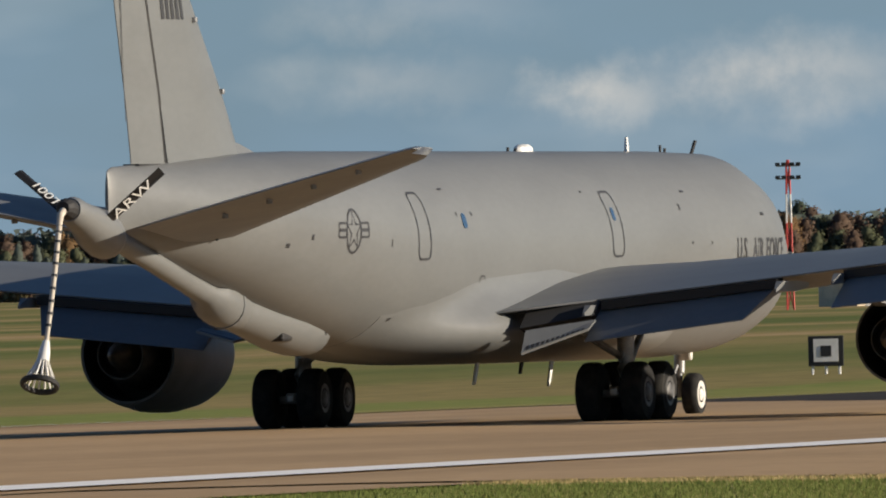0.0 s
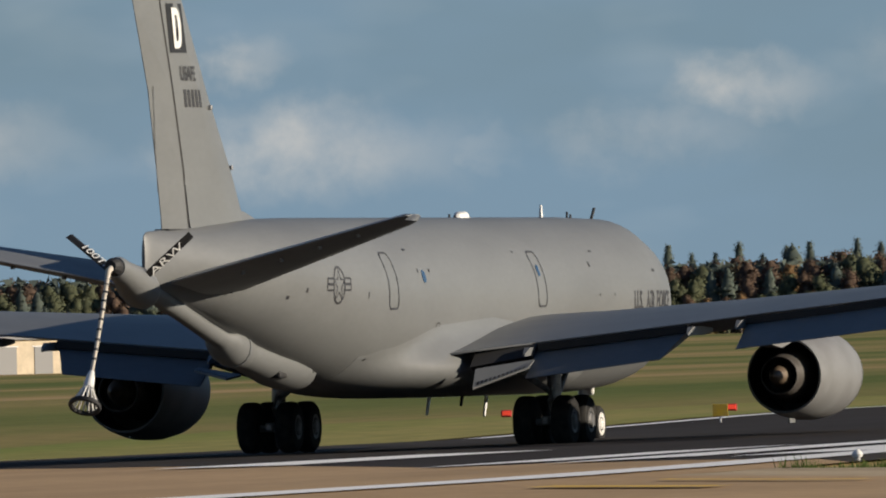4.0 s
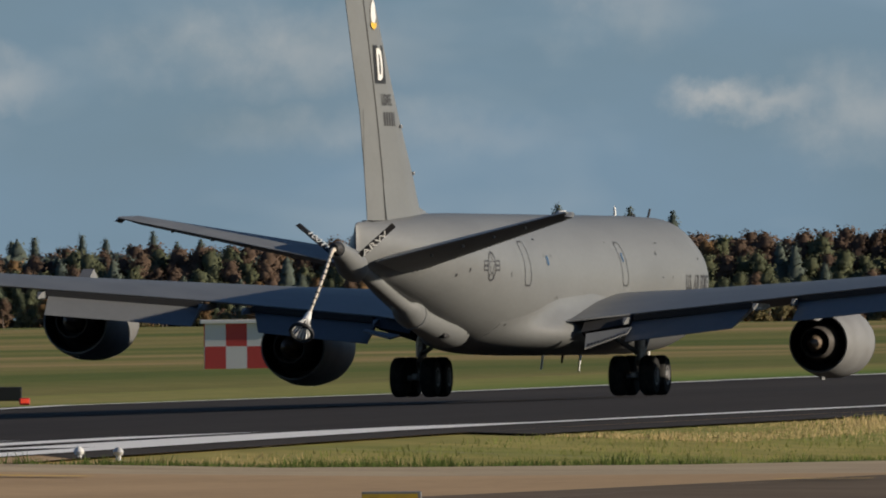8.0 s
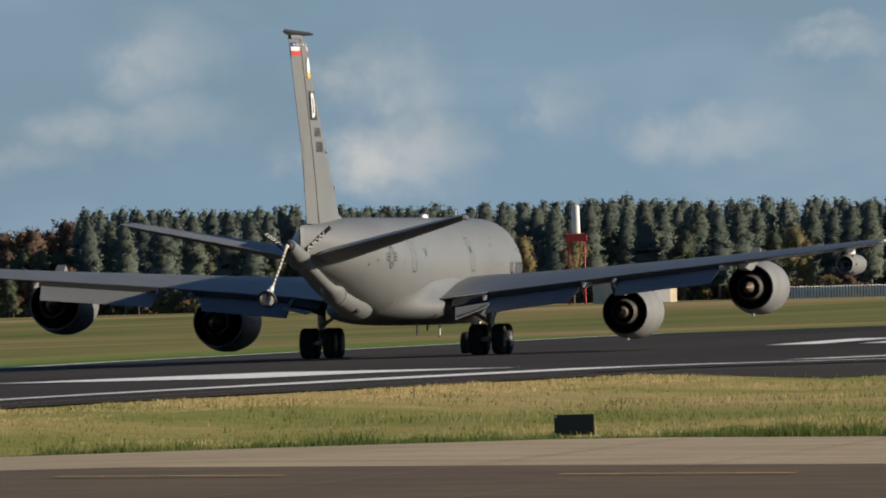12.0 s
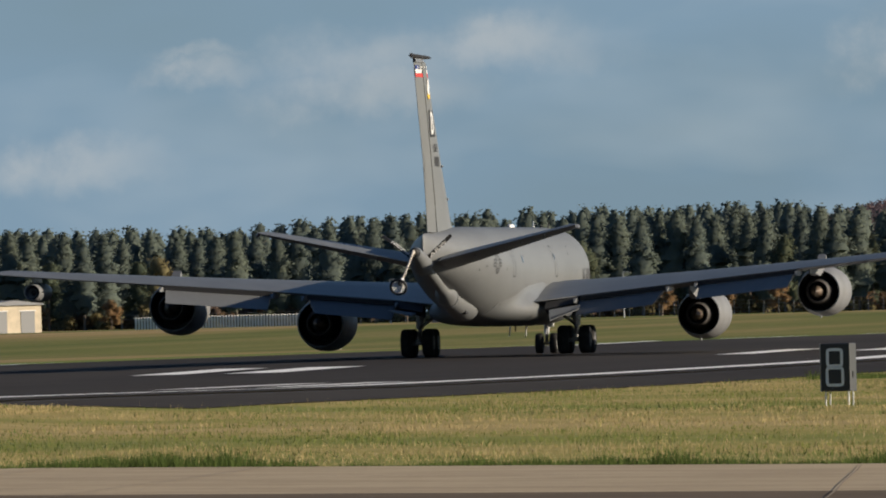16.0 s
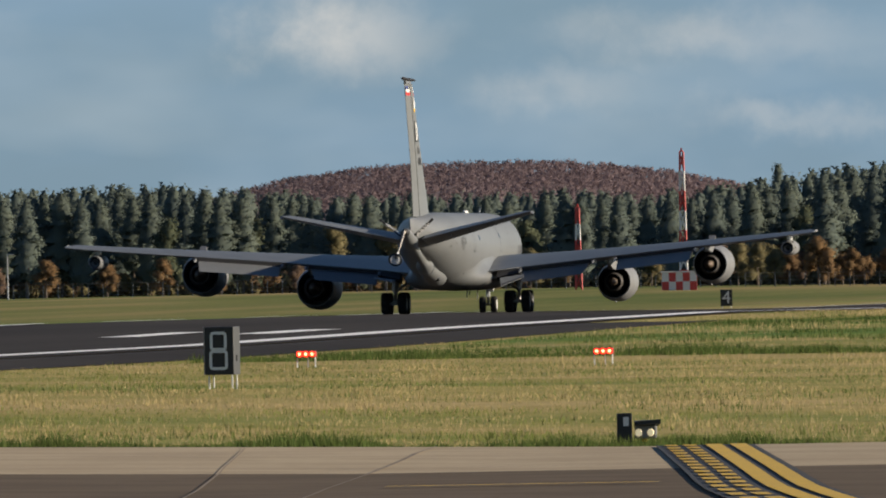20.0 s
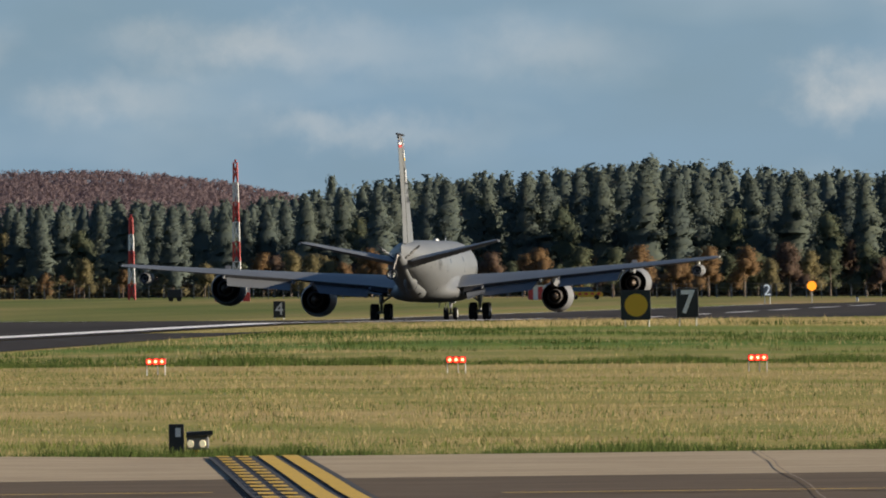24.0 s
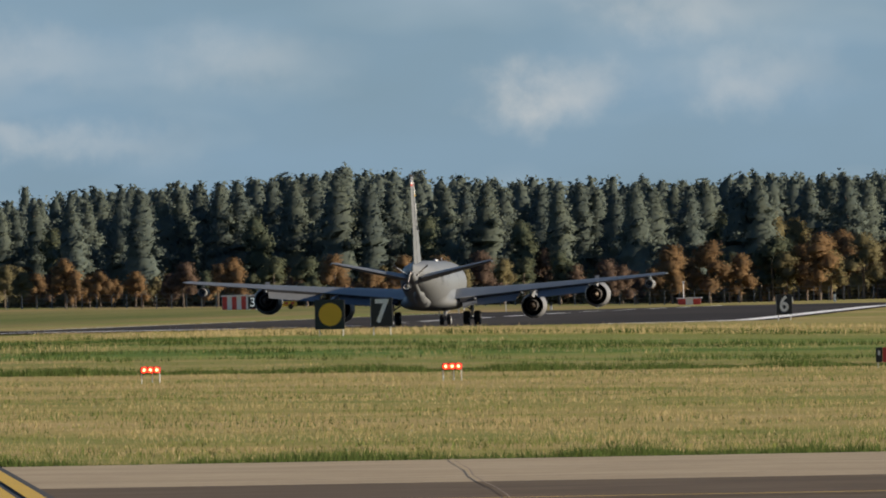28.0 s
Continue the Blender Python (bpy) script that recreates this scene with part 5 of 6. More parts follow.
# boards on the far side of the runway
x, y = at_az(-15.44, 610)
s = seat("backed_board", x, y, 15, "black square board with a white panel on legs", "sign")
legs(s, (-0.4, 0.0, 0.4), (0.0,), 0.4, 0.04)
part("board", box(0, 0, 0.72, 1.05, 0.14, 0.9, 0.02), SIGNBLACK, s)
part("white_panel", box(0, -0.08, 0.74, 0.74, 0.02, 0.68, 0.006), WHITE, s)
part("dark_hatch", box(0, -0.095, 0.72, 0.32, 0.02, 0.32, 0.006), SIGNBLACK, s)
x, y = at_az(-7.71, 1320)
s = seat("distance_sign", x, y, 8, "black sign with white numeral 6 on the far grass", "runway sign", "distance signs")
part("face", box(0, 0, 0.92, 1.1, 0.3, 1.25, 0.02), SIGNBLACK, s)
word("numeral", "6", 1.35, lambda u, v: (u, -0.17, 0.92 + v), LIT_NUMERAL, s)
legs(s, (-0.4, 0.4), (0.0,), 0.32, 0.04)


def chequer_hut(az, dist, w, h, d=2.6, cols=6, rows=1, mast=False):
    x, y = at_az(az, dist)
    s = seat("chequered_hut", x, y, -az, "red and white chequered airfield hut with a flat roof", "hut", "chequered huts")
    part("core", box(0, d / 2, h / 2, w - 0.1, d - 0.1, h), HUTWHITE, s)
    for r in range(rows):
        for c in range(cols):
            part("panel", box(-w / 2 + (c + 0.5) * w / cols, 0, (r + 0.5) * h / rows, w / cols, 0.08, h / rows), (HUTRED, HUTWHITE)[(r + c) % 2], s)
        for c in range(3):
            for sx in (-1, 1):
                part("panel", box(sx * w / 2, (c + 0.5) * d / 3 + 0.04, (r + 0.5) * h / rows, 0.08, d / 3, h / rows), (HUTWHITE, HUTRED)[(r + c) % 2], s)
    part("roof", box(0, d / 2, h + 0.08, w + 0.4, d + 0.4, 0.18, 0.03), HUTWHITE, s)
    if mast:
        part("mast", tube([(-w * 0.25, d / 2, h), (-w * 0.25, d / 2, h + 2.0)], 0.06, 8), HUTWHITE, s)
        part("lamp", box(-w * 0.25, d / 2, h + 2.1, 0.25, 0.25, 0.3, 0.04), HUTWHITE, s)
    return s


chequer_hut(-12.44, 900, 4.6, 2.0, cols=5, rows=2)
chequer_hut(-5.03, 2530, 4.3, 2.2, cols=5, rows=2)
chequer_hut(-4.146, 2600, 5.4, 1.7, cols=9)
chequer_hut(-2.905, 2650, 2.9, 0.75, cols=3, mast=True)
x, y = at_az(-4.121, 2540)
s = seat("distance_sign", x, y, 4, "small black sign with white numeral 3", "runway sign", "distance signs")
legs(s, (-0.4, 0.4), (0.0,), 0.4, 0.04)
part("face", box(0, 0, 1.0, 1.15, 0.25, 1.5, 0.02), SIGNBLACK, s)
word("numeral", "3", 1.6, lambda u, v: (u, -0.14, 1.0 + v), LIT_NUMERAL, s)
x, y = at_az(-4.90, 1757)
s = seat("distance_sign", x, y, 5, "small black sign with white numeral 4", "runway sign", "distance signs")
legs(s, (-0.38, 0.38), (0.0,), 0.3, 0.04)
part("face", box(0, 0, 0.92, 1.02, 0.25, 1.4, 0.02), SIGNBLACK, s)
word("numeral", "4", 1.5, lambda u, v: (u, -0.14, 0.92 + v), HUTWHITE, s)
x, y = at_az(-5.19, 2540)
s = seat("dark_trailer", x, y, 5, "small dark trailer beside the chequered hut", "trailer")
part("body", box(0, 0, 0.95, 1.8, 1.6, 1.1, 0.12), SIGNBLACK, s)
for px in (-0.5, 0.5):
    part("trailer_wheel", tube([(px, -0.85, 0.3), (px, -0.65, 0.3)], 0.3, 14), TYRE, s)
x, y = at_az(-3.54, 2300)
s = seat("distance_sign", x, y, 4, "small far sign with white numeral 2", "runway sign", "distance signs")
legs(s, (-0.3, 0.3), (0.0,), 1.0, 0.04)
part("face", box(0, 0, 1.6, 0.95, 0.25, 1.25, 0.02), GREY, s)
word("numeral", "2", 1.75, lambda u, v: (u, -0.14, 1.6 + v), LIT_NUMERAL, s)
for az, dist, h in ((-3.161, 2500, 1.3), (-3.29, 2450, 0.5), (-2.5, 2500, 0.9), (-2.62, 2550, 0.7)):
    x, y = at_az(az, dist)
    s = seat("marker_post", x, y, 3, "short white marker post with a dark top", "post", "marker posts")
    part("post", box(0, 0, h / 2, 0.3, 0.2, h, 0.03), HUTWHITE, s)
    part("cap", box(0, 0, h + 0.08, 0.34, 0.24, 0.16, 0.03), SIGNBLACK, s)

# patrol car by the far hut
x, y = at_az(-4.045, 2610)
s = seat("patrol_car", x, y, 4, "yellow airfield patrol car with red chequers", "car")
part("body", loft([[(px, py, pz) for px, pz in ((-2.1, 0.35), (2.1, 0.35), (2.15, 0.8), (1.9, 1.0), (-2.0, 1.05), (-2.15, 0.8))] for py in (-0.85, 0.85)]), YELLOW, s)
part("cabin", loft([[(px, py, pz) for px, pz in ((-1.9, 1.0), (1.1, 1.0), (0.5, 1.65), (-1.6, 1.65))] for py in (-0.75, 0.75)]), GLASS, s)
part("roof_panel", box(-0.55, 0, 1.68, 2.0, 1.4, 0.06, 0.02), YELLOW, s)
part("light_bar", box(-0.5, 0, 1.78, 0.3, 1.1, 0.14, 0.03), ORANGE, s)
for k in range(5):
    part("chequer", box(-1.6 + 0.8 * k, -0.87, 0.75, 0.4, 0.03, 0.28), RED, s)
for px in (-1.35, 1.35):
    for py in (-0.75, 0.75):
        part("car_wheel", tube([(px, py - 0.12, 0.33), (px, py + 0.12, 0.33)], 0.33, 16), TYRE, s)


def lattice_mast(az, dist, h, w, label, bands=7, heads=False, thick=0.12):
    """A tapering red and white lattice mast."""
    x, y = at_az(az, dist)
    s = seat("lattice_mast", x, y, -az, label, "mast", "masts")
    for k in range(bands):
        z0, z1 = h * k / bands, h * (k + 1) / bands
        m = HUTRED if (bands - 1 - k) % 2 == 0 else HUTWHITE
        w0, w1 = w * (1 - 0.55 * k / bands), w * (1 - 0.55 * (k + 1) / bands)
        bm = bmesh.new()
        for sx in (-1, 1):
            for sy in (-1, 1):
                tube([(sx * w0 / 2, sy * w0 / 2, z0), (sx * w1 / 2, sy * w1 / 2, z1)], thick, 6, bm)
            tube([(sx * w0 / 2, -w0 / 2, z0), (-sx * w1 / 2, -w1 / 2, z1)], thick * 0.66, 5, bm)
            tube([(sx * w0 / 2, w0 / 2, z0), (-sx * w1 / 2, w1 / 2, z1)], thick * 0.66, 5, bm)
            tube([(-w1 / 2, sx * w1 / 2, z1), (w1 / 2, sx * w1 / 2, z1)], thick * 0.66, 5, bm)
        part("lattice_section", bm, m, s)
    part("top_lamp", box(0, 0, h + 0.2, 0.25, 0.25, 0.4, 0.05), HUTRED, s)
    if heads:
        for z in (h - 0.05, h - 1.0):
            part("crossarm", box(0, 0, z, 1.7, 0.1, 0.1), GALV, s)
            for k in (-0.75, -0.3, 0.3, 0.75):
                part("flood_lamp", box(k, -0.1, z + 0.12, 0.36, 0.22, 0.26, 0.03), SIGNBLACK, s)
    return s


lattice_mast(-15.535, 1500, 10.6, 0.5, "slim orange and white lighting mast with flood lamps", 5, True, 0.07)
lattice_mast(-5.017, 2550, 17.2, 0.96, "red and white lattice mast before the woods", 7)
lattice_mast(-5.31, 2620, 10.5, 0.8, "shorter red and white lattice mast", 5)
# white navigation drum on a red stand
x, y = at_az(-8.80, 2600)
s = seat("navigation_beacon", x, y, 9, "white cylindrical beacon on a red lattice stand", "beacon")
s.scale = (1.44, 1.44, 1.22)
part("drum", spin_y(((0, 0.0), (0.0, 0.38), (2.7, 0.34), (2.9, 0.3), (3.0, 0.0)), 0, 0, 20), HUTWHITE, s, smooth=True).matrix_local = pose(0, 0, 7.4, 90, 0, 0)
part("platform", box(0, 0, 6.95, 1.9, 1.4, 0.8, 0.04), HUTRED, s)
for sx in (-0.7, 0.7):
    for sy in (-0.5, 0.5):
        part("stand_leg", tube([(sx, sy, -0.1), (sx, sy, 6.6)], 0.08, 6), HUTRED, s)
part("stand_brace", tube([(-0.7, -0.5, 0.5), (0.7, -0.5, 6.3)], 0.06, 6), HUTRED, s)
part("stand_brace", tube([(0.7, -0.5, 0.5), (-0.7, -0.5, 6.3)], 0.06, 6), HUTRED, s)


def shed(az, dist, w, h, d, label, doors=1, name="airfield_shed", turn=38):
    x, y = at_az(az, dist)
    s = seat(name, x, y, turn - az, label, "building", "airfield sheds")
    part("wall", box(0, d / 2, h / 2, w, d, h, 0.03), CREAM, s)
    part("roof", loft([[(-w / 2 - 0.3, yy, h), (w / 2 + 0.3, yy, h), (w / 2 + 0.3, yy, h + 0.15), (0, yy, h + h * 0.18), (-w / 2 - 0.3, yy, h + 0.15)] for yy in (-0.3, d + 0.3)]), ROOF, s)
    for k in range(doors):
        px = (k + 0.5) * w / doors - w / 2
        part("door", box(px, -0.02, h * 0.4, w / doors * 0.5, 0.06, h * 0.78), GREY, s)
        part("door_frame", box(px, -0.01, h * 0.8, w / doors * 0.6, 0.08, 0.12), HUTWHITE, s)
    return s


shed(-15.2, 1650, 11, 2.8, 5, "low cream airfield building in sunlight", 3)
shed(-14.86, 1680, 9, 2.8, 5, "low cream airfield building in sunlight", 2)
shed(-13.6, 1700, 5, 2.0, 4, "small cream airfield hut in sunlight", 1)
shed(-8.6, 2640, 9.0, 3.6, 6, "cream garage with a dark door", 2)
shed(-17.4, 1600, 8.0, 2.2, 5, "low cream airfield building in sunlight", 2)
# lamp posts, fence and cabin beside the woods
for az, h in ((-7.47, 5.6), (-7.55, 5.6), (-7.24, 6.6), (-7.17, 6.4), (-7.10, 6.6), (-6.9, 5.8)):
    x, y = at_az(az, 2600)
    s = seat("lamp_post", x, y, 7, "grey steel lamp post with a short arm", "lamp post", "lamp posts")
    part("post", tube([(0, 0, -0.2), (0, 0, h)], [0.09, 0.06], 8), GALV, s)
    part("arm", box(0.35, 0, h, 0.9, 0.1, 0.1, 0.02), GALV, s)
x, y = at_az(-7.40, 2600)
s = seat("grey_plant_cabin", x, y, 7, "grey cabin with vents beside the fence", "cabin")
part("body", box(0, 0, 1.2, 3.4, 2.4, 2.4, 0.05), ROOF, s)
for k in (-1, 0, 1):
    part("vent_pipe", tube([(k * 0.8, 0, 2.4), (k * 0.8, 0, 3.1)], 0.1, 8), HUTWHITE, s)
fence = empty("perimeter_fence", Matrix.Identity(4), "grey wire perimeter fence with concrete posts before the woods", "fence")
bm_top = bmesh.new()
prev = None
for k in range(150):
    az = -8.3 + 6.2 * k / 149
    x, y = at_az(az, 2700)
    z = land(x, y)
    part("fence_post", box(x, y, z + 0.85, 0.09, 0.09, 1.9), GREY, fence)
    if prev:
        for hz in (0.4, 0.9, 1.4, 1.9):
            tube([(prev[0], prev[1], prev[2] + hz), (x, y, z + hz)], 0.012, 4, bm_top)
    prev = (x, y, z)
part("fence_wire", bm_top, GREY, fence)

# sunlit white palisade in a gap of the wire fence
pal = empty("palisade_fence", Matrix.Identity(4), "white palisade fence in sunlight before the woods", "fence")
slat = bpy.data.meshes.new("slat")
bm = box(0, 0, 0.8, 0.28, 0.05, 1.6)
bm.to_mesh(slat)
bm.free()
slat.materials.append(HUTWHITE)
ends = []
for k in range(70):
    x, y = at_az(-8.26 + 0.56 * k / 69, 2690)
    o = new("slat", slat)
    o.parent = pal
    o.location = (x, y, land(x, y))
    o.rotation_euler = (0, 0, radians(40))
    ends.append((x, y + 0.06, land(x, y) + 1.2))
part("rail", tube([ends[0], ends[-1]], 0.05, 6), HUTWHITE, pal)

# ---- holding position marking across the taxiway ----
HOLD = empty("holding_marking", Matrix.Identity(4), "yellow holding position marking on a black band", "marking", kind="structure")


def hold_x(y):
    return -33.5 + 0.1015 * (377.5 - y) + float(np.interp(y, (258, 280, 292, 304, 330, 388), (0, -0.12, -0.3, -0.34, -0.22, 0)))


def hold_strip(name, o0, o1, y0, y1, mat, lift):
    ys = span(y0, y1, YS)
    vs = [(hold_x(y) + o, y, land(hold_x(y) + o, y) + lift) for y in ys for o in (o0, o1)]
    mesh_part(name, vs, [(2 * i, 2 * i + 1, 2 * i + 3, 2 * i + 2) for i in range(len(ys) - 1)], mat, HOLD)


BANDBLACK = material("black_band_paint", (0.03, 0.03, 0.032), 0.8, grain=0.15)
hold_strip("black_band", -0.14, 1.7, 236, 383, BANDBLACK, 0.08)
for o in (0.0, 0.36):
    y = 382.0
    while y > 240:
        hold_strip("yellow_dash", o, o + 0.24, y - 3.2, y, YELLOW, 0.1)
        y -= 6.0
for o in (0.78, 1.24):
    hold_strip("yellow_line", o, o + 0.30, 237, 382.5, YELLOW, 0.1)
# dark slab joints and tyre marks on the taxiway
JOINT = material("dark_joint_tar", (0.2, 0.155, 0.11), 0.9, spots=(0.28, 0.22, 0.16), scale=0.6)
joints = []
for k, (x0, y0, x1, y1, w) in enumerate(((-57.4, 384, -48.8, 262, 0.06), (-53.3, 384, -45.0, 262, 0.05), (-42.0, 384, -30.0, 262, 0.05), (-38.5, 384, -29.0, 262, 0.05), (-24.0, 384, -15.0, 262, 0.05), (-12.0, 384, -6.0, 262, 0.05), (-66, 384, -58.0, 262, 0.05))):
    ys = span(y1, y0, YS)
    vs = []
    for i, y in enumerate(ys):
        x = x1 + (x0 - x1) * (y - y1) / (y0 - y1) + random.uniform(-0.05, 0.05)
        w = random.uniform(0.015, 0.045)
        vs += [(x - w / 2, y, land(x, y) + 0.078), (x + w / 2, y, land(x, y) + 0.078)]
    tagged(mesh_part("slab_joint", vs, [(2 * i, 2 * i + 1, 2 * i + 3, 2 * i + 2) for i in range(len(ys) - 1)], JOINT), "dark tar joint across the concrete", "joint", kind="structure")
for x0, x1, y0, y1 in ((-81, 30, 344.8, 345.0), (-81, 30, 366.0, 366.15)):
    stripe("slab_seam", x0, x1, y0, y1, JOINT, "dark seam along the taxiway", lift=0.07)

# ---- woods ----


def cards(clumps, per, size, seed, flat=0.75, up=0.35):
    """Small leaf triangles gathered in clumps (rows of x, y, z, radius): points and soft normals that follow the crown."""
    rng = np.random.RandomState(seed)
    c = np.repeat(np.asarray(clumps, float), per, axis=0)
    n = len(c)
    d = rng.normal(size=(n, 3))
    d /= np.linalg.norm(d, axis=1, keepdims=True)
    p = c[:, :3] + d * (c[:, 3] * rng.uniform(0.4, 1.0, n))[:, None] * np.array((1, 1, flat))
    face = d * 0.6 + rng.normal(size=(n, 3)) * 0.5
    face /= np.linalg.norm(face, axis=1, keepdims=True)
    a = np.cross(face, (0.3, 0.1, 1.0))
    a /= np.linalg.norm(a, axis=1, keepdims=True)
    b = np.cross(face, a)
    s = (size * rng.uniform(0.6, 1.4, n))[:, None]
    v = np.stack([p + a * s, p + b * s * 1.1, p - a * s * 0.6 - b * s * 0.7], 1)
    soft = d * 0.55 + face * 0.45 + np.array((0, 0, up))
    g = np.cross(v[:, 1] - v[:, 0], v[:, 2] - v[:, 0])
    back = (g * soft).sum(1) < 0
    v[back] = v[back][:, ::-1]
    return v, np.repeat(soft[:, None], 3, 1)


def card_mesh(name, v, soft, mat):
    """A mesh of loose triangles with their own normals."""
    n = len(v)
    me = bpy.data.meshes.new(name)
    me.vertices.add(3 * n)
    me.vertices.foreach_set("co", np.ascontiguousarray(v, np.float32).ravel())
    me.loops.add(3 * n)
    me.loops.foreach_set("vertex_index", np.arange(3 * n, dtype=np.int32))
    me.polygons.add(n)
    me.polygons.foreach_set("loop_start", np.arange(0, 3 * n, 3, dtype=np.int32))
    me.update(calc_edges=True)
    soft = soft / np.linalg.norm(soft, axis=-1, keepdims=True)
    me.attributes.new("custom_normal", "FLOAT_VECTOR", "POINT").data.foreach_set("vector", np.ascontiguousarray(soft, np.float32).ravel())
    me.materials.append(mat)
    return me


def trunk_mesh(seed, h, r, limbs, spread):
    rng = random.Random(seed)
    bm = bmesh.new()
    lean = rng.uniform(-0.25, 0.25)
    tube([(0, 0, -0.4), (lean * 0.3, 0, h * 0.3), (lean * 0.6, 0, h * 0.65), (lean, 0, h * 0.95)], [r, r * 0.8, r * 0.55, r * 0.15], 7, bm)
    for k in range(limbs):
        z = h * rng.uniform(0.4, 0.85)
        a = rng.uniform(0, math.tau)
        e = spread * rng.uniform(0.5, 0.9)
        tube([(lean * 0.5, 0, z), (lean * 0.5 + e * math.cos(a), e * math.sin(a), z + h * 0.06)], [r * 0.3, r * 0.08], 5, bm)
    me = bpy.data.meshes.new("trunk")
    bm.to_mesh(me)
    bm.free()
    me.materials.append(BARK)
    return me


def lump(rings, seed, rough=0.22, tier=0.0, n=10):
    """A closed, lumpy leafy body: rings of (x, y, z, radius); returns points, faces and outward directions."""
    rng = np.random.RandomState(seed)
    ang = np.arange(n) * math.tau / n
    pts, out = [], []
    for i, (cx, cy, cz, r) in enumerate(rings):
        k = 1 + rough * rng.normal(size=n) + (tier if i % 2 else -tier)
        k = np.clip(0.6 * k + 0.2 * np.roll(k, 1) + 0.2 * np.roll(k, -1), 0.5, 1.5)
        pts.append(np.stack([cx + r * k * np.cos(ang), cy + r * k * np.sin(ang), cz + rng.normal(size=n) * 0.12], 1))
        out.append(np.stack([np.cos(ang), np.sin(ang), np.full(n, -0.25 + 1.1 * i / len(rings))], 1))
    m = len(rings)
    pts, out = np.concatenate(pts), np.concatenate(out)
    faces = [(i * n + j, i * n + (j + 1) % n, (i + 1) * n + (j + 1) % n, (i + 1) * n + j) for i in range(m - 1) for j in range(n)]
    faces += [tuple(range(n - 1, -1, -1)), tuple((m - 1) * n + j for j in range(n))]
    return pts, faces, out


def crown(bodies, count, size, seed, up, core=0.14, loose=0.7):
    """Leafy bodies clothed in small leaf triangles: two sets of triangles with soft normals."""
    rng = np.random.RandomState(seed)
    hv, hn = [], []
    for pts, faces, out in bodies:
        mid = pts.mean(0)
        pts = pts + (mid - pts) * (core if len(faces) < 80 else np.array((core, core, 0.0)))
        for f in faces:
            for k in range(1, len(f) - 1):
                hv.append(pts[[f[0], f[k], f[k + 1]]])
                hn.append(out[[f[0], f[k], f[k + 1]]])
    hv, hn = np.array(hv), np.array(hn)
    pick = rng.randint(0, len(hv), count)
    w = rng.dirichlet((1, 1, 1), count)[:, :, None]
    p, d = (hv[pick] * w).sum(1), (hn[pick] * w).sum(1)
    d /= np.linalg.norm(d, axis=1, keepdims=True)
    p = p + d * (rng.uniform(0, 1, count) ** 1.5 * loose - 0.1)[:, None]
    v, soft = cards(np.concatenate([p, np.full((count, 1), 0.3)], 1), 1, size, seed + 1, 0.7, 0.0)
    soft = np.repeat((d + 0.35 * soft[:, 0])[:, None], 3, 1)
    v, soft = np.concatenate([hv, v]), np.concatenate([hn, soft]) + np.array((0, 0, up))
    g = np.cross(v[:, 1] - v[:, 0], v[:, 2] - v[:, 0])
    back = (g * soft.mean(1)).sum(1) < 0
    v[back], soft[back] = v[back][:, ::-1], soft[back][:, ::-1]
    return v, soft, len(hv)


TREE_H = 16.0
TREES = {"pine": [], "broadleaf": [], "rust": [], "brown": [], "ochre": []}
for k in range(10):
    # pines: tiers of boughs on a tapering crown with a narrow, ragged top
    rng = random.Random(40 + k)
    lo = rng.uniform(0.08, 0.3)
    wide = rng.uniform(0.85, 1.2)
    rings = []
    for i in range(21):
        f = i / 20
        r = 2.1 * wide * min(1.0, 0.5 + 2.5 * f) * max(0.0, 1 - f) ** 0.5 * rng.uniform(0.8, 1.12) + 0.12
        rings.append((rng.uniform(-0.2, 0.2) * (1 - f), rng.uniform(-0.2, 0.2) * (1 - f), (lo + (1 - lo) * f) * TREE_H - 0.3, r))
    bodies = [lump(rings, 300 + k, 0.26, 0.05)]
    # a few boughs reach out past the crown
    for j in range(7):
        f, a = rng.uniform(0.1, 0.7), rng.uniform(0, math.tau)
        e = 1.9 * wide * (1 - f) ** 0.6
        x, y, z = e * math.cos(a), e * math.sin(a), (lo + (1 - lo) * f) * TREE_H
        bodies.append(lump([(x, y, z - 0.35, 0.25), (x, y, z - 0.1, 0.75), (x * 1.05, y * 1.05, z + 0.2, 0.6), (x, y, z + 0.45, 0.15)], 500 + 10 * k + j, n=6))
    v, soft, hull = crown(bodies, 2900, 0.17, 60 + k, 0.7)
    TREES["pine"].append((trunk_mesh(k, TREE_H, 0.19, 6, 2.0), card_mesh("crown", v, soft, PINE_LEAF), v, soft, hull))
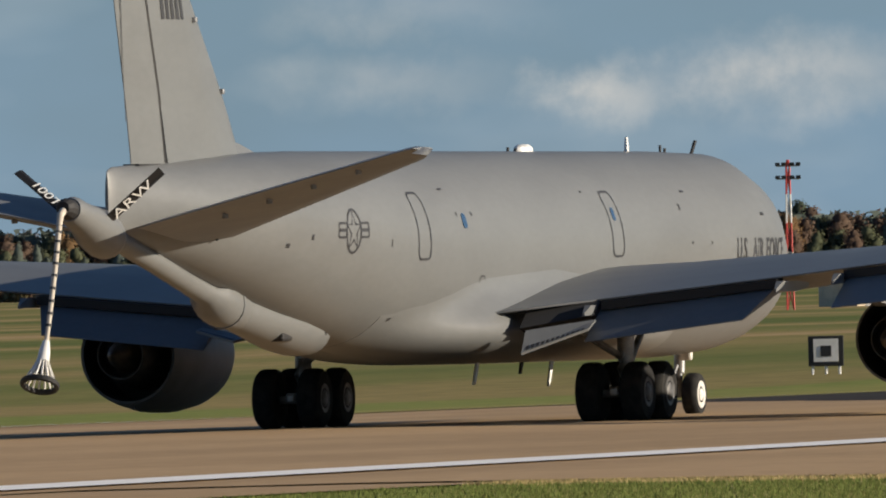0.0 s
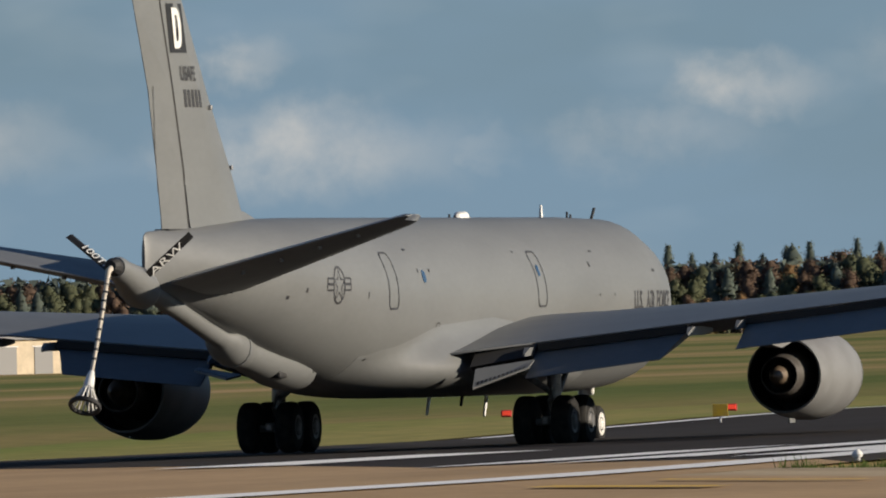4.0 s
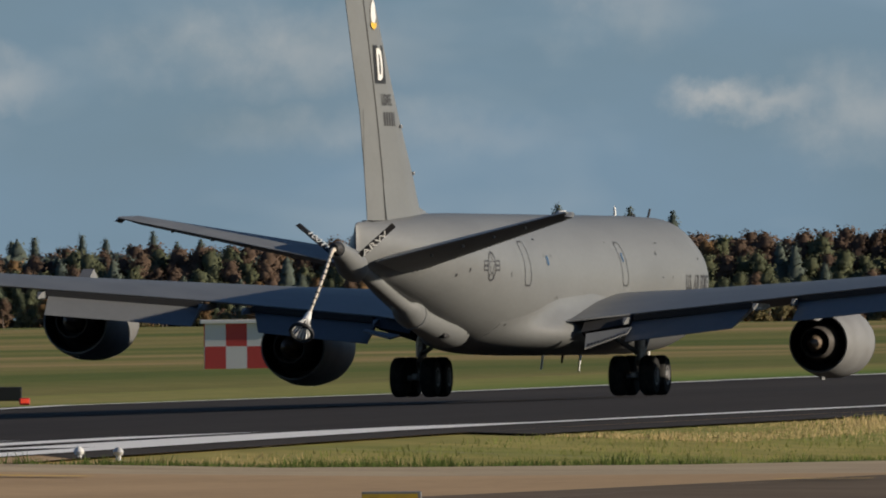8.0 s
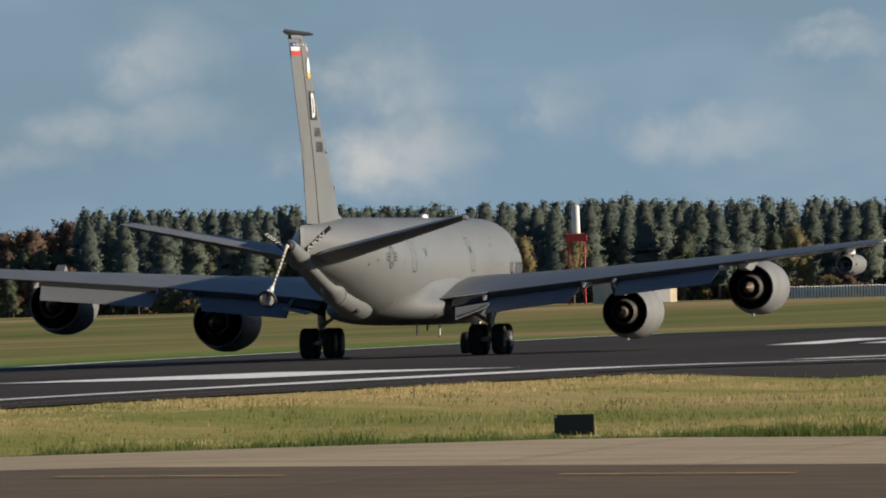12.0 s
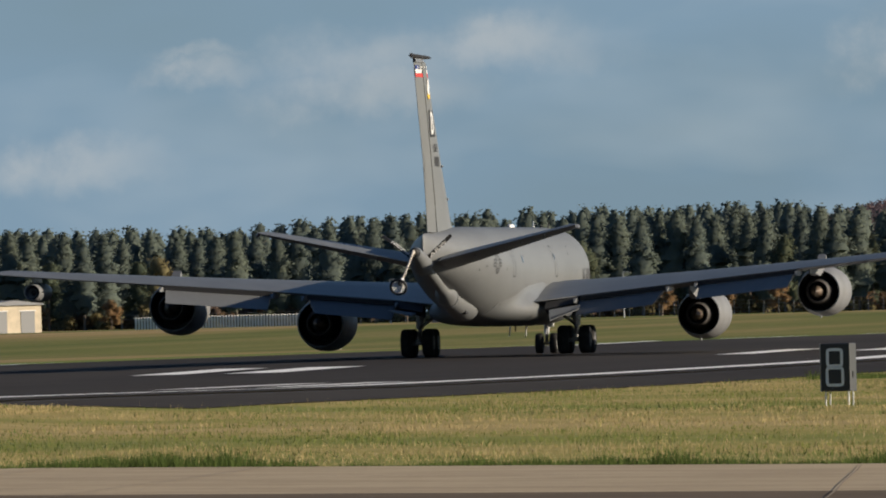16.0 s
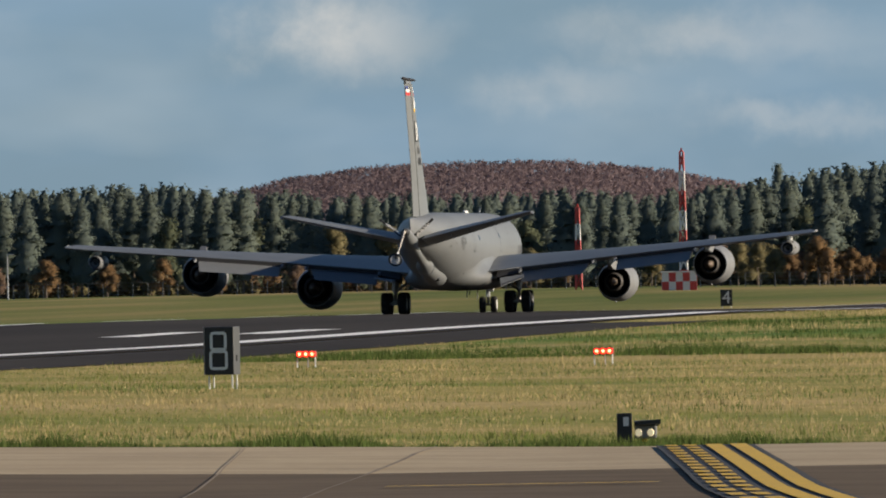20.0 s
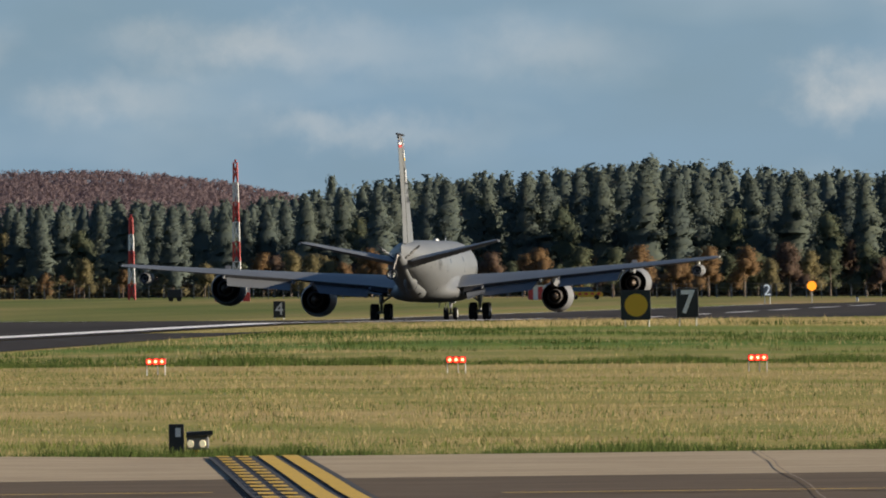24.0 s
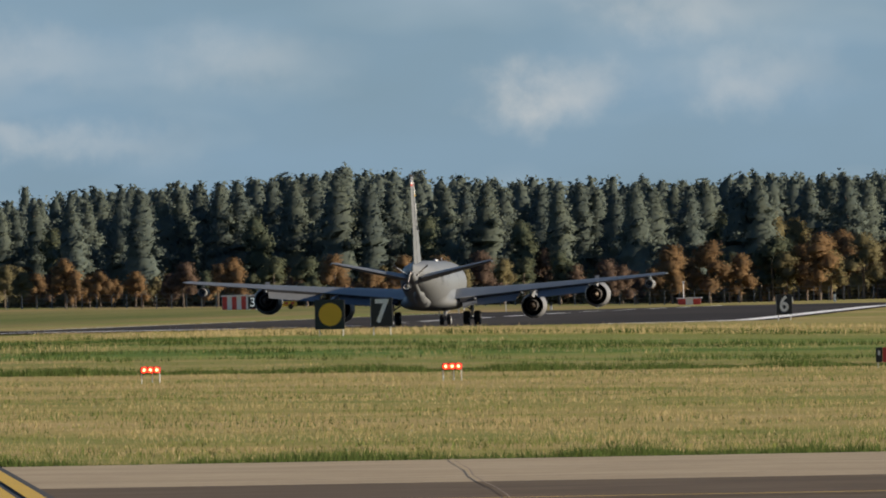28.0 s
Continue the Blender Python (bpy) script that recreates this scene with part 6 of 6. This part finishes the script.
for kind, mat, n in (("broadleaf", OAK_LEAF, 4), ("rust", RUST_LEAF, 4), ("brown", BROWN_LEAF, 4), ("ochre", OCHRE_LEAF, 3)):
    for k in range(n):
        rng = random.Random(90 + k + len(kind))
        bodies = []
        for j in range(10):
            # rounded heads of foliage, lower ones wider
            hz = TREE_H * (0.24 + 0.55 * (j / 9) ** 0.8)
            reach = 2.7 * (1 - 0.75 * (j / 9) ** 2)
            a = rng.uniform(0, math.tau)
            hx, hy, hr = reach * math.cos(a) * rng.uniform(0.3, 1), reach * math.sin(a) * rng.uniform(0.3, 1), rng.uniform(1.1, 2.0)
            bodies.append(lump([(hx, hy, hz + hr * 1.15 * math.sin(t), hr * math.cos(t) + 0.05) for t in np.linspace(-1.35, 1.45, 6)], 700 + 100 * k + j, 0.28, n=8))
        v, soft, hull = crown(bodies, 3400, 0.2, 160 + k, 0.6, 0.3, 1.1)
        TREES[kind].append((trunk_mesh(20 + k, TREE_H * 0.8, 0.24, 7, 3.0), card_mesh("crown", v, soft, mat), v, soft, hull))


def plant(kind, x, y, h, name, label, category, group, wide=1.0):
    tr, cr = random.choice(TREES[kind])[:2]
    s = h / TREE_H
    t = empty(name, Matrix.LocRotScale((x, y, land(x, y)), Euler((0, 0, random.uniform(0, math.tau))), (s * wide, s * wide, s)), label, category, group)
    for nm, me in (("trunk", tr), ("crown", cr)):
        o = new(nm, me)
        o.parent = t
    return t


# the skyline of the woods: bearing and elevation of the tree tops
TOP_AZ = (-19.0, -17.8, -16.6, -15.6, -14.6, -13.9, -13.3, -12.4, -11.6, -10.95, -10.6, -9.1, -8.7, -8.0, -7.66, -6.4, -5.97, -5.0, -4.6, -4.2, -3.87, -3.5, -3.14, -2.9, -1.8)
TOP_EL = (0.22, 0.235, 0.25, 0.255, 0.225, 0.22, 0.25, 0.28, 0.295, 0.30, 0.31, 0.295, 0.305, 0.285, 0.315, 0.32, 0.285, 0.28, 0.33, 0.35, 0.375, 0.345, 0.33, 0.335, 0.345)
random.seed(5)
KINDS = {"pine": ("pine_tree", "dark green pine tree in the woods", "pine tree", "pine woods"), "broadleaf": ("oak_tree", "green broadleaf tree at the wood's edge", "tree", "broadleaf trees"),
         "rust": ("rust_tree", "rust-coloured autumn tree at the wood's edge", "tree", "autumn trees"), "brown": ("brown_tree", "brown autumn tree in the woods", "tree", "autumn trees"),
         "ochre": ("ochre_tree", "yellow-green autumn tree at the wood's edge", "tree", "autumn trees")}
deep = {k: [] for k in TREES}
for row, dist in enumerate((2860, 2868, 2878, 2892)):
    az = -18.6
    while az < -1.9:
        az += random.uniform(0.038, 0.064)
        x, y = at_az(az, dist + (random.uniform(-5, 5) if row else random.uniform(-42, 4)))
        el = float(np.interp(az, TOP_AZ, TOP_EL))
        h = EYE_Z + dist * math.tan(radians(el)) - land(x, y)
        if az > -10.2:
            kind = "pine" if random.random() < 0.9 else random.choice(("broadleaf", "ochre"))
            h *= random.uniform(0.92, 1.0) * (0.94, 0.98, 1.0, 1.01)[row] * (1.04 if kind == "pine" else 0.85)
        else:
            # brown woods behind a lower, mixed green edge
            kind = random.choice((("brown", "broadleaf", "rust", "broadleaf", "pine"), ("broadleaf", "broadleaf", "pine", "brown"), ("brown", "brown", "brown", "rust", "broadleaf"), ("brown",) * 13 + ("pine",))[row])
            h *= random.uniform(0.88, 1.0) * (0.55, 0.78, 0.98, 1.02)[row] * (1.02 if kind == "pine" else 1.0)
        wide = 1.35 if kind == "pine" else 1.15
        if row == 0:
            plant(kind, x, y, h, *KINDS[kind], wide=wide)
        else:
            v, soft, hull = random.choice(TREES[kind])[2:]
            step = 6 if kind == "pine" else 3
            leaf = v[hull::step]
            leaf = leaf.mean(1, keepdims=True) + (leaf - leaf.mean(1, keepdims=True)) * 1.5
            v, soft = np.concatenate([v[:hull], leaf]), np.concatenate([soft[:hull], soft[hull::step]])
            v = v * (h / TREE_H) * np.array((wide, wide, 1.0))
            a = random.uniform(0, math.tau)
            turn = np.array(((math.cos(a), math.sin(a), 0), (-math.sin(a), math.cos(a), 0), (0, 0, 1)))
            deep[kind].append((v @ turn + np.array((x, y, land(x, y))), soft @ turn))
for kind, mat in (("pine", PINE_LEAF), ("broadleaf", OAK_LEAF), ("brown", BROWN_LEAF), ("rust", RUST_LEAF), ("ochre", OCHRE_LEAF)):
    if deep[kind]:
        tagged(new("deep_" + kind + "_woods", card_mesh("deep_woods", np.concatenate([d[0] for d in deep[kind]]), np.concatenate([d[1] for d in deep[kind]]), mat)), "crowns of %s trees deep in the woods" % kind, "woods", kind="stuff")
# single tall trees stand above the skyline
for az, el, kind in ((-11.6, 0.345, "pine"), (-11.4, 0.335, "pine"), (-11.57, 0.315, "broadleaf"), (-11.28, 0.325, "pine"), *[(-13.85 + 0.066 * k, 0.24 + 0.02 * math.sin(k * 2.3) + 0.0012 * k, "pine") for k in range(20)],
                     (-8.76, 0.335, "broadleaf"), (-8.71, 0.33, "broadleaf"), (-8.32, 0.325, "broadleaf"), (-9.95, 0.33, "broadleaf"), (-9.32, 0.325, "broadleaf"), (-15.5, 0.275, "broadleaf"), (-4.75, 0.35, "pine"), (-3.85, 0.385, "pine"), (-3.66, 0.372, "pine")):
    x, y = at_az(az, 2905)
    plant(kind, x, y, EYE_Z + 2905 * math.tan(radians(el)) - land(x, y), *KINDS[kind], wide=0.8 if kind == "pine" else 1.1)
# lower autumn trees and bushes before the pines
az = -18.5
while az < -2.0:
    az += random.uniform(0.028, 0.06) if az > -5.0 else random.uniform(0.1, 0.22)
    x, y = at_az(az, 2800 + random.uniform(-25, 25))
    kind = random.choice(("rust", "rust", "brown", "broadleaf", "ochre", "brown"))
    h = random.uniform(4.5, 9.0) * (1.0 if az > -3.5 else 0.9) if az > -5.0 else random.uniform(2.5, 6.0)
    if az > -2.98:
        kind, h = random.choice(("rust", "rust", "rust", "ochre", "broadleaf")), random.uniform(7.0, 11.0)
    if kind == "broadleaf":
        plant(kind, x, y, h, "green_bush", "green bush before the pines", "bush", "edge bushes", wide=1.6)
    else:
        plant(kind, x, y, h, "autumn_bush", "rust and ochre autumn bush before the pines", "bush", "edge bushes", wide=1.6)
# a dark under-storey closes the gaps between the trunks
us = []
for k in range(420):
    x, y = at_az(-18.8 + 17.0 * k / 419, 2884)
    us += [(x, y, land(x, y) + z, random.uniform(1.8, 2.6)) for z in (0.8, 2.8, 4.8, 6.8, 8.6)]
v, soft = cards(us, 34, 0.8, 1000, 0.75, 0.5)
tagged(new("woodland_understorey", card_mesh("understorey", v, soft, PINE_LEAF)), "dark green undergrowth deep in the woods", "undergrowth", kind="stuff")
# a belt of scrub in autumn colours runs along the foot of the pines
for kind, mat, seed, dist in (("ochre", OCHRE_LEAF, 1100, 2830), ("rust", RUST_LEAF, 1200, 2836), ("green", OAK_LEAF, 1300, 2842), ("brown", BROWN_LEAF, 1400, 2847)):
    rng, sc = random.Random(seed), []
    az = -18.6
    while az < -2.0:
        az += rng.uniform(0.025, 0.075) if az > -5.0 else rng.uniform(0.06, 0.16)
        x, y = at_az(az, dist + rng.uniform(-3, 3))
        tall = rng.uniform(1.5, 5.5) if az > -5.0 else rng.uniform(1.0, 3.2)
        for k in range(7):
            r = rng.uniform(0.7, 1.3)
            sc.append((x + rng.uniform(-2.2, 2.2), y + rng.uniform(-1, 1), land(x, y) + tall * (k + 0.4) / 7, r))
    v, soft = cards(sc, 60, 0.3, seed, 0.75, 1.2)
    tagged(new(kind + "_scrub", card_mesh("scrub", v, soft, mat)), "low %s autumn scrub at the foot of the pines" % kind, "scrub", kind="stuff")
# wooded hill far behind
HILL_AZ, HILL_EL = (-6.7, -6.4, -6.15, -5.9, -5.6, -5.3, -5.05, -4.8, -4.5), (0.14, 0.28, 0.345, 0.378, 0.388, 0.384, 0.352, 0.3, 0.14)
hill = []
for k in range(5200):
    az = random.uniform(-6.6, -4.6)
    f = random.random() ** 0.7
    dist = 3700 + 500 * f
    x, y = at_az(az, dist)
    hill.append((x, y, EYE_Z + dist * math.tan(radians(float(np.interp(az, HILL_AZ, HILL_EL)) * (0.72 + 0.275 * f))) - 1.0 + random.uniform(-0.4, 0.1), random.uniform(0.7, 1.2)))
v, soft = cards(hill, 26, 0.22, 3000, 0.75, 1.2)
tagged(new("hill_woods", card_mesh("hill_woods", v, soft, HEATH_LEAF)), "bare purple-brown woods on a distant hill", "woods", kind="stuff")
hill_az = np.linspace(-6.7, -4.5, 40)
hv, hf = [], []
for f in np.linspace(0, 1, 12):
    for a in hill_az:
        el = float(np.interp(a, HILL_AZ, HILL_EL)) - 0.03
        x, y = at_az(float(a), 3600 + 700 * f)
        z0 = land(x, y)
        hv.append((x, y, z0 + (EYE_Z + 4200 * math.tan(radians(el)) - z0 - 0.6) * math.sin(f * math.pi / 2)))
for j in range(11):
    for i in range(39):
        hf.append((j * 40 + i, j * 40 + i + 1, (j + 1) * 40 + i + 1, (j + 1) * 40 + i))
tagged(mesh_part("far_hill", hv, hf, material("hill_heath", (0.15, 0.105, 0.1), 0.95, spots=(0.12, 0.085, 0.085), scale=0.05), smooth=True), "low heath-covered hill behind the woods", "hill", kind="structure")

# ---- grass blades on the meadow between taxiway and runway ----


def blades(name, n, xr, yr, hr, mat, label, seed, keep=None, power=1.6, wide=0.016, tall=None):
    """Loose grass blades, one triangle each."""
    rng = np.random.RandomState(seed)
    x = rng.uniform(xr[0], xr[1], n)
    y = yr[0] + (yr[1] - yr[0]) * rng.uniform(0, 1, n) ** power
    if keep:
        k = keep(x, y, rng)
        x, y = x[k], y[k]
    n = len(x)
    z = land_v(x, y)
    h = rng.uniform(hr[0], hr[1], n) * (tall(x, y) if tall else 1.0)
    w = wide * rng.uniform(0.6, 1.5, n)
    a = rng.uniform(-1.2, 1.2, n)
    v = np.zeros((n, 3, 3))
    v[:, 0] = np.stack([x - w * np.cos(a), y - w * np.sin(a), z - 0.02], 1)
    v[:, 1] = np.stack([x + w * np.cos(a), y + w * np.sin(a), z - 0.02], 1)
    v[:, 2] = np.stack([x + rng.uniform(-0.5, 0.5, n) * h, y + rng.uniform(-0.3, 0.3, n) * h, z + h], 1)
    soft = np.stack([rng.uniform(-1.5, 1.5, n), rng.uniform(-0.8, 0.4, n), np.full(n, 0.8)], 1)
    g = np.cross(v[:, 1] - v[:, 0], v[:, 2] - v[:, 0])
    back = (g * soft).sum(1) < 0
    v[back] = v[back][:, ::-1]
    me = card_mesh(name, v, np.repeat(soft[:, None], 3, 1), mat)
    tagged(new(name, me), label, "grass", kind="stuff")


def waves(x, y, seed, sx, sy):
    """Smooth patchiness, about -1 to 1."""
    r = np.random.RandomState(seed)
    out = np.zeros_like(x)
    for k in range(7):
        out += np.sin(x * sx * r.uniform(0.4, 1.8) + r.uniform(0, 7)) * np.sin(y * sy * r.uniform(0.4, 1.8) + r.uniform(0, 7))
    return out / 2.4


def golden(x, y, rng):
    """Where the meadow lies dry and golden."""
    m = waves(x, y, 3, 0.05, 0.11) + 0.7 * waves(x, y, 4, 0.5, 0.16)
    return np.where(y < 652, m > np.where(x < -61, 0.55, -0.3), np.where(y > 900, m > -0.2, m > 0.6)) & (rng.uniform(0, 1, len(x)) < 0.92)


def meadow(x, y):
    return (y > edge_y(x) + 0.3) & (x > -79.6) & ~((x < -74.3) & (y > 522) & (y < 873))


def tufts(x, y):
    """Taller and shorter stands of grass."""
    return np.clip(0.75 + 0.55 * waves(x, y, 11, 0.9, 0.2) + 0.35 * waves(x, y, 12, 3.0, 1.2), 0.25, 1.8)


blades("dry_grass", 400000, (-81, 16), (347, 980), (0.04, 0.13), BLADE_GOLD, "dry golden grass of the meadow", 1, lambda x, y, rng: golden(x, y, rng) & meadow(x, y) & (y > edge_y(x) + 3.5), wide=0.011, tall=tufts)
blades("green_grass", 330000, (-81, 16), (347, 1050), (0.04, 0.12), BLADE_GREEN, "green grass of the meadow", 2, lambda x, y, rng: meadow(x, y) & (~golden(x, y, rng) | (rng.uniform(0, 1, len(x)) < 0.1)), wide=0.013, tall=tufts)
blades("seeding_grass", 60000, (-79, 16), (392, 980), (0.09, 0.2), BLADE_PALE, "pale seeding grass standing above the meadow", 7, lambda x, y, rng: meadow(x, y) & (waves(x, y, 21, 0.7, 0.12) + 0.5 * waves(x, y, 22, 0.06, 0.05) > np.where((y > 652) & (y < 880), 0.75, 0.25)), wide=0.005)
blades("verge_grass", 400000, (-81, 16), (346, 391), (0.12, 0.27), FRINGE_BLADE, "green fringe along the taxiway edge", 3, lambda x, y, rng: (y > edge_y(x) - 0.2) & (y < edge_y(x) + 3.6 + 1.5 * waves(x, y, 9, 0.5, 0.1)), power=1.0, wide=0.014, tall=tufts)
blades("ditch_grass", 40000, (-73, 16), (650, 660), (0.10, 0.26), FRINGE_BLADE, "dark rank grass along a ditch", 6, power=1.0, tall=tufts)
blades("rank_grass", 80000, (-73, 16), (655, 905), (0.1, 0.3), FRINGE_BLADE, "rank dark green grass in long stands", 14, lambda x, y, rng: (waves(x, y, 31, 0.12, 0.09) + 0.6 * waves(x, y, 32, 0.6, 0.2) > 0.45) & meadow(x, y), power=1.0, wide=0.018)
blades("ridge_grass", 46000, (-73, 16), (655, 1000), (0.08, 0.26), BLADE_GOLD, "dry golden grass on low ridges", 15, lambda x, y, rng: (waves(x, y, 33, 0.1, 0.06) + 0.6 * waves(x, y, 34, 0.5, 0.2) + (y > 866) > 0.8) & meadow(x, y), power=1.0, wide=0.016)
blades("green_stands", 70000, (-79, 16), (400, 650), (0.06, 0.17), BLADE_DARK, "green stands in the dry meadow", 16, lambda x, y, rng: (waves(x, y, 35, 0.1, 0.1) + 0.6 * waves(x, y, 36, 0.7, 0.2) > 0.55) & meadow(x, y), power=1.3, wide=0.012)
blades("near_verge_grass", 170000, (-75, -40), (212, 256), (0.025, 0.065), BLADE_DARK, "short green grass beside the pavement", 4, power=1.0, wide=0.01)
blades("runway_verge_grass", 22000, (-79.6, -76.0), (386, 524), (0.03, 0.08), BLADE_GOLD, "dry grass along the runway edge", 5, power=1.2, tall=tufts)
blades("pavement_edge_grass", 40000, (-75, -40), (253.6, 256.6), (0.03, 0.075), BLADE_GOLD, "dry fringe of grass along the pavement edge", 8, power=1.0, wide=0.012)

# ---- what moves ----
# seconds, x, y, eye height over its wheels' datum, heading
PLANE_ROWS = [
    (0.0, -110.54, 374.64, 2.59, 0.86), (1.0, -110.86, 387.72, 2.64, 1.03), (2.0, -111.51, 404.74, 2.65, 1.21),
    (3.0, -112.18, 424.56, 2.57, 1.32), (4.0, -112.81, 447.24, 2.46, 1.49), (4.5, -112.92, 459.75, 2.41, 1.55),
    (6.5, -117.60, 520.15, 2.17, 1.52), (7.0, -118.21, 538.21, 2.13, 1.50), (8.0, -119.10, 576.45, 2.07, 1.36),
    (9.0, -120.09, 616.35, 1.97, 1.05), (10.0, -120.71, 660.67, 1.90, 0.83), (11.0, -122.79, 709.65, 1.83, 0.85),
    (12.0, -124.14, 760.20, 1.75, 0.99), (13.0, -123.53, 801.34, 1.65, 0.74), (13.5, -122.85, 819.50, 1.60, 0.30), (16.0, -105.42, 829.00, 1.33, 0.68),
    (17.0, -104.36, 877.14, 1.20, 0.54), (18.0, -104.49, 936.16, 1.05, 0.57), (19.0, -104.70, 997.34, 1.00, 0.68),
    (20.0, -104.69, 1059.07, 1.04, 0.71), (21.0, -104.33, 1122.36, 1.12, 0.71), (21.5, -104.11, 1155.14, 1.17, 0.70),
    (23.5, -104.10, 1294.74, 1.42, 0.62), (24.0, -104.19, 1331.30, 1.49, 0.61), (25.0, -104.23, 1406.36, 1.61, 0.45),
    (26.0, -104.25, 1484.00, 1.72, 0.44), (27.0, -104.35, 1564.43, 1.80, 0.49), (28.0, -104.21, 1647.65, 1.85, 0.49),
]


# seconds, trailing angle and sideways angle of the drogue hose in the growing wind
HOSE_ROWS = [(0.0, 0, 0), (2.0, -2, 0), (4.0, -6, 2), (7.0, -18, 6), (8.0, -22, 8), (11.0, -27, 8), (13.0, -33, 8), (17.0, -41, 8), (20.0, -40, 6), (24.0, -44, 5), (28.0, -46, 5)]


def motions():
    walk(hose, [(t, Matrix.Translation(PIVOT) @ pose(0, 0, 0, rx, ry, 0)) for t, rx, ry in HOSE_ROWS])
    walk(plane, [(t, pose(x, y, EYE_Z - h, 0, 0, -yaw)) for t, x, y, h, yaw in PLANE_ROWS])


motions()
